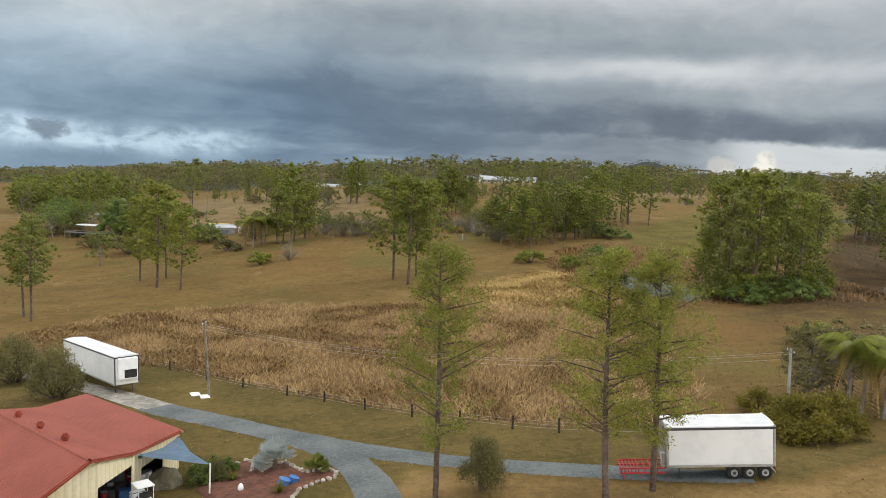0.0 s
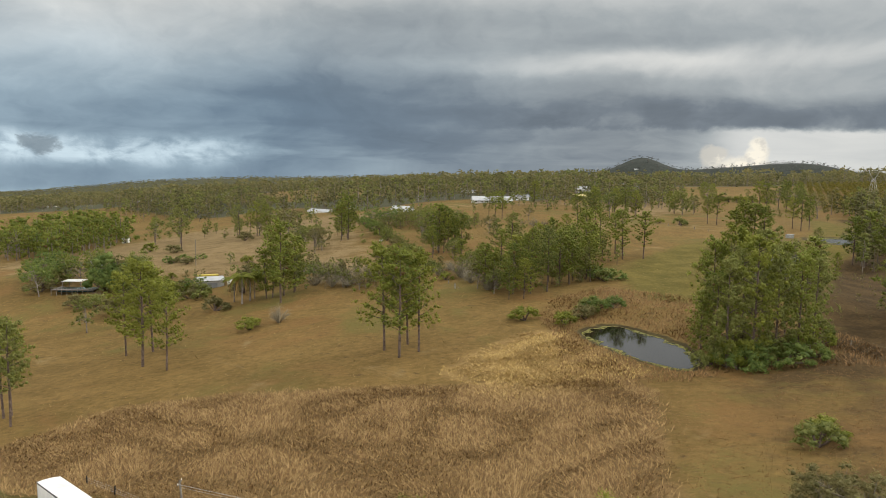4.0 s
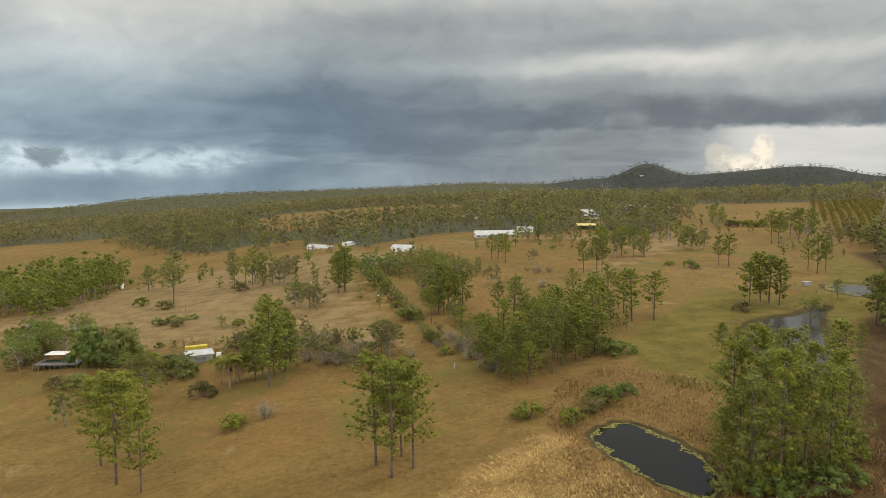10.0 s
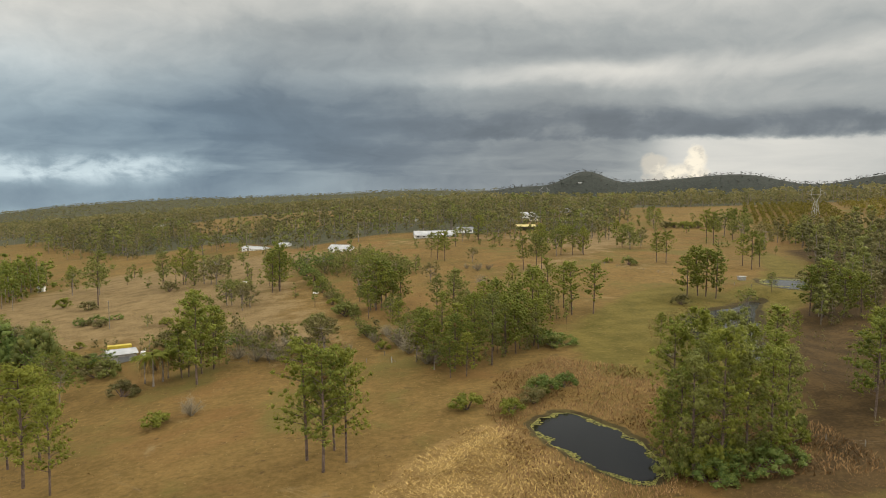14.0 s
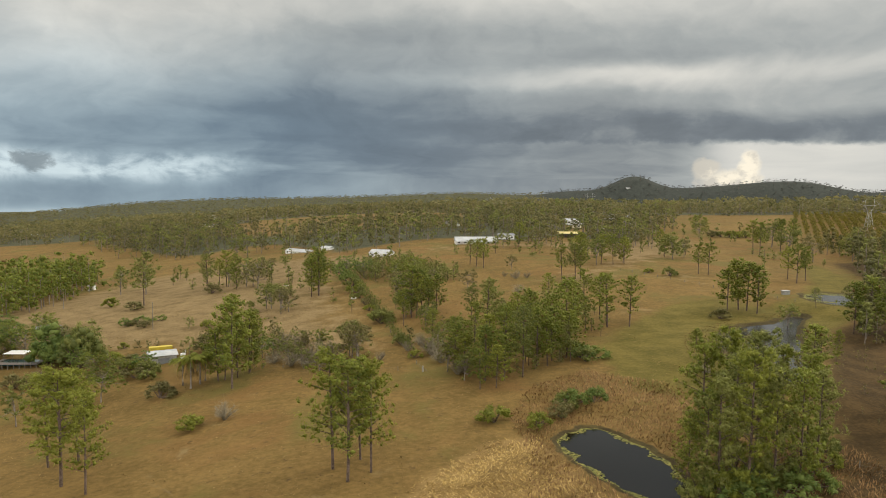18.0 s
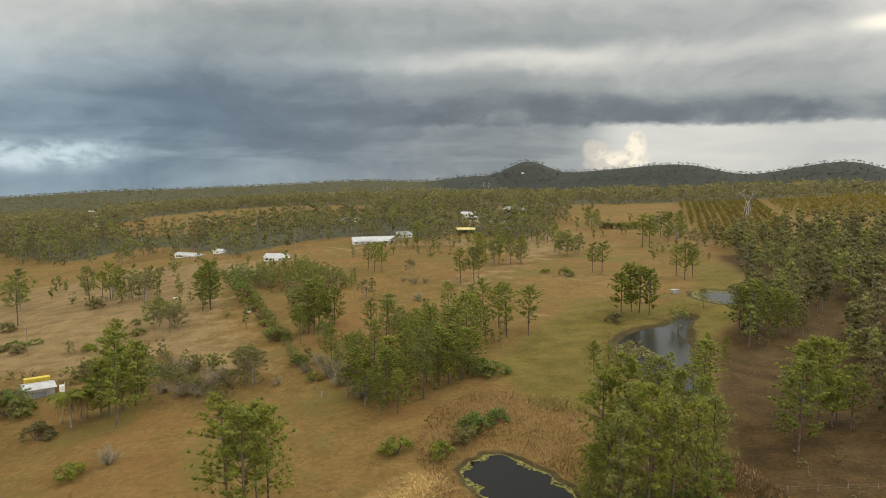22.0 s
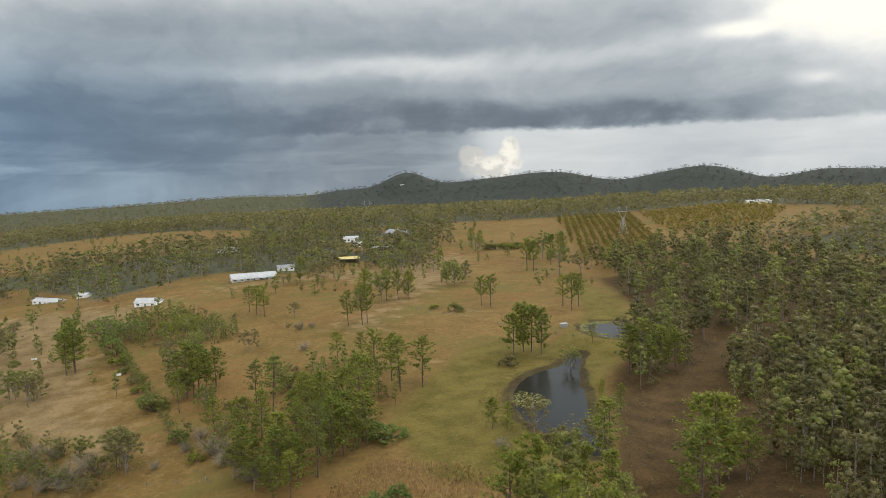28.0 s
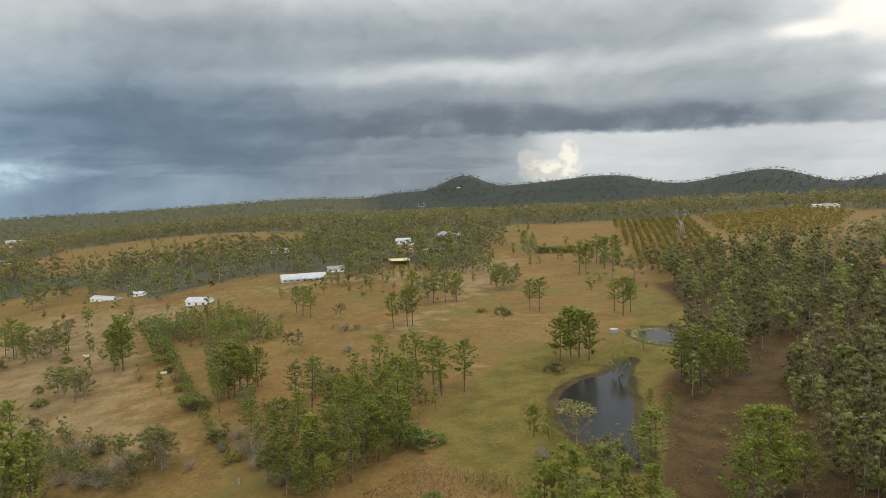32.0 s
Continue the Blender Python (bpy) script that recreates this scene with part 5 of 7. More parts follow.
def trailer(front, rear, length, width, height, axles, label, unit, drawbar=False):
    """Box trailer from the near front ground point to the near rear one; local x runs to the rear, y away from the near side."""
    a, b = Vector(front), Vector(rear)
    x = (b - a).normalized()
    up = Vector((0, 0, 1))
    y = up.cross(x).normalized()
    z = x.cross(y)
    ob = new("truck_trailer")
    ob.empty_display_size = 0.3
    ob.matrix_world = Matrix(((x.x, y.x, z.x, a.x), (x.y, y.y, z.y, a.y), (x.z, y.z, z.z, a.z), (0, 0, 0, 1)))
    tagged(ob, label, "trailer", "box trailers")
    L, W, H, f = length, width, height, 1.12
    part("box_body", boxes((0, 0.05, f, L, W - 0.05, H - 0.10), bevel=0.03), WHITE, ob, "white box body")
    for k in (0, 1):
        yy = (-0.012, 0.055) if k == 0 else (W - 0.055, W + 0.012)
        part("side_curtain", boxes((0.16, yy[0] + (0.0 if k == 0 else 0.0), f + 0.16, L - 0.16, yy[1], H - 0.34), bevel=0.01), WHITE, ob, "taut white side curtain")
        part("bottom_rail", boxes((-0.03, yy[0] - 0.012, f - 0.05, L + 0.03, yy[1] + 0.012, f + 0.14), bevel=0.015), ALU, ob, "aluminium bottom rail")
        part("top_rail", boxes((-0.03, yy[0] - 0.03, H - 0.38, L + 0.03, yy[1] + 0.03, H - 0.19), bevel=0.01), DARK_GREY, ob, "dark gutter rail")
        part("corner_post", boxes((L - 0.14, yy[0] - 0.02, f, L + 0.05, yy[1] + 0.02, H - 0.05), bevel=0.02), ALU, ob, "aluminium rear post")
        part("front_post", boxes((-0.05, yy[0] - 0.02, f, 0.12, yy[1] + 0.02, H - 0.05), bevel=0.02), ALU, ob, "aluminium front post")
    bm = bmesh.new()
    n = 10
    prof = [(W * i / n, H - 0.20 + 0.20 * math.sin(math.pi * i / n) ** 0.6) for i in range(n + 1)]
    vs = [[bm.verts.new((xx, p, q)) for p, q in prof] for xx in (-0.02, L + 0.02)]
    for i in range(n):
        bm.faces.new((vs[0][i], vs[1][i], vs[1][i + 1], vs[0][i + 1]))
    bm.faces.new(vs[0])
    bm.faces.new(vs[1][::-1])
    bm.faces.new((vs[0][0], vs[0][-1], vs[1][-1], vs[1][0]))
    bmesh.ops.recalc_face_normals(bm, faces=bm.faces)
    part("roof", bm, DIRTY_WHITE, ob, "stained white roof sheet")
    part("chassis_rail", boxes((0.4, W * 0.28, f - 0.32, L - 0.1, W * 0.28 + 0.14, f), bevel=0.01), DARK_GREY, ob)
    part("chassis_rail", boxes((0.4, W * 0.72 - 0.14, f - 0.32, L - 0.1, W * 0.72, f), bevel=0.01), DARK_GREY, ob)
    for i in range(axles):
        xx = L - 0.75 - i * 1.22
        part("axle", disc((xx, W / 2, 0.5), (0, 1, 0), 0.09, W - 0.5, 10), DARK_GREY, ob)
        wheel(ob, xx, 0.18, side=-1)
        wheel(ob, xx, W - 0.18, side=1)
        part("mudguard", boxes((xx - 0.56, 0.02, 1.02, xx + 0.56, 0.36, 1.07), (xx - 0.60, 0.02, 0.72, xx - 0.55, 0.36, 1.05), bevel=0.012), BLACK, ob, "black mudguard")
    part("rear_bumper", boxes((L + 0.0, 0.1, 0.42, L + 0.10, W - 0.1, 0.60), bevel=0.02), ALU, ob, "aluminium rear bumper")
    part("tail_light", boxes((L + 0.02, 0.15, 0.75, L + 0.08, 0.55, 0.92), bevel=0.01), RED_STEEL, ob, "red tail light")
    for yy in (0.45, W - 0.57):
        leg = part("landing_leg", boxes((1.0, yy, 0.06, 1.13, yy + 0.12, f), bevel=0.01), DARK_GREY, ob, "dark landing leg")
        part("foot", boxes((0.88, yy - 0.08, 0.0, 1.25, yy + 0.20, 0.07), bevel=0.015), DARK_GREY, leg)
    if unit:
        u = part("fridge_unit", boxes((-0.62, W * 0.10, f + 0.75, -0.04, W * 0.90, H - 0.34), bevel=0.08), WHITE, ob, "white refrigeration unit")
        part("grille", boxes((-0.66, W * 0.16, f + 0.95, -0.60, W * 0.66, f + 2.05), bevel=0.02), BLACK, u, "black intake grille")
        part("frame_bar", boxes((-0.07, 0.0, H - 0.40, -0.03, W, H - 0.22), (-0.07, 0.0, f, -0.03, 0.12, H - 0.3), (-0.07, W - 0.12, f, -0.03, W, H - 0.3)), BLACK, ob, "black front frame")
        part("side_vent", boxes((-0.52, W * 0.085, H - 1.9, -0.12, W * 0.105, H - 0.65), bevel=0.01), BLACK, u, "black side vent")
    else:
        part("headboard", boxes((-0.10, 0.1, f, -0.03, W - 0.1, H - 0.15), bevel=0.02), ALU, ob, "grey aluminium headboard")
        u = part("tool_box", boxes((-0.42, 0.06, f + 0.35, -0.12, 0.62, f + 1.15), bevel=0.03), STEEL, ob, "grey electrical box")
        part("box_lid", boxes((-0.45, 0.12, f + 0.45, -0.41, 0.56, f + 1.05), bevel=0.01), WHITE, u, "white lid")
        part("air_tank", disc((-0.3, 0.35, f + 0.10), (0, 1, 0), 0.16, 0.6, 16, 0.04), ALU, ob, "silver air tank")
    if drawbar:
        g = part("drawbar", boxes((-3.7, 0.35, 0.45, -0.05, 0.47, 0.58), (-3.7, W - 0.95, 0.45, -0.05, W - 0.83, 0.58), (-3.7, 0.35, 0.85, -0.05, 0.47, 0.97), (-3.7, W - 0.95, 0.85, -0.05, W - 0.83, 0.97), bevel=0.01), RED_STEEL, ob, "bright red steel ladder frame")
        for i in range(9):
            xx = -3.66 + i * (0.28 if i < 5 else 0.5) - (1.1 if i >= 5 else 0)
            part("rung", boxes((xx, 0.35, 0.58, xx + 0.09, 0.47, 0.86), (xx, 0.46, 0.87, xx + 0.09, W - 0.94, 0.95), bevel=0.008), RED_STEEL, g)
        part("stand", boxes((-3.5, 0.36, 0.0, -3.38, 0.46, 0.46), (-3.5, W - 0.94, 0.0, -3.38, W - 0.84, 0.46)), RED_STEEL, g)
    return ob


def at_land(x, y, up=0.0):
    return (x, y, land_at(x, y) + up)


trailer(at_land(20.1, 61.0, 0.1), at_land(28.4, 60.3, 0.1), 8.5, 3.2, 4.55, 3, "short white curtain-sided trailer with three axles parked on the driveway", False, True)
trailer(at_land(-38.9, 104.7, 0.14), at_land(-52.8, 120.1, 0.14), 21.0, 3.3, 5.1, 3, "long white refrigerated trailer parked on concrete", True)


def sheet_material(name, dark, light, along, pitch=0.22, depth=0.6):
    """Ribbed sheet steel: ribs run up the slope, spaced along a direction."""
    m, net, b = material(name, 0.5, 0.0, 0.35)
    p = place(net)
    dot = net.add("ShaderNodeVectorMath", operation="DOT_PRODUCT")
    net.put(dot.inputs[0], p)
    dot.inputs[1].default_value = along
    wave = net.math("SINE", net.math("MULTIPLY", dot.outputs["Value"], 6.2832 / pitch))
    slow, fine = net.noise(p, 0.25, 4.0, 0.6), net.noise(p, 2.5, 4.0, 0.6)
    f = net.span(net.math("ADD", net.math("MULTIPLY", slow, 0.6), net.math("MULTIPLY", fine, 0.4)), 0.36, 0.64)
    c = net.mix(f, dark, light)
    groove = net.span(wave, -1.0, -0.72, 1.0, 0.0)
    net.put(b.inputs["Base Color"], net.mix(net.math("MULTIPLY", groove, 0.35), c, net.mix(1.0, c, (0.6, 0.58, 0.55), "MULTIPLY")))
    bump(net, b, wave, depth, 0.03)
    return m


def workshop():
    """Red-roofed shed: a gable with a lean-to bay on one side, its doors open."""
    D = Vector((-15.6, 15.4, -2.0))
    base = lambda p: Vector((p[0], p[1], land_at(p[0], p[1]) - 0.05))
    R0, B0, E0, L0 = Vector((-24.2, 55.3, 1.2)), Vector((-23.5, 62.1, -0.7)), Vector((-22.6, 71.0, -1.9)), Vector((-27.6, 50.0, -1.5))
    along = D.normalized()
    red = sheet_material("red_roof_sheet", (0.225, 0.047, 0.026), (0.290, 0.070, 0.040), tuple(along), 0.38)
    wall_u = (E0 - R0).normalized()
    cream = sheet_material("cream_wall_sheet", (0.62, 0.55, 0.36), (0.74, 0.67, 0.47), tuple(Vector((wall_u.x, wall_u.y, 0)).normalized()), 0.62, 0.8)
    cream_side = sheet_material("cream_side_sheet", (0.62, 0.55, 0.36), (0.74, 0.67, 0.47), tuple(along), 0.62, 0.8)
    ob = new("workshop")
    ob.location = base(E0.lerp(R0, 0.5))
    ob.empty_display_size = 0.5
    tagged(ob, "cream ribbed-steel workshop with a red roof and open doors", "shed")
    bpy.context.view_layer.update()
    off = -ob.location

    def slab(name, pts, thick, mat, label=""):
        pts = [Vector(p) + off for p in pts]
        n = (pts[1] - pts[0]).cross(pts[2] - pts[0]).normalized() * thick
        k = len(pts)
        bm = mesh_bm(pts + [p - n for p in pts], [tuple(range(k)), tuple(range(2 * k - 1, k - 1, -1))] + [(i, k + i, k + (i + 1) % k, (i + 1) % k) for i in range(k)])
        bmesh.ops.recalc_face_normals(bm, faces=bm.faces)
        return part(name, bm, mat, ob, label)

    out = -along * 0.25
    slab("roof_slope", [R0 + out, R0 + D, B0 + D, B0 + out], 0.10, red, "red ribbed roof")
    slab("roof_skillion", [B0 + out, B0 + D, E0 + D + wall_u * 0.2, E0 + out + wall_u * 0.2], 0.10, red, "red ribbed roof over the lean-to bay")
    slab("roof_slope", [L0 + out, L0 + D, R0 + D, R0 + out], 0.10, red, "red ribbed roof")
    part("ridge_cap", rod([R0 + off + out + Vector((0, 0, 0.05)), R0 + off + D + Vector((0, 0, 0.05))], 0.16, 8), red, ob, "red ridge capping")
    for a, b in ((E0, E0 + D), (L0, L0 + D)):
        part("gutter", rod([a + off + out + Vector((0.15, 0.1, -0.12)), b + off + Vector((0.15, 0.1, -0.12))], 0.10, 6), CREAM, ob, "cream gutter")
    for a, b in ((L0, R0), (R0, B0), (B0, E0)):
        part("barge_board", rod([a + off + out - Vector((0, 0, 0.1)), b + off + out - Vector((0, 0, 0.1))], 0.11, 4), red, ob, "red barge flashing")
    # front wall in bays between the posts, open where the doors are
    span = [(L0, "wall"), (R0.lerp(B0, 0.20), "door"), (R0.lerp(B0, 0.98), "wall"), (B0.lerp(E0, 0.16), "door"), (B0.lerp(E0, 0.62), "wall"), (E0, "")]

    def top_at(p):
        for a, b in ((L0, R0), (R0, B0), (B0, E0)):
            if a.y - 0.001 <= p.y <= b.y + 0.001:
                return a.z + (b.z - a.z) * (p.y - a.y) / (b.y - a.y) - 0.12
        return E0.z

    for (p, kind), (q, _) in zip(span, span[1:]):
        n = 8
        for i in range(n):
            a, b = p.lerp(q, i / n), p.lerp(q, (i + 1) / n)
            if p is L0:
                a, b = L0 + (q - L0) * (i / n), L0 + (q - L0) * ((i + 1) / n)
            lo_a, lo_b = base(a).z, base(b).z
            if kind == "door":
                lo_a = lo_b = max(lo_a, lo_b) + (3.4 if p.y < B0.y - 1 else 2.6)
            ta, tb = top_at(a), top_at(b)
            if ta - lo_a > 0.05:
                slab("wall_panel", [(a.x, a.y, lo_a), (b.x, b.y, lo_b), (b.x, b.y, tb), (a.x, a.y, ta)], 0.08, cream)
    slab("side_wall", [base(E0), base(E0 + D), E0 + D - Vector((0, 0, 0.12)), E0 - Vector((0, 0, 0.12))], 0.08, cream_side, "cream ribbed side wall")
    slab("side_wall", [base(L0), base(L0 + D), L0 + D - Vector((0, 0, 0.12)), L0 - Vector((0, 0, 0.12))], 0.08, cream_side, "cream ribbed side wall")
    slab("back_wall", [base(L0 + D), base(R0 + D), R0 + D, L0 + D], 0.08, cream)
    slab("back_wall", [base(R0 + D), base(E0 + D), E0 + D, B0 + D, R0 + D], 0.08, cream)
    inner = D * 0.42
    slab("inner_wall", [base(L0 + inner), base(E0 + inner), E0 + inner - Vector((0, 0, 0.2)), B0 + inner - Vector((0, 0, 0.2)), R0 + inner - Vector((0, 0, 0.2)), L0 + inner - Vector((0, 0, 0.2))], 0.08, TIMBER, "grey inner partition")
    slab("floor_slab", [base(p) + Vector((0, 0, 0.14)) for p in (L0, E0, E0 + inner, L0 + inner)], 0.25, CONCRETE, "concrete floor")
    for t in (0.30, 0.55, 0.80):
        c = R0.lerp(B0, 0.22) + D * t + off
        v = part("roof_vent", disc(c + Vector((0, 0, 0.42)), (0, 0, 1), 0.32, 0.42, 20, 0.08), red, ob, "red turbine roof vent")
        part("vent_neck", disc(c + Vector((0, 0, 0.08)), (0, 0, 1), 0.20, 0.5, 14), red, v)
        part("vent_cap", disc(c + Vector((0, 0, 0.68)), (0, 0, 1), 0.22, 0.12, 16, 0.05), red, v)
    for p in (B0.lerp(E0, 0.12), E0.lerp(B0, 0.05), L0.lerp(R0, 0.5)):
        q = Vector((p.x, p.y, top_at(p) - 0.5)) + off - along * 0.2
        part("flood_light", boxes((q.x - 0.14, q.y - 0.14, q.z - 0.1, q.x + 0.14, q.y + 0.14, q.z + 0.12), bevel=0.03), DARK_GREY, ob, "small black wall lamp")
    return ob, R0, B0, E0, D


shed_ob, S_RIDGE, S_BREAK, S_EAVE, S_DEEP = workshop()

# clutter inside the open bays
BLUE_PLASTIC = speckled("blue_plastic", (0.05, 0.14, 0.36), (0.09, 0.22, 0.48), 2.0, 0.3, 0.45, relief=0)
SAIL = speckled("blue_sailcloth", (0.17, 0.25, 0.35), (0.24, 0.33, 0.44), 1.0, 0.4, 0.8, relief=0)
CARDBOARD = speckled("cardboard", (0.26, 0.17, 0.09), (0.38, 0.26, 0.15), 2.0, 0.3, 0.9, relief=0)
TARP = speckled("olive_tarpaulin", (0.13, 0.12, 0.075), (0.24, 0.21, 0.14), 1.0, 0.4, 0.85, relief=0.4, dist=0.1)
rng = np.random.RandomState(17)
CLUTTER = [("storage_crate", CARDBOARD, "cardboard carton stacked in the workshop"), ("fuel_drum", RED_STEEL, "red steel drum on the workshop floor"), ("plastic_tub", BLUE_PLASTIC, "blue plastic tub on the workshop floor"), ("tool_chest", DARK_GREY, "dark grey tool chest in the workshop"), ("paint_tin", WHITE, "white tin in the workshop"), ("machine_crate", STEEL, "grey steel crate in the workshop")]
for i in range(26):
    t, d = rng.rand(), 0.06 + 0.30 * rng.rand() ** 1.5
    p = S_RIDGE.lerp(S_EAVE, 0.02 + 0.75 * t) + S_DEEP * d
    name, mat, label = CLUTTER[i % len(CLUTTER)]
    s = 0.3 + 0.45 * rng.rand()
    ob = thing(name, p.x, p.y, label, "box" if name != "fuel_drum" else "drum", "workshop clutter", land_at(p.x, p.y) + 0.11)
    if name in ("fuel_drum", "paint_tin"):
        part("shell", disc((0, 0, s * 0.8), (0, 0, 1), s * 0.5, s * 1.6, 18, 0.03), mat, ob)
        part("rim", disc((0, 0, s * 1.62), (0, 0, 1), s * 0.52, 0.05, 18), STEEL, ob)
    else:
        part("shell", boxes((-s, -s * 0.7, 0, s, s * 0.7, s * 1.3), bevel=0.03), mat, ob)
        part("lid", boxes((-s * 1.03, -s * 0.73, s * 1.3, s * 1.03, s * 0.73, s * 1.38), bevel=0.015), mat, ob)
    ob.rotation_euler.z = rng.rand() * 3
for i, t in enumerate((0.25, 0.55)):
    p = S_RIDGE.lerp(S_EAVE, t) + S_DEEP * 0.36
    ob = thing("steel_shelf", p.x, p.y, "tall grey shelf crowded with cartons", "shelf", "workshop shelves", land_at(p.x, p.y) + 0.11)
    ob.rotation_euler.z = math.atan2((S_EAVE - S_RIDGE).y, (S_EAVE - S_RIDGE).x)
    for x in (-1.4, 1.35):
        for y in (-0.3, 0.25):
            part("upright", boxes((x, y, 0, x + 0.05, y + 0.05, 2.3)), STEEL, ob)
    for z in (0.3, 0.9, 1.5, 2.1):
        part("shelf_board", boxes((-1.4, -0.3, z, 1.4, 0.3, z + 0.04)), TIMBER, ob)
        for k in range(4):
            x, w = -1.25 + k * 0.68, 0.4 + 0.2 * rng.rand()
            part("carton", boxes((x, -0.22, z + 0.04, x + w, 0.22, z + 0.22 + 0.25 * rng.rand()), bevel=0.02), [CARDBOARD, DARK_GREY, RED_STEEL, BLUE_PLASTIC, WHITE][rng.randint(5)], ob)


def buggy(x, y, turn):
    ob = thing("utility_buggy", x, y, "small white utility buggy parked before the open bay", "vehicle")
    ob.rotation_euler.z = turn
    part("body", boxes((-1.3, -0.65, 0.35, 1.3, 0.65, 0.85), (0.5, -0.62, 0.85, 1.35, 0.62, 1.05), bevel=0.08), WHITE, ob)
    part("seat", boxes((-0.35, -0.55, 0.85, 0.15, 0.55, 1.0), (-0.45, -0.55, 0.95, -0.3, 0.55, 1.45), bevel=0.06), BLACK, ob, "black bench seat")
    part("canopy", boxes((-0.75, -0.72, 1.92, 0.75, 0.72, 2.02), bevel=0.04), WHITE, ob, "white roof panel")
    for px, py in ((-0.68, -0.62), (-0.68, 0.58), (0.62, -0.62), (0.62, 0.58)):
        part("roof_post", rod([(px, py, 0.8), (px * 0.97, py, 1.95)], 0.035, 6), WHITE, ob)
    part("windscreen_frame", boxes((0.60, -0.6, 1.05, 0.64, 0.6, 1.10), (0.60, -0.6, 1.85, 0.64, 0.6, 1.90)), DARK_GREY, ob)
    for px in (-0.85, 0.9):
        for py, s in ((-0.62, -1), (0.62, 1)):
            wheel(ob, px, py, 0.3, 0.22, s)


p = S_BREAK.lerp(S_EAVE, 0.02) - S_DEEP.normalized() * 1.6
buggy(p.x, p.y, 2.3)
p = S_BREAK.lerp(S_EAVE, 0.55) - S_DEEP.normalized() * 1.2
ob = thing("covered_mound", p.x, p.y, "olive tarpaulin thrown over a heap beside the shed", "heap")
bm = bmesh.new()
bmesh.ops.create_icosphere(bm, subdivisions=4, radius=1.0)
for v in bm.verts:
    n = noise.noise(v.co * 1.7) * 0.18 + noise.noise(v.co * 5) * 0.05
    v.co = Vector((v.co.x * 1.5, v.co.y * 1.2, max(-0.1, v.co.z) * 1.7)) * (1 + n)
part("cover", bm, TARP, ob)
part("tie_rope", rod([(1.45 * math.cos(a / 10 * 6.283), 1.18 * math.sin(a / 10 * 6.283), 0.32 + 0.03 * (a % 2)) for a in range(11)], 0.03, 5), TIMBER, ob, "rope round the cover")


def sail():
    a = S_EAVE.lerp(S_BREAK, 0.03) - Vector((0, 0, 0.5)) - S_DEEP.normalized() * 0.15
    b = S_BREAK.lerp(S_EAVE, 0.05) - Vector((0, 0, 0.35)) - S_DEEP.normalized() * 0.15
    px, py = -17.6, 63.5
    c = Vector((px, py, land_at(px, py) + 2.6))
    ob = thing("shade_sail", px, py, "blue triangular shade sail slung from the shed to a white post", "shade sail")
    o = ob.location
    bm, n, grid = bmesh.new(), 16, {}
    for i in range(n + 1):
        for j in range(n + 1 - i):
            u, v = i / n, j / n
            w = 1 - u - v
            p = a * u + b * v + c * w
            mid = (a + b + c) / 3
            pull = 4 * (u * v + v * w + w * u)
            edge = min(u, v, w)
            p = p.lerp(mid, 0.30 * (1 - edge * 3) * (1 - max(u, v, w)) * 1.3) - Vector((0, 0, 0.28 * pull * 0.5))
            grid[i, j] = bm.verts.new(p - o)
    for i in range(n):
        for j in range(n - i):
            bm.faces.new((grid[i, j], grid[i + 1, j], grid[i, j + 1]))
            if i + j < n - 1:
                bm.faces.new((grid[i + 1, j], grid[i + 1, j + 1], grid[i, j + 1]))
    bmesh.ops.solidify(bm, geom=bm.faces, thickness=0.02)
    part("cloth", bm, SAIL, ob, "faded blue cloth")
    part("post", rod([(0, 0, -0.1), (0, 0, 2.7)], 0.07, 10), WHITE, ob, "white steel post")


sail()


# ---- garden bed ----
MULCH = speckled("red_mulch", (0.075, 0.030, 0.020), (0.16, 0.07, 0.045), 2.5, 0.3, 0.95, relief=0.8, dist=0.08)
BED = [(-18.6, 69.5), (-17.2, 71.4), (-16.6, 72.2), (-15.7, 71.2), (-15.3, 68.8), (-14.4, 68.6), (-13.6, 70.6), (-12.6, 70.9), (-11.6, 69.4), (-10.0, 67.6), (-8.6, 68.6), (-7.5, 67.4), (-7.4, 66.0), (-8.8, 65.0), (-10.0, 63.4), (-10.4, 61.0), (-16.5, 60.5), (-19.0, 64.5)]
bm = bmesh.new()
cx, cy = -13.2, 66.0
rings = []
for k in (1.0, 0.8, 0.6, 0.4, 0.2):
    rings.append([bm.verts.new((cx + (x - cx) * k, cy + (y - cy) * k, land_at(cx + (x - cx) * k, cy + (y - cy) * k) + (0.05 if k == 1 else 0.12 + 0.04 * math.sin(9 * k + x)))) for x, y in BED])
c = bm.verts.new((cx, cy, land_at(cx, cy) + 0.14))
for r, s in zip(rings, rings[1:]):
    for i in range(len(r)):
        j = (i + 1) % len(r)
        bm.faces.new((r[j], r[i], s[i], s[j]))
for i in range(len(BED)):
    bm.faces.new((rings[-1][(i + 1) % len(BED)], rings[-1][i], c))
bmesh.ops.recalc_face_normals(bm, faces=bm.faces)
me = bpy.data.meshes.new("garden_bed")
bm.to_mesh(me)
bm.free()
me.materials.append(MULCH)
bed = tagged(new("garden_bed", me), "garden bed of dark red mulch", "garden bed", kind="structure")
EDGE_STONE = speckled("edging_stone", (0.24, 0.21, 0.17), (0.46, 0.41, 0.34), 3.0, 0.3, 0.95, relief=0.5)
stones = []
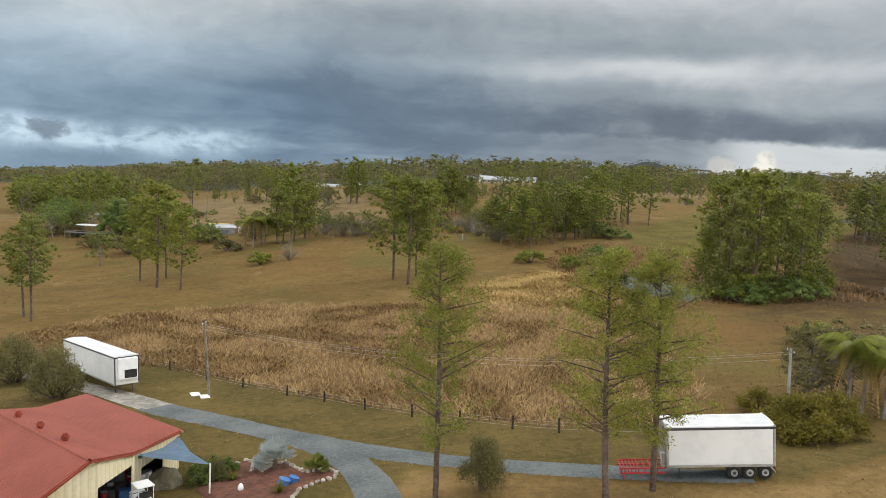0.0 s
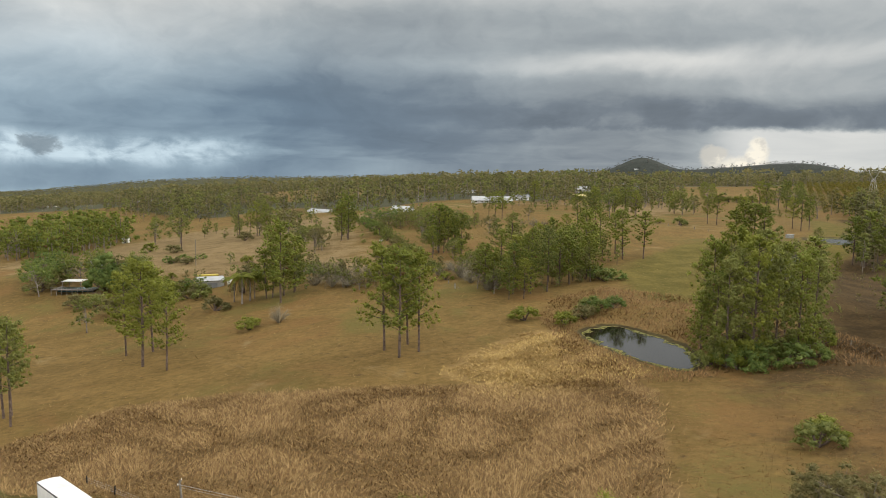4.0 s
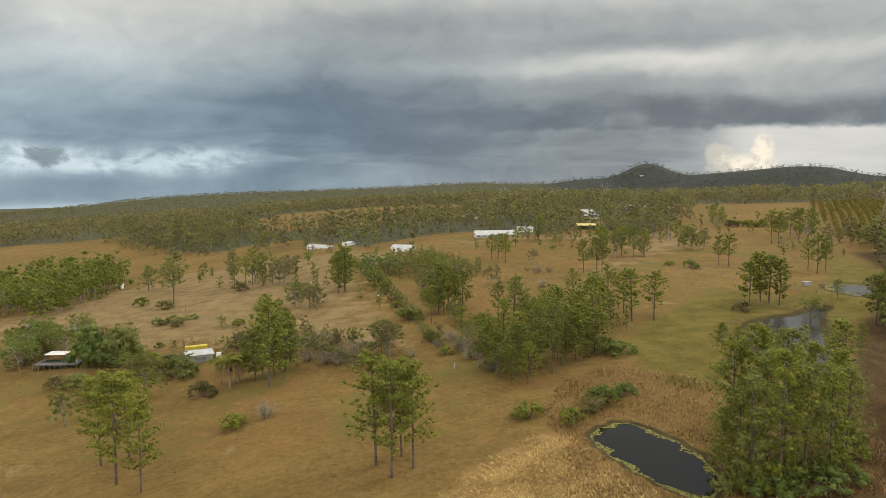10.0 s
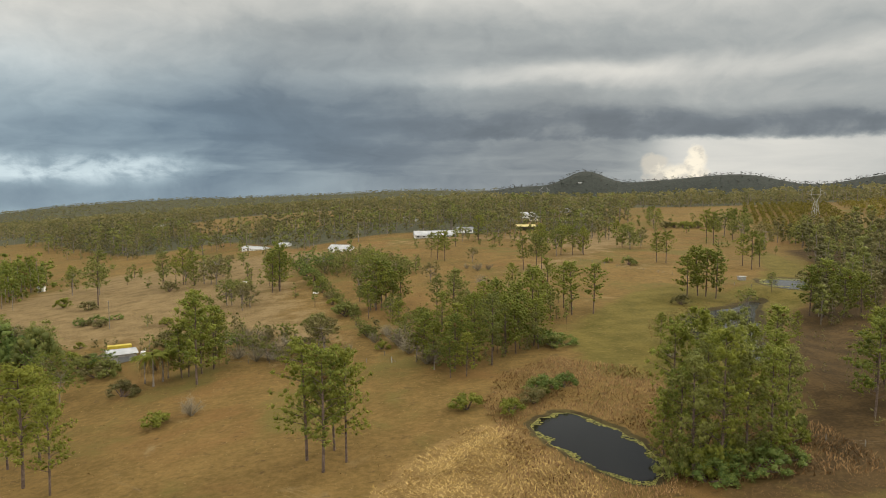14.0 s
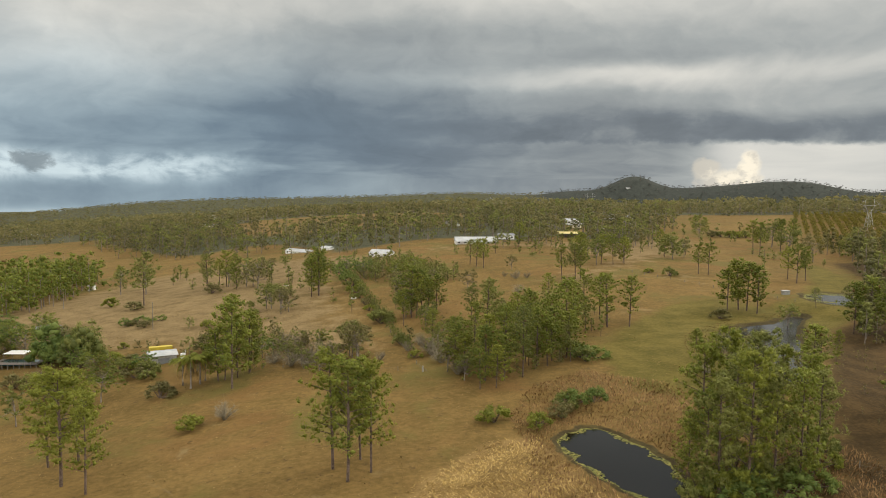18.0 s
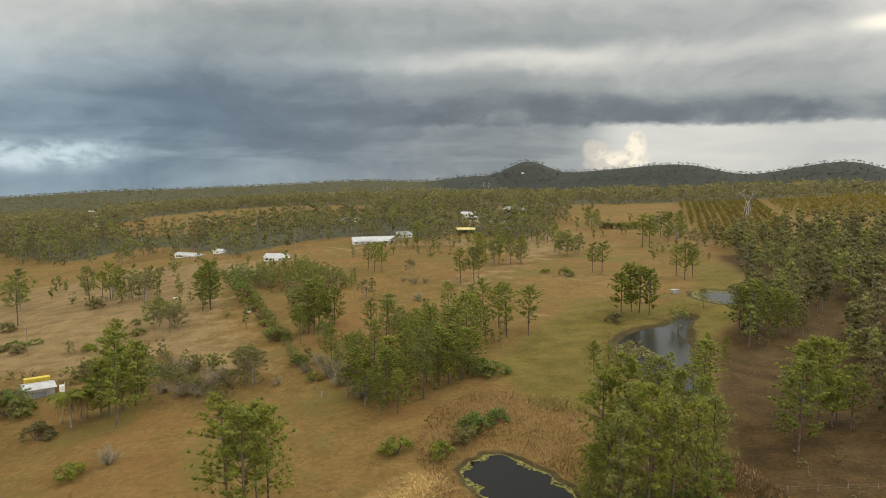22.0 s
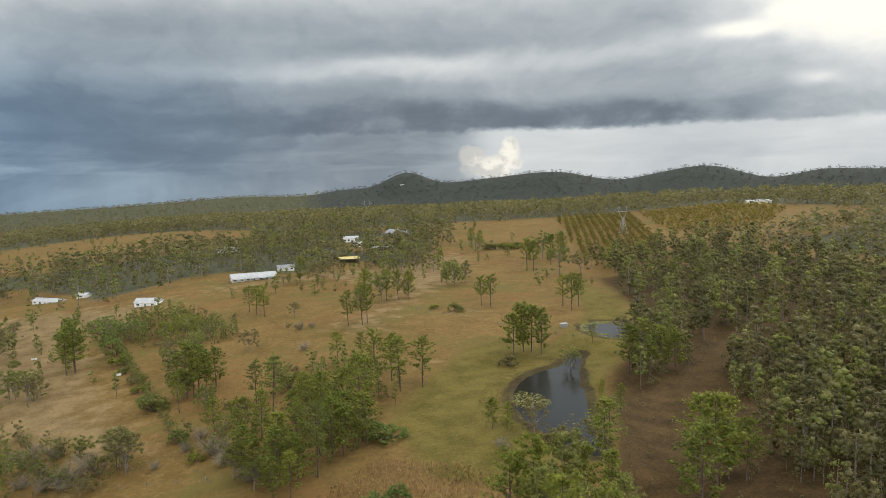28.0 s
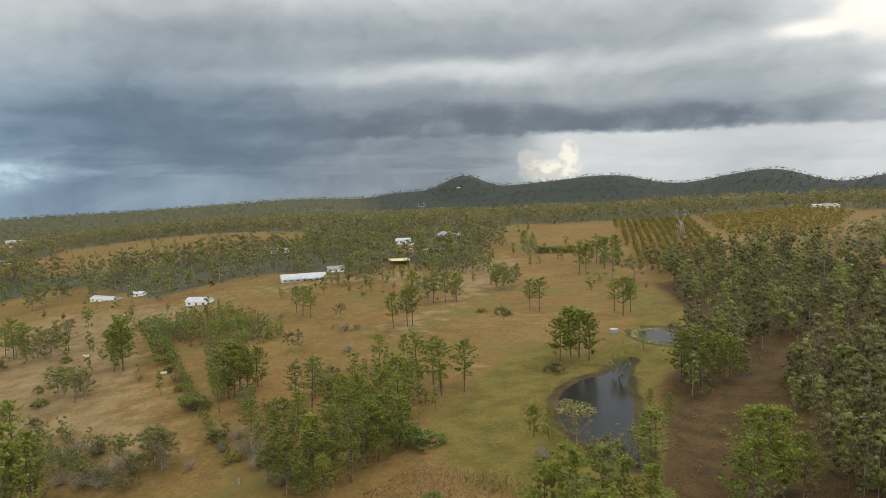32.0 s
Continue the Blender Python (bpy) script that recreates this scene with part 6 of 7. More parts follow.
for k in range(3):
    bm = bmesh.new()
    bmesh.ops.create_icosphere(bm, subdivisions=1, radius=0.28)
    for v in bm.verts:
        v.co = Vector((v.co.x * 1.2, v.co.y * 0.85, v.co.z * 0.75)) * (1 + 0.3 * noise.noise(v.co * 4 + Vector((k * 5, 0, 0))))
    me = bpy.data.meshes.new("edging_stone")
    bm.to_mesh(me)
    bm.free()
    me.materials.append(EDGE_STONE)
    stones.append(me)
border = thing("garden_edging", BED[0][0], BED[0][1], "curving border of small pale stones round the bed", "edging")
path = [Vector((*p, 0)) for p in BED[:16]]
for a, b in zip(path, path[1:]):
    n = max(1, int((b - a).length / 0.5))
    for i in range(n):
        q = a.lerp(b, i / n)
        s = part("edging_stone", stones[rng.randint(3)], None, border)
        s.location = Vector((q.x, q.y, land_at(q.x, q.y) + 0.08)) - border.location
        s.rotation_euler = (rng.rand(), rng.rand(), rng.rand() * 6)

SILVER_LEAF = leafy("silver_fronds", (0.24, 0.28, 0.27), (0.42, 0.46, 0.44))


def fan_palm(x, y, h, mat, label, count=26, seed=1):
    """Fan palm: stiff round fans on stalks."""
    r = np.random.RandomState(seed)
    ob = thing("fan_palm", x, y, label, "palm")
    part("trunk", rod([(0, 0, -0.1), (0, 0, h * 0.35)], [h * 0.09, h * 0.06], 9), BARK, ob)
    for i in range(count):
        a, tilt = r.rand() * 6.283, -0.25 + 1.5 * r.rand()
        d = Vector((math.cos(a) * math.cos(tilt), math.sin(a) * math.cos(tilt), math.sin(tilt)))
        base, hub = Vector((0, 0, h * 0.33)), Vector((0, 0, h * 0.33)) + d * h * 0.42
        side = d.cross(Vector((0, 0, 1)) + Vector(r.normal(size=3)) * 0.2).normalized()
        nrm = side.cross(d)
        verts, faces = [], []
        v, f = tube([base, hub], [0.035, 0.02], 4)
        verts += [tuple(q) for q in v]
        faces += [tuple(int(k) for k in t) for t in f]
        for k in range(24):
            t = (k / 23 - 0.5) * 4.2
            e = d * math.cos(t) + side * math.sin(t)
            w = e.cross(nrm).normalized() * 0.05
            o = len(verts)
            tip = hub + e * h * 0.34 - Vector((0, 0, 0.06 * h * (1 - math.cos(t)) * 0.2))
            mid = hub + e * h * 0.2
            verts += [tuple(hub), tuple(mid + w), tuple(tip), tuple(mid - w)]
            faces += [(o, o + 1, o + 2), (o, o + 2, o + 3)]
        part("fan", mesh_from("fan", verts, faces, mat), None, ob)


fan_palm(-13.3, 69.2, 2.9, SILVER_LEAF, "silver-blue fan palm in the garden bed", 24, 3)
fan_palm(-9.3, 67.6, 1.8, PINE_LEAF, "small green fan palm in the garden bed", 20, 5)
for x, y, h in ((-18.8, 68.5, 2.1), (-19.5, 66.8, 2.3), (-17.6, 69.2, 1.8), (-18.4, 66.4, 1.7)):
    plant("garden_shrub", x, y, h, kit_of(shrub, (26,), (DARK_LEAF,), "foliage", leaf=0.06), None, "spiky grey-green shrub beside the shed", "shrub", "shrubs by the shed", 0.9, "stem", "foliage")


def spiky(x, y, h, mat, label, n=60, seed=2):
    r = np.random.RandomState(seed)
    ob = thing("strap_plant", x, y, label, "plant")
    v = []
    for i in range(n):
        a, t = r.rand() * 6.283, 0.3 + 1.2 * r.rand()
        d = Vector((math.cos(a) * math.cos(t), math.sin(a) * math.cos(t), math.sin(t))) * h * (0.7 + 0.4 * r.rand())
        s = d.cross(Vector((0, 0, 1))).normalized() * 0.05
        v += [tuple(-s), tuple(s), tuple(d)]
    part("leaf_rosette", mesh_from("leaf_rosette", v, [(i, i + 1, i + 2) for i in range(0, len(v), 3)], mat), None, ob)
    part("crown_base", disc((0, 0, 0.05), (0, 0, 1), 0.14, 0.3, 8), BARK, ob)


spiky(-11.6, 62.8, 1.3, YELLOW_LEAF, "yellow-green strap-leaved plant in the bed", 90, 3)
spiky(-16.5, 66.8, 1.2, PINE_LEAF, "grass tree with fine green leaves in the bed", 80, 4)
for x, y, s in ((-11.6, 64.6, 0.5), (-10.9, 65.3, 0.42)):
    ob = thing("blue_pot", x, y, "blue plastic tub lying in the garden bed", "pot", "blue tubs")
    part("tub", disc((0, 0, s * 0.6), (0.3, 0.1, 1), s, s * 1.3, 20, 0.06), BLUE_PLASTIC, ob)
    part("rim", disc((0.18 * s, 0.06 * s, s * 1.22), (0.3, 0.1, 1), s * 1.06, 0.08, 20), BLUE_PLASTIC, ob)
ob = thing("garden_ornament", -15.1, 63.9, "small white garden ornament in the mulch", "ornament")
bm = bmesh.new()
bmesh.ops.create_icosphere(bm, subdivisions=3, radius=0.22)
for v in bm.verts:
    v.co = Vector((v.co.x * (1.1 - v.co.z), v.co.y * (1.1 - v.co.z), (v.co.z + 0.22) * 1.6))
part("figure", bm, WHITE, ob)
for x, y, turn in ((-30.4, 101.8, 0.5), (-28.7, 100.3, 0.4)):
    ob = thing("white_board", x, y, "flat white board lying on the grass verge", "board", "boards on the verge")
    ob.rotation_euler.z = turn
    part("sheet", boxes((-0.6, -0.8, 0.06, 0.6, 0.8, 0.12), bevel=0.01), WHITE, ob)
    part("batten", boxes((-0.58, -0.7, 0.0, -0.48, 0.7, 0.06), (0.48, -0.7, 0.0, 0.58, 0.7, 0.06)), TIMBER, ob)


# ---- poles and wires ----
def pole(x, y, h, label, lean=0.0):
    ob = thing("power_pole", x, y, label, "pole", "power poles")
    part("shaft", rod([(0, 0, -0.5), (lean * 0.5, 0, h * 0.5), (lean, 0, h)], [0.17, 0.15, 0.12], 10), STEEL if h < 9.8 else TIMBER, ob)
    part("cross_arm", boxes((lean - 0.06, -0.9, h - 0.42, lean + 0.06, 0.9, h - 0.30), bevel=0.01), TIMBER, ob)
    for k in (-0.8, 0.0, 0.8):
        part("insulator", disc((lean, k, h - 0.22), (0, 0, 1), 0.05, 0.16, 8, 0.01), WHITE, ob, "pale insulator")
    return Vector((x + lean, y, land_at(x, y) + h))


POLE_A = pole(-28.3, 101.0, 10.0, "weathered timber power pole on the verge", -0.9)
POLE_B = pole(37.3, 77.6, 7.9, "grey steel power pole in the shrubs", -0.35)


def wire(a, b, sag, label):
    pts = [a.lerp(b, i / 40) - Vector((0, 0, sag * 4 * (i / 40) * (1 - i / 40))) for i in range(41)]
    ob = new("power_line")
    ob.location = a
    tagged(ob, label, "cable", "power lines")
    part("cable", rod([p - a for p in pts], 0.012, 4), ALU, ob)
    part("clamp", rod([b - a, b - a + Vector((0, 0, 0.12))], 0.04, 5), DARK_GREY, ob)


for k, drop in ((-0.8, 0.0), (0.0, 0.45), (0.8, 1.15)):
    wire(POLE_A + Vector((0, k, -0.16 - drop)), POLE_B + Vector((0, k, -0.16 - drop)), 2.4, "thin grey power line sagging over the verge")

# ---- fence along the verge ----
FENCE = [(-54, 131), (-47.3, 125.4), (-39.4, 118.4), (-31.6, 111.0), (-24.9, 105.2), (-17.8, 99.6), (-12.4, 95.4), (-6.9, 90.4), (-1.2, 86.2), (4.0, 82.4), (9.4, 79.2), (13.9, 77.0), (19.3, 75.2), (25, 74), (32, 76), (40, 80)]
fence = thing("wire_fence", FENCE[0][0], FENCE[0][1], "old wire fence on dark leaning posts beside tall grass", "fence")
tops = []
for i, (x, y) in enumerate(FENCE):
    g = Vector((x, y, land_at(x, y)))
    lean = Vector((rng.normal() * 0.10, rng.normal() * 0.05, 0))
    h = 1.35 + 0.2 * rng.rand()
    a = g - fence.location
    part("post", rod([a - Vector((0, 0, 0.3)), a + lean + Vector((0, 0, h))], [0.14, 0.11], 7), DARK_POST if i != 5 else DARK_POST, fence)
    tops.append((a, lean, h))
for lv in (0.4, 0.75, 1.1):
    for (a, la, ha), (b, lb, hb) in zip(tops, tops[1:]):
        part("wire", rod([a + la * lv / ha + Vector((0, 0, lv)), b + lb * lv / hb + Vector((0, 0, lv))], 0.012, 3), STEEL, fence)

# ---- the tall pines beside the driveway ----
NEEDLE_LEAF = leafy("sunlit_needles", (0.135, 0.160, 0.024), (0.310, 0.318, 0.058), (0.20, 0.13, 0.05))
NEAR_PINES = kit_of(pine, (91, 92, 93), (NEEDLE_LEAF,), bare=0.24, spread=0.19, clumps=96, count=60, leaf=0.0062, puff=0.85, body=0.0)
for i, (x, y, h, lean) in enumerate(((1.4, 59.6, 19.9, -0.03), (14.4, 57.8, 18.8, 0.08), (18.5, 59.3, 19.0, 0.11))):
    ob = plant("pine_tree", x, y, h, NEAR_PINES[i:i + 1], None, "tall slash pine with bright needle tufts beside the driveway", "tree", "pines by the driveway")
    ob.rotation_euler = (0, lean, i * 2.0)


# ---- tall dry grass ----
def grass(name, spots, low, high, blades, mat, label, seed, width=0.05, lay=0.5):
    """Tufts of thin blades, combed by the wind in swirls."""
    r = np.random.RandomState(seed)
    x, y = spots[:, 0], spots[:, 1]
    z = land(x, y)
    swirl = np.array([noise.noise(Vector((a * 0.06, b * 0.06, 1.7))) for a, b in zip(x, y)]) * 7
    tallness = np.array([0.92 + 0.25 * (0.5 + noise.noise(Vector((a * 0.12, b * 0.12, 4.1)))) for a, b in zip(x, y)])
    n = len(x) * blades
    rep = lambda v: np.repeat(v, blades)
    a = rep(swirl) + r.normal(size=n) * 1.2
    h = (low + (high - low) * r.rand(n)) * rep(tallness)
    out = h * (0.15 + lay * r.rand(n))
    bx, by = rep(x) + r.normal(size=n) * 0.42, rep(y) + r.normal(size=n) * 0.42
    base = np.stack([bx, by, rep(z) - 0.05], 1)
    tip = base + np.stack([np.cos(a) * out, np.sin(a) * out, h], 1)
    side = np.stack([-np.sin(a), np.cos(a), np.zeros(n)], 1) * width * (0.6 + 0.8 * r.rand(n))[:, None]
    mid = base * 0.45 + tip * 0.55 + np.stack([np.zeros(n), np.zeros(n), h * 0.12], 1)
    v = np.stack([base - side, base + side, mid + side * 0.8, tip, mid - side * 0.8], 1).reshape(-1, 3)
    i = np.arange(n)[:, None] * 5
    f = np.concatenate([i + np.array([0, 1, 2]), i + np.array([0, 2, 4]), i + np.array([4, 2, 3])], 0)
    me = bpy.data.meshes.new(name)
    fill(me, v, f)
    me.materials.append(mat)
    return tagged(new(name, me), label, "grass", kind="stuff")


def straw_material(name, dark, mid, light):
    m, net, b = material(name, 0.8, 0.0, 0.2)
    rnd = net.add("ShaderNodeNewGeometry").outputs["Random Per Island"]
    p = place(net)
    f = net.math("ADD", net.math("MULTIPLY", rnd, 0.80), net.math("ADD", 0.08, net.math("MULTIPLY", net.noise(p, 0.30, 5.0, 0.65), 0.42)))
    c = net.mix(net.span(f, 0.40, 0.68), dark, mid)
    net.put(b.inputs["Base Color"], net.mix(net.span(f, 0.66, 0.95), c, light))
    return m


STRAW = straw_material("dry_straw", (0.118, 0.066, 0.025), (0.225, 0.137, 0.054), (0.385, 0.260, 0.115))
GOLD_STRAW = straw_material("golden_straw", (0.26, 0.168, 0.052), (0.41, 0.280, 0.090), (0.55, 0.40, 0.155))
DULL_STRAW = straw_material("pasture_grass", (0.125, 0.085, 0.032), (0.185, 0.124, 0.050), (0.26, 0.175, 0.076))
RUST_STRAW = straw_material("rusty_dry_grass", (0.120, 0.066, 0.026), (0.190, 0.110, 0.044), (0.275, 0.170, 0.076))
PALE_STRAW = straw_material("bleached_grass", (0.170, 0.118, 0.048), (0.235, 0.165, 0.070), (0.32, 0.225, 0.10))
DARK_STRAW = straw_material("dull_brown_grass", (0.080, 0.050, 0.019), (0.128, 0.080, 0.030), (0.185, 0.120, 0.048))
grass("tall_grass", scatter(21, TALL_FIELD, 0.78, 1, 2, lambda x, y, r: r.rand(x.size) < 1 - smooth(edge_distance(x, y, TALL_FIELD), -7, 0) * np.maximum(smooth(x, 20, 36), smooth(y, 120, 150)))[:, :2], 0.15, 0.72, 10, STRAW, "matted wind-laid dry straw grass", 3, 0.044, 2.8)
grass("golden_grass", scatter(22, GOLD_PATCH, 0.9, 1, 2, lambda x, y, r: r.rand(x.size) < 1 - smooth(edge_distance(x, y, GOLD_PATCH), -9, 0))[:, :2], 0.15, 0.5, 8, GOLD_STRAW, "flattened golden dry grass near the pond", 4, 0.07, 3.0)
SHORE = scatter(23, [(30, 170), (58, 172), (72, 180), (110, 176), (112, 200), (96, 236), (84, 262), (62, 276), (44, 262), (34, 240), (36, 215)], 1.25, 1, 2, lambda x, y, r: edge_distance(x, y, NEAR_POND) > 2.0)
grass("reed_grass", SHORE[:, :2], 0.3, 0.9, 6, RUST_STRAW, "coarse red-brown grass round the pond", 5, 0.07, 1.8)
DAM_BANK = scatter(27, [(106, 256), (100, 290), (108, 318), (136, 346), (172, 368), (176, 352), (150, 342), (120, 318), (114, 290), (116, 256)], 1.5, 1, 2, lambda x, y, r: edge_distance(x, y, DAM_POND) > 0.6)
grass("bank_reeds", DAM_BANK[:, :2], 0.15, 0.4, 5, DARK_STRAW, "dark brown reeds along the dam bank", 9, 0.07, 0.8)
PASTURE = [(-160, 130), (-90, 150), (-66, 184), (0, 182), (30, 215), (60, 245), (100, 255), (90, 330), (40, 420), (-60, 430), (-140, 420), (-180, 300)]
grass("pasture_tussocks", scatter(24, PASTURE, 2.6, 1, 2, lambda x, y, r: r.rand(x.size) < 0.55)[:, :2], 0.08, 0.24, 6, PALE_STRAW, "low dry tussocks in grazed pasture", 6, 0.08, 0.9)
RIGHT_FIELD = [(26, 78), (60, 80), (110, 110), (115, 175), (66, 178), (50, 165), (40, 120), (36, 92)]
grass("field_tussocks", scatter(25, RIGHT_FIELD, 1.25, 1, 2)[:, :2], 0.06, 0.2, 8, RUST_STRAW, "short brown grass in the side field", 7, 0.06, 0.8)
grass("verge_grass", scatter(26, LAWN, 1.5, 1, 2, lambda x, y, r: (y > 50) & (y < 140) & (x > -90) & (x < 60))[:, :2], 0.04, 0.12, 6, PALE_STRAW, "mown dry verge grass", 8, 0.05, 1.0)

# ---- houses, sheds and towers beyond the pasture ----
ROOF_WHITE = speckled("pale_roof_sheet", (0.30, 0.315, 0.325), (0.42, 0.435, 0.44), 0.5, 0.4, 0.4, relief=0.0)
ROOF_GREY = speckled("grey_roof_sheet", (0.16, 0.17, 0.18), (0.25, 0.26, 0.275), 0.5, 0.4, 0.4, relief=0.0)
YELLOW_PAINT = speckled("yellow_paint", (0.42, 0.33, 0.04), (0.55, 0.44, 0.07), 0.8, 0.4, 0.5, relief=0.0)
PALE_YELLOW = speckled("pale_yellow_roof", (0.46, 0.38, 0.13), (0.58, 0.50, 0.22), 0.8, 0.4, 0.5, relief=0.0)
GLASS_DARK = material("dark_window_glass", 0.12, 0.0, 0.5)[0]
GLASS_DARK.node_tree.nodes["Principled BSDF"].inputs["Base Color"].default_value = (0.03, 0.035, 0.04, 1)


def house(name, a, b, depth, wall, roof, wall_mat, roof_mat, label, category="house", hip=0.0, windows=4, stilts=0.0, veranda=False, open_front=False):
    """A gabled or hipped building whose near wall runs from a to b."""
    a, b = Vector((*a, 0)), Vector((*b, 0))
    L = (b - a).length
    mid = (a + b) / 2
    ob = thing(name, mid.x, mid.y, label, category)
    ob.location.z = min(land_at(a.x, a.y), land_at(b.x, b.y), land_at(mid.x, mid.y)) - 0.1
    ob.rotation_euler.z = math.atan2((b - a).y, (b - a).x)
    h0, D = stilts, depth
    if open_front:
        part("wall", boxes((-L / 2, D - 0.15, h0, L / 2, D, h0 + wall), bevel=0.01), wall_mat, ob)
        part("wall", boxes((-L / 2, 0, h0, -L / 2 + 0.15, D - 0.15, h0 + wall), bevel=0.01), wall_mat, ob)
        part("wall", boxes((L / 2 - 0.15, 0, h0, L / 2, D - 0.15, h0 + wall), bevel=0.01), wall_mat, ob)
        for i in range(1, 3):
            x = -L / 2 + L * i / 3
            part("post", boxes((x - 0.1, 0, 0, x + 0.1, 0.2, h0 + wall)), TIMBER, ob)
    else:
        part("wall", boxes((-L / 2, 0, h0 - (0.4 if not stilts else 0), L / 2, D, h0 + wall), bevel=0.02), wall_mat, ob)
    e, r = 0.6, h0 + wall
    x0, x1, y0, y1 = -L / 2 - e, L / 2 + e, -e, D + e
    k = hip * (D / 2)
    pts = [(x0, y0, r - 0.1), (x1, y0, r - 0.1), (x1, y1, r - 0.1), (x0, y1, r - 0.1), (x0 + k, D / 2, r + roof), (x1 - k, D / 2, r + roof)]
    bm = mesh_bm(pts, [(0, 1, 5, 4), (2, 3, 4, 5), (1, 2, 5), (3, 0, 4), (0, 3, 2, 1)])
    bmesh.ops.recalc_face_normals(bm, faces=bm.faces)
    bmesh.ops.solidify(bm, geom=bm.faces, thickness=0.08)
    rf = part("roof", bm, roof_mat, ob, "sheet metal roof")
    part("ridge_cap", boxes((x0 + k, D / 2 - 0.15, r + roof - 0.04, x1 - k, D / 2 + 0.15, r + roof + 0.06)), roof_mat, rf)
    if stilts:
        for i in range(4):
            for y in (0.3, D - 0.3):
                x = -L / 2 + 0.3 + (L - 0.6) * i / 3
                part("stump", boxes((x - 0.12, y - 0.12, -0.3, x + 0.12, y + 0.12, h0)), TIMBER, ob)
    for i in range(windows):
        x, w = -L / 2 + L * (i + 0.5) / max(1, windows), min(1.6, L / max(1, windows) * 0.5)
        if windows > 2 and i == windows // 2:
            d = part("door", boxes((x - 0.5, -0.05, h0 + 0.02, x + 0.5, 0.02, h0 + 2.1), bevel=0.01), DARK_GREY, ob, "dark door")
            part("door_frame", boxes((x - 0.6, -0.07, h0, x - 0.5, 0.02, h0 + 2.2), (x + 0.5, -0.07, h0, x + 0.6, 0.02, h0 + 2.2), (x - 0.6, -0.07, h0 + 2.1, x + 0.6, 0.02, h0 + 2.2)), WHITE, d)
            continue
        win = part("window", boxes((x - w / 2, -0.04, h0 + wall * 0.38, x + w / 2, 0.02, h0 + wall * 0.78)), GLASS_DARK, ob, "dark window pane")
        part("window_frame", boxes((x - w / 2 - 0.1, -0.07, h0 + wall * 0.34, x + w / 2 + 0.1, 0.02, h0 + wall * 0.38), (x - w / 2 - 0.1, -0.07, h0 + wall * 0.78, x + w / 2 + 0.1, 0.02, h0 + wall * 0.82), (x - 0.04, -0.07, h0 + wall * 0.38, x + 0.04, 0.0, h0 + wall * 0.78)), WHITE, win)
    if veranda:
        v = part("veranda_roof", boxes((-L / 2 - 0.3, -2.6, r - 0.45, L / 2 + 0.3, -0.02, r - 0.35), bevel=0.01), roof_mat, ob, "pale veranda roof")
        for i in range(6):
            x = -L / 2 + L * i / 5
            part("veranda_post", boxes((x - 0.06, -2.5, 0, x + 0.06, -2.38, r - 0.45)), WHITE, v)
        part("veranda_floor", boxes((-L / 2, -2.5, h0 - 0.1, L / 2, -0.02, h0 + 0.05)), TIMBER, ob)
    return ob


house("farmhouse", (35, 606), (65.5, 608), 11, 2.7, 2.8, WHITE, ROOF_WHITE, "long white farmhouse with a pale metal roof and veranda", windows=7, veranda=True)
house("cottage", (-26, 567), (-13, 561.5), 10, 3.0, 2.2, WHITE, ROOF_WHITE, "small white cottage with a metal roof on the rise", windows=3)
house("open_shed", (122, 671), (137.5, 670), 9, 4.0, 1.4, TIMBER, PALE_YELLOW, "open-fronted shed with a pale yellow roof", "shed", open_front=True, windows=0)
house("house", (157, 842), (171, 838), 10, 4.2, 2.2, WHITE, ROOF_WHITE, "white house among trees", windows=4)
house("homestead", (204, 863), (230, 852), 16, 5.0, 4.2, TIMBER, ROOF_GREY, "large homestead under a grey hipped roof", hip=0.8, windows=6, veranda=True)
house("carport", (168, 763), (187, 759), 8, 3.0, 0.8, TIMBER, ROOF_WHITE, "low open carport with a white roof", "carport", open_front=True, windows=0)
house("house", (158, 800), (166, 798), 7, 3.6, 1.5, CREAM, ROOF_WHITE, "cream outbuilding below the house", windows=2)
house("house", (32, 838), (46, 829), 9, 3.2, 1.8, WHITE, ROOF_GREY, "pale house half hidden by trees", windows=3)
house("house", (-101, 668), (-82, 652), 9, 3.0, 1.6, WHITE, ROOF_WHITE, "long low house with a white roof behind trees", windows=5)
house("garden_shed", (-70, 653), (-63, 649), 6, 2.8, 1.2, WHITE, ROOF_WHITE, "small white shed beside the low house", "shed", windows=1)
house("house", (70, 640), (82, 640), 8, 3.0, 1.6, WHITE, ROOF_GREY, "grey-roofed wing beside the farmhouse", windows=3)
house("house", (660, 852), (690, 845), 10, 3.4, 2.0, CREAM, ROOF_WHITE, "pale farm building beyond the grove", windows=4)
house("house", (-398, 1550), (-370, 1548), 12, 3.5, 2.2, WHITE, ROOF_WHITE, "distant white farm building", windows=4)
house("house", (-484, 1830), (-450, 1825), 14, 4.0, 2.6, WHITE, ROOF_WHITE, "distant white roof among trees", windows=4)
house("house", (-612, 1262), (-590, 1258), 9, 3.2, 2.0, WHITE, ROOF_WHITE, "small white farmhouse in a far clearing", windows=3)
house("house", (-446, 1209), (-424, 1205), 9, 3.2, 2.0, WHITE, ROOF_GREY, "small grey-roofed farmhouse in a far clearing", windows=3)
house("house", (-276, 1049), (-260, 1047), 9, 3.2, 2.0, CREAM, ROOF_WHITE, "cream farmhouse below the far woods", windows=3)
house("house", (1060, 2300), (1100, 2290), 16, 5.0, 3.0, WHITE, ROOF_WHITE, "distant pale building under the hills", windows=4)
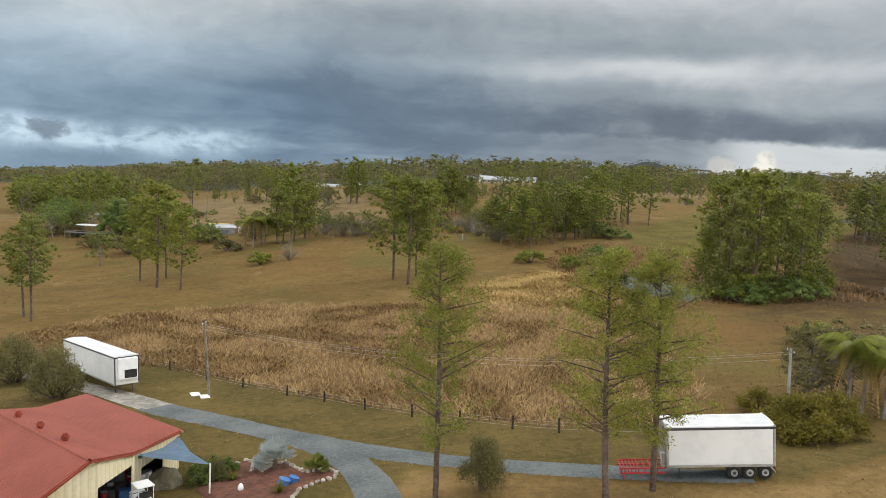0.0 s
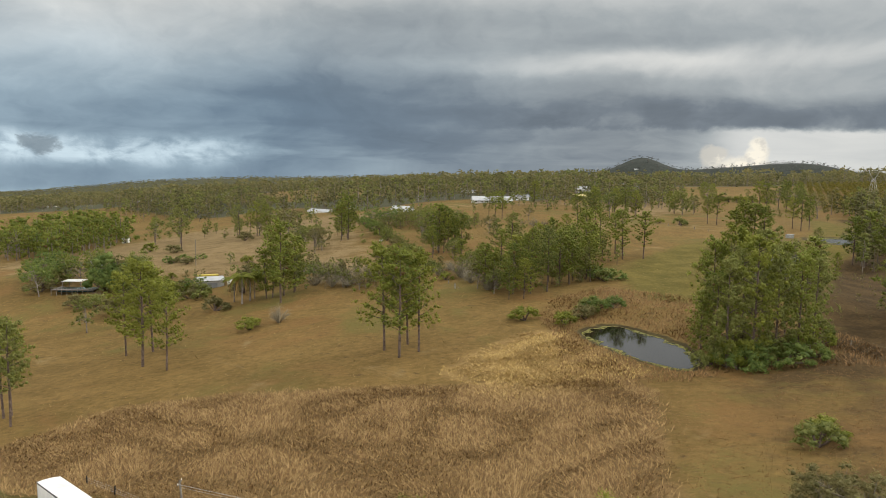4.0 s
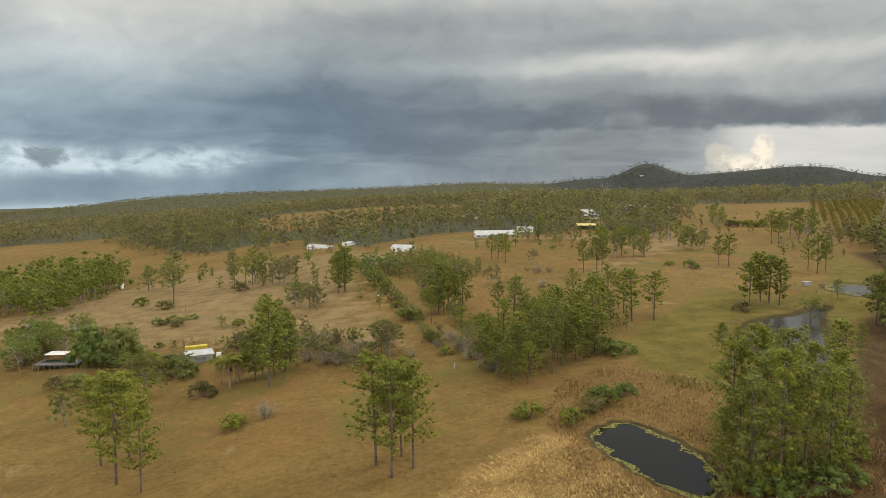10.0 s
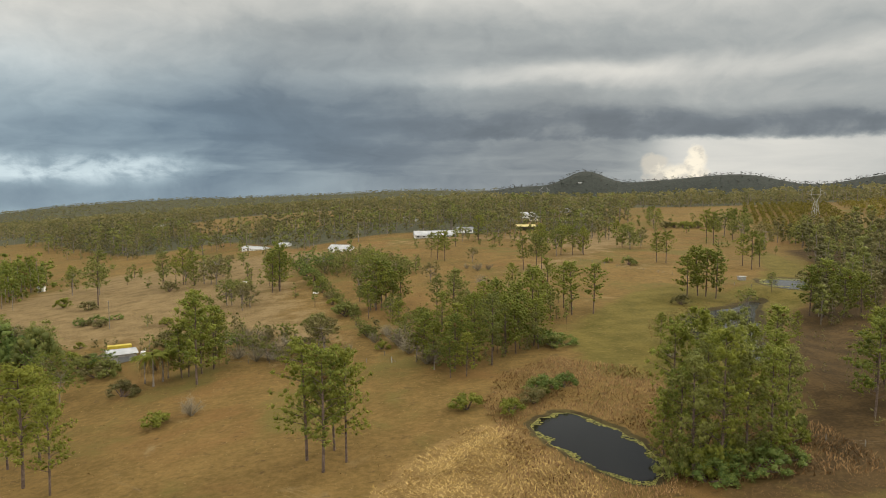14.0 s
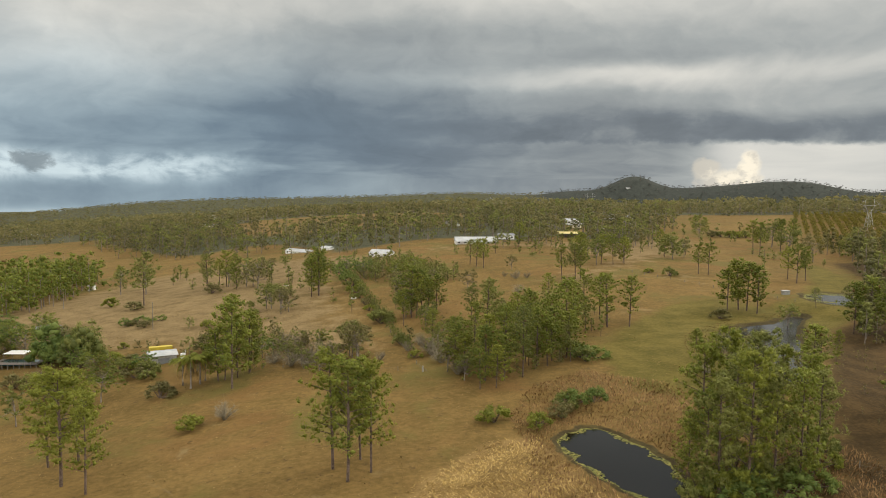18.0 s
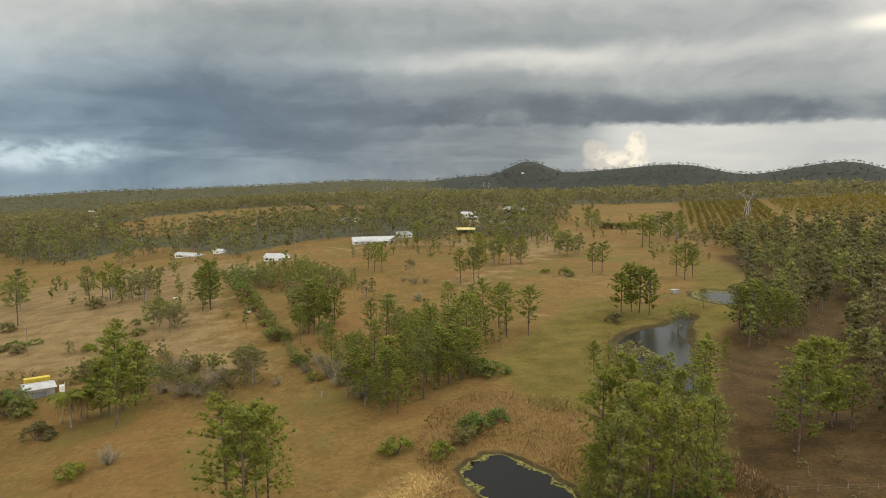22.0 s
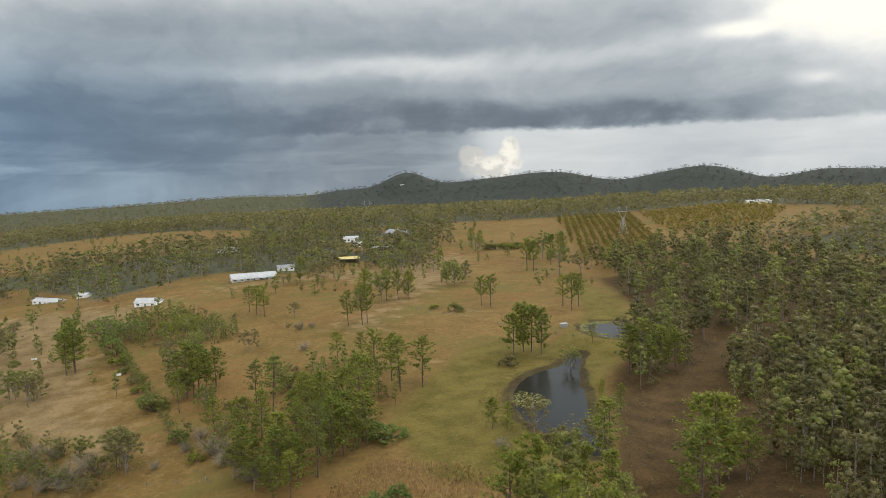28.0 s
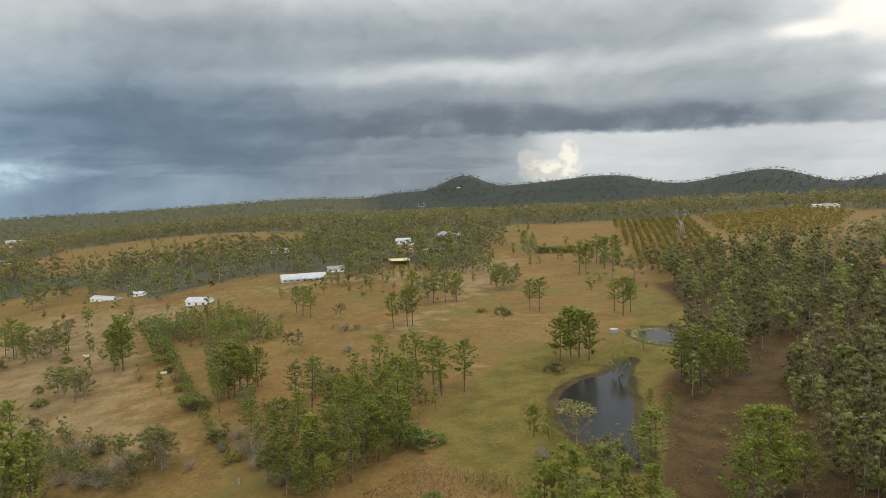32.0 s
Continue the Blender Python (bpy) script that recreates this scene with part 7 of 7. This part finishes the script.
house("house", (1160, 2310), (1220, 2300), 16, 6.0, 3.0, CREAM, ROOF_WHITE, "distant long building under the hills", windows=5)
house("house", (700, 2680), (714, 2679), 9, 4.0, 2.0, WHITE, ROOF_WHITE, "pale house high on the hill", windows=3)

# ---- the grey shed in the hollow and what stands round it ----
shed2 = house("machinery_shed", (-90.5, 321), (-82.0, 325.2), 9.5, 4.0, 1.0, STEEL, ROOF_WHITE, "pale grey steel machinery shed in the hollow", "shed", windows=0)
part("roller_door", boxes((-2.0, -0.06, 0.05, 2.0, 0.0, 2.9), bevel=0.01), ROOF_GREY, shed2, "grey roller door")
ob = thing("water_tank", -79.8, 325.5, "small white water tank beside the shed", "tank")
part("tank_shell", disc((0, 0, 1.3), (0, 0, 1), 0.95, 2.4, 24, 0.15), WHITE, ob)
part("tank_lid", disc((0, 0, 2.56), (0, 0, 1), 0.35, 0.16, 16, 0.03), ALU, ob)
part("down_pipe", rod([(0.9, 0, 2.3), (0.9, 0.1, 3.6)], 0.06, 6), WHITE, ob)
ob = thing("shipping_container", -92.3, 338, "yellow shipping container behind the shed", "container")
ob.rotation_euler.z = 0.45
ob.scale = (0.72, 1, 1)
part("shell", boxes((-6, -1.4, 0.15, 6, 1.4, 2.9), bevel=0.05), YELLOW_PAINT, ob)
for i in range(20):
    x = -5.7 + i * 0.6
    part("rib", boxes((x, -1.45, 0.3, x + 0.25, -1.38, 2.8), bevel=0.01), YELLOW_PAINT, ob)
part("corner_block", boxes((-6.05, -1.46, 0.0, -5.8, -1.2, 0.2), (5.8, -1.46, 0.0, 6.05, -1.2, 0.2), (-6.05, 1.2, 0.0, -5.8, 1.46, 0.2), (5.8, 1.2, 0.0, 6.05, 1.46, 0.2)), DARK_GREY, ob)

DECKING = speckled("grey_decking", (0.10, 0.09, 0.08), (0.19, 0.17, 0.15), 1.5, 0.3, 0.9, relief=0.2)
POOL = material("pool_water", 0.08)[0]
POOL.node_tree.nodes["Principled BSDF"].inputs["Base Color"].default_value = (0.03, 0.07, 0.085, 1)
ob = thing("pool_deck", -149, 339, "raised grey deck round a small pool", "deck")
part("deck_boards", boxes((-9, -3.0, 1.5, 9, 0.5, 1.7), (-9, 0.5, 1.5, -7.6, 7, 1.7), (7.4, 0.5, 1.5, 9, 7, 1.7), bevel=0.02), DECKING, ob)
part("pool_liner", boxes((-7.6, 0.5, 0.2, 7.4, 7, 1.45)), POOL, ob, "dark blue-green pool")
for i in range(9):
    x = -8.8 + i * 2.2
    part("deck_post", boxes((x, -2.9, -1.5, x + 0.18, -2.72, 2.7)), TIMBER, ob)
part("hand_rail", boxes((-9, -2.92, 2.6, 9, -2.8, 2.7)), TIMBER, ob)
ob = thing("pergola", -152, 346, "flat white roof on posts over the deck", "pergola")
part("roof_sheet", boxes((-4.2, -3.5, 3.9, 4.2, 3.5, 4.05), bevel=0.02), WHITE, ob, "white flat roof")
for x, y in ((-4, -3.3), (3.85, -3.3), (-4, 3.2), (3.85, 3.2)):
    part("post", boxes((x, y, -0.3, x + 0.15, y + 0.15, 3.92)), TIMBER, ob)
house("cabin", (-168, 392), (-158, 390), 7, 3.0, 1.5, TIMBER, ROOF_GREY, "timber cabin hidden among garden trees", windows=2)
ob = thing("water_hut", -214, 565, "small white box hut in the paddock", "hut")
part("shell", boxes((-2.2, -1.8, 0, 2.2, 1.8, 3.3), bevel=0.04), WHITE, ob)
part("roof", boxes((-2.5, -2.1, 3.3, 2.5, 2.1, 3.5), bevel=0.03), ROOF_WHITE, ob)
part("doorway", boxes((-0.7, -1.86, 0.1, 0.7, -1.78, 2.3)), DARK_GREY, ob)
for x, y in ((-22.9, 410), (-66, 470)):
    ob = thing("water_trough", x, y, "white stock trough in dry pasture", "trough", "stock troughs")
    part("basin", boxes((-1.3, -0.5, 0, 1.3, -0.38, 0.8), (-1.3, 0.38, 0, 1.3, 0.5, 0.8), (-1.3, -0.38, 0, -1.18, 0.38, 0.8), (1.18, -0.38, 0, 1.3, 0.38, 0.8), (-1.2, -0.4, 0, 1.2, 0.4, 0.15), bevel=0.01), WHITE, ob)
    part("trough_water", boxes((-1.18, -0.38, 0.3, 1.18, 0.38, 0.7)), POOL, ob)
ob = thing("gate_post", 10.9, 281.7, "pale timber strainer post at a fence corner", "post")
part("post", rod([(0, 0, -0.3), (0, 0, 2.0)], [0.22, 0.18], 8), ALU, ob)
part("stay", rod([(0, 0, 1.4), (1.6, 0.3, 0.0)], 0.08, 6), TIMBER, ob)
pole(-110, 381, 12.5, "slim timber power pole in the paddock")
pole(-190, 470, 11.0, "timber power pole near the wood")
ob = thing("pump_shed", 181, 392, "small pale pump shed on the pond bank", "shed")
part("shell", boxes((-1.6, -1.2, 0, 1.6, 1.2, 1.7), bevel=0.03), STEEL, ob)
part("roof", boxes((-1.9, -1.5, 1.7, 1.9, 1.5, 1.85), bevel=0.02), ROOF_WHITE, ob)


def pylon(x, y, h, label):
    """Lattice transmission tower with a forked head."""
    ob = thing("transmission_tower", x, y, label, "pylon", "transmission towers")
    leg = lambda s, z: s * (3.2 - 2.2 * min(1, z / (h * 0.6)))
    zs = [h * 0.6 * i / 5 for i in range(6)]
    for sx in (-1, 1):
        for sy in (-1, 1):
            part("leg", rod([(leg(sx, z), leg(sy, z), z) for z in zs], 0.13, 4), STEEL, ob)
    for a, b in zip(zs, zs[1:]):
        for s in (-1, 1):
            part("brace", rod([(leg(-1, a), leg(s, a), a), (leg(1, b), leg(s, b), b)], 0.07, 4), STEEL, ob)
            part("brace", rod([(leg(s, a), leg(-1, a), a), (leg(s, b), leg(1, b), b)], 0.07, 4), STEEL, ob)
    for s in (-1, 1):
        part("fork", rod([(s * 1.0, 0, h * 0.6), (s * 4.6, 0, h * 0.8), (s * 3.4, 0, h)], 0.16, 4), STEEL, ob)
        part("arm", rod([(s * 4.6, 0, h * 0.8), (s * 9.0, 0, h * 0.84)], 0.13, 4), STEEL, ob)
        part("arm_tie", rod([(s * 3.6, 0, h * 0.97), (s * 9.0, 0, h * 0.84)], 0.10, 4), STEEL, ob)
        part("insulator", rod([(s * 8.8, 0, h * 0.84), (s * 8.8, 0, h * 0.76)], 0.14, 5), DARK_GREY, ob)
    part("bridge", rod([(-4.6, 0, h * 0.8), (4.6, 0, h * 0.8)], 0.15, 4), STEEL, ob)


pylon(402, 709, 29.0, "grey lattice transmission tower above the woods")
pylon(273, 1259, 30.0, "distant grey lattice transmission tower")
pylon(150, 1700, 32.0, "far grey lattice transmission tower")


# ---- wire fences across the paddocks ----
def paddock_fence(line, gap, label):
    pts = [Vector((*p, 0)) for p in line]
    ob = thing("paddock_fence", line[0][0], line[0][1], label, "fence", "paddock fences")
    posts = []
    for a, b in zip(pts, pts[1:]):
        n = max(1, int((b - a).length / gap))
        posts += [a.lerp(b, i / n) for i in range(n)]
    posts.append(pts[-1])
    posts = [Vector((p.x, p.y, land_at(p.x, p.y))) - ob.location for p in posts]
    me = None
    for p in posts:
        if me is None:
            q = part("post", rod([(0, 0, -0.3), (0, 0, 1.5)], [0.13, 0.11], 6), TIMBER, ob)
            me = q.data
        else:
            q = part("post", me, None, ob)
        q.location = p
    for z in (0.6, 1.2):
        part("wire", rod([p + Vector((0, 0, z)) for p in posts], 0.012, 3), TIMBER, ob)


paddock_fence([(88, 210), (100, 200), (112, 190), (150, 182)], 6.0, "grey post-and-wire fence below the wood")
paddock_fence([(-46, 530), (-20, 412), (-4, 345), (10.9, 281.7)], 9.0, "post-and-wire fence along the hedge")
paddock_fence([(10.9, 281.7), (-30, 296), (-60, 310), (-70, 320)], 8.0, "post-and-wire fence above the scrub")
paddock_fence([(122, 468), (150, 420), (176, 372), (215, 352)], 9.0, "post-and-wire fence across the paddock")


# ---- weed on the water ----
PADS = straw_material("lily_pads", (0.060, 0.066, 0.016), (0.12, 0.12, 0.027), (0.23, 0.21, 0.055))


def pads(name, ring, level, count, depth, label, seed, spot=None):
    r = np.random.RandomState(seed)
    v, f, made = [], [], 0
    xs, ys = [p[0] for p in ring], [p[1] for p in ring]
    px = min(xs) + r.rand(count * 14) * (max(xs) - min(xs))
    py = min(ys) + r.rand(count * 14) * (max(ys) - min(ys))
    d = edge_distance(px, py, ring)
    if spot:
        ok = (d < -0.2) & (((px - spot[0]) / spot[2]) ** 2 + ((py - spot[1]) / spot[3]) ** 2 < 0.4 + 0.6 * r.rand(px.size))
    else:
        ok = (d < 0.9) & (d > -depth * (0.15 + 0.85 * np.sin(px * 0.23 + py * 0.31) ** 2) * r.rand(px.size) ** 0.5)
    for x, y in list(zip(px[ok], py[ok]))[:count]:
        s, a = 0.16 + 0.24 * r.rand(), r.rand() * 6.283
        o = len(v)
        v += [(x + math.cos(a + k * 1.047) * s, y + math.sin(a + k * 1.047) * s, level + 0.03 + 0.03 * r.rand()) for k in range(6)]
        f += [(o, o + 1, o + 2, o + 3), (o, o + 3, o + 4, o + 5)]
    me = bpy.data.meshes.new(name)
    fill(me, v, f)
    me.materials.append(PADS)
    return tagged(new(name, me), label, "water plants", kind="stuff")


pads("pond_weed", NEAR_POND, WATER_NEAR, 1900, 2.3, "yellow-green water weed along the pond edge", 1)
pads("dam_weed", DAM_POND, WATER_DAM, 1300, 0, "brown-green weed raft on the dam", 2, (122, 302, 8, 12))
pads("dam_weed_patch", DAM_POND, WATER_DAM, 160, 0, "thin weed on the dam", 3, (128, 275, 6, 8))
pads("upper_weed", UPPER_POND, WATER_UPPER, 2400, 9.0, "pale green weed on the upper pond", 4)
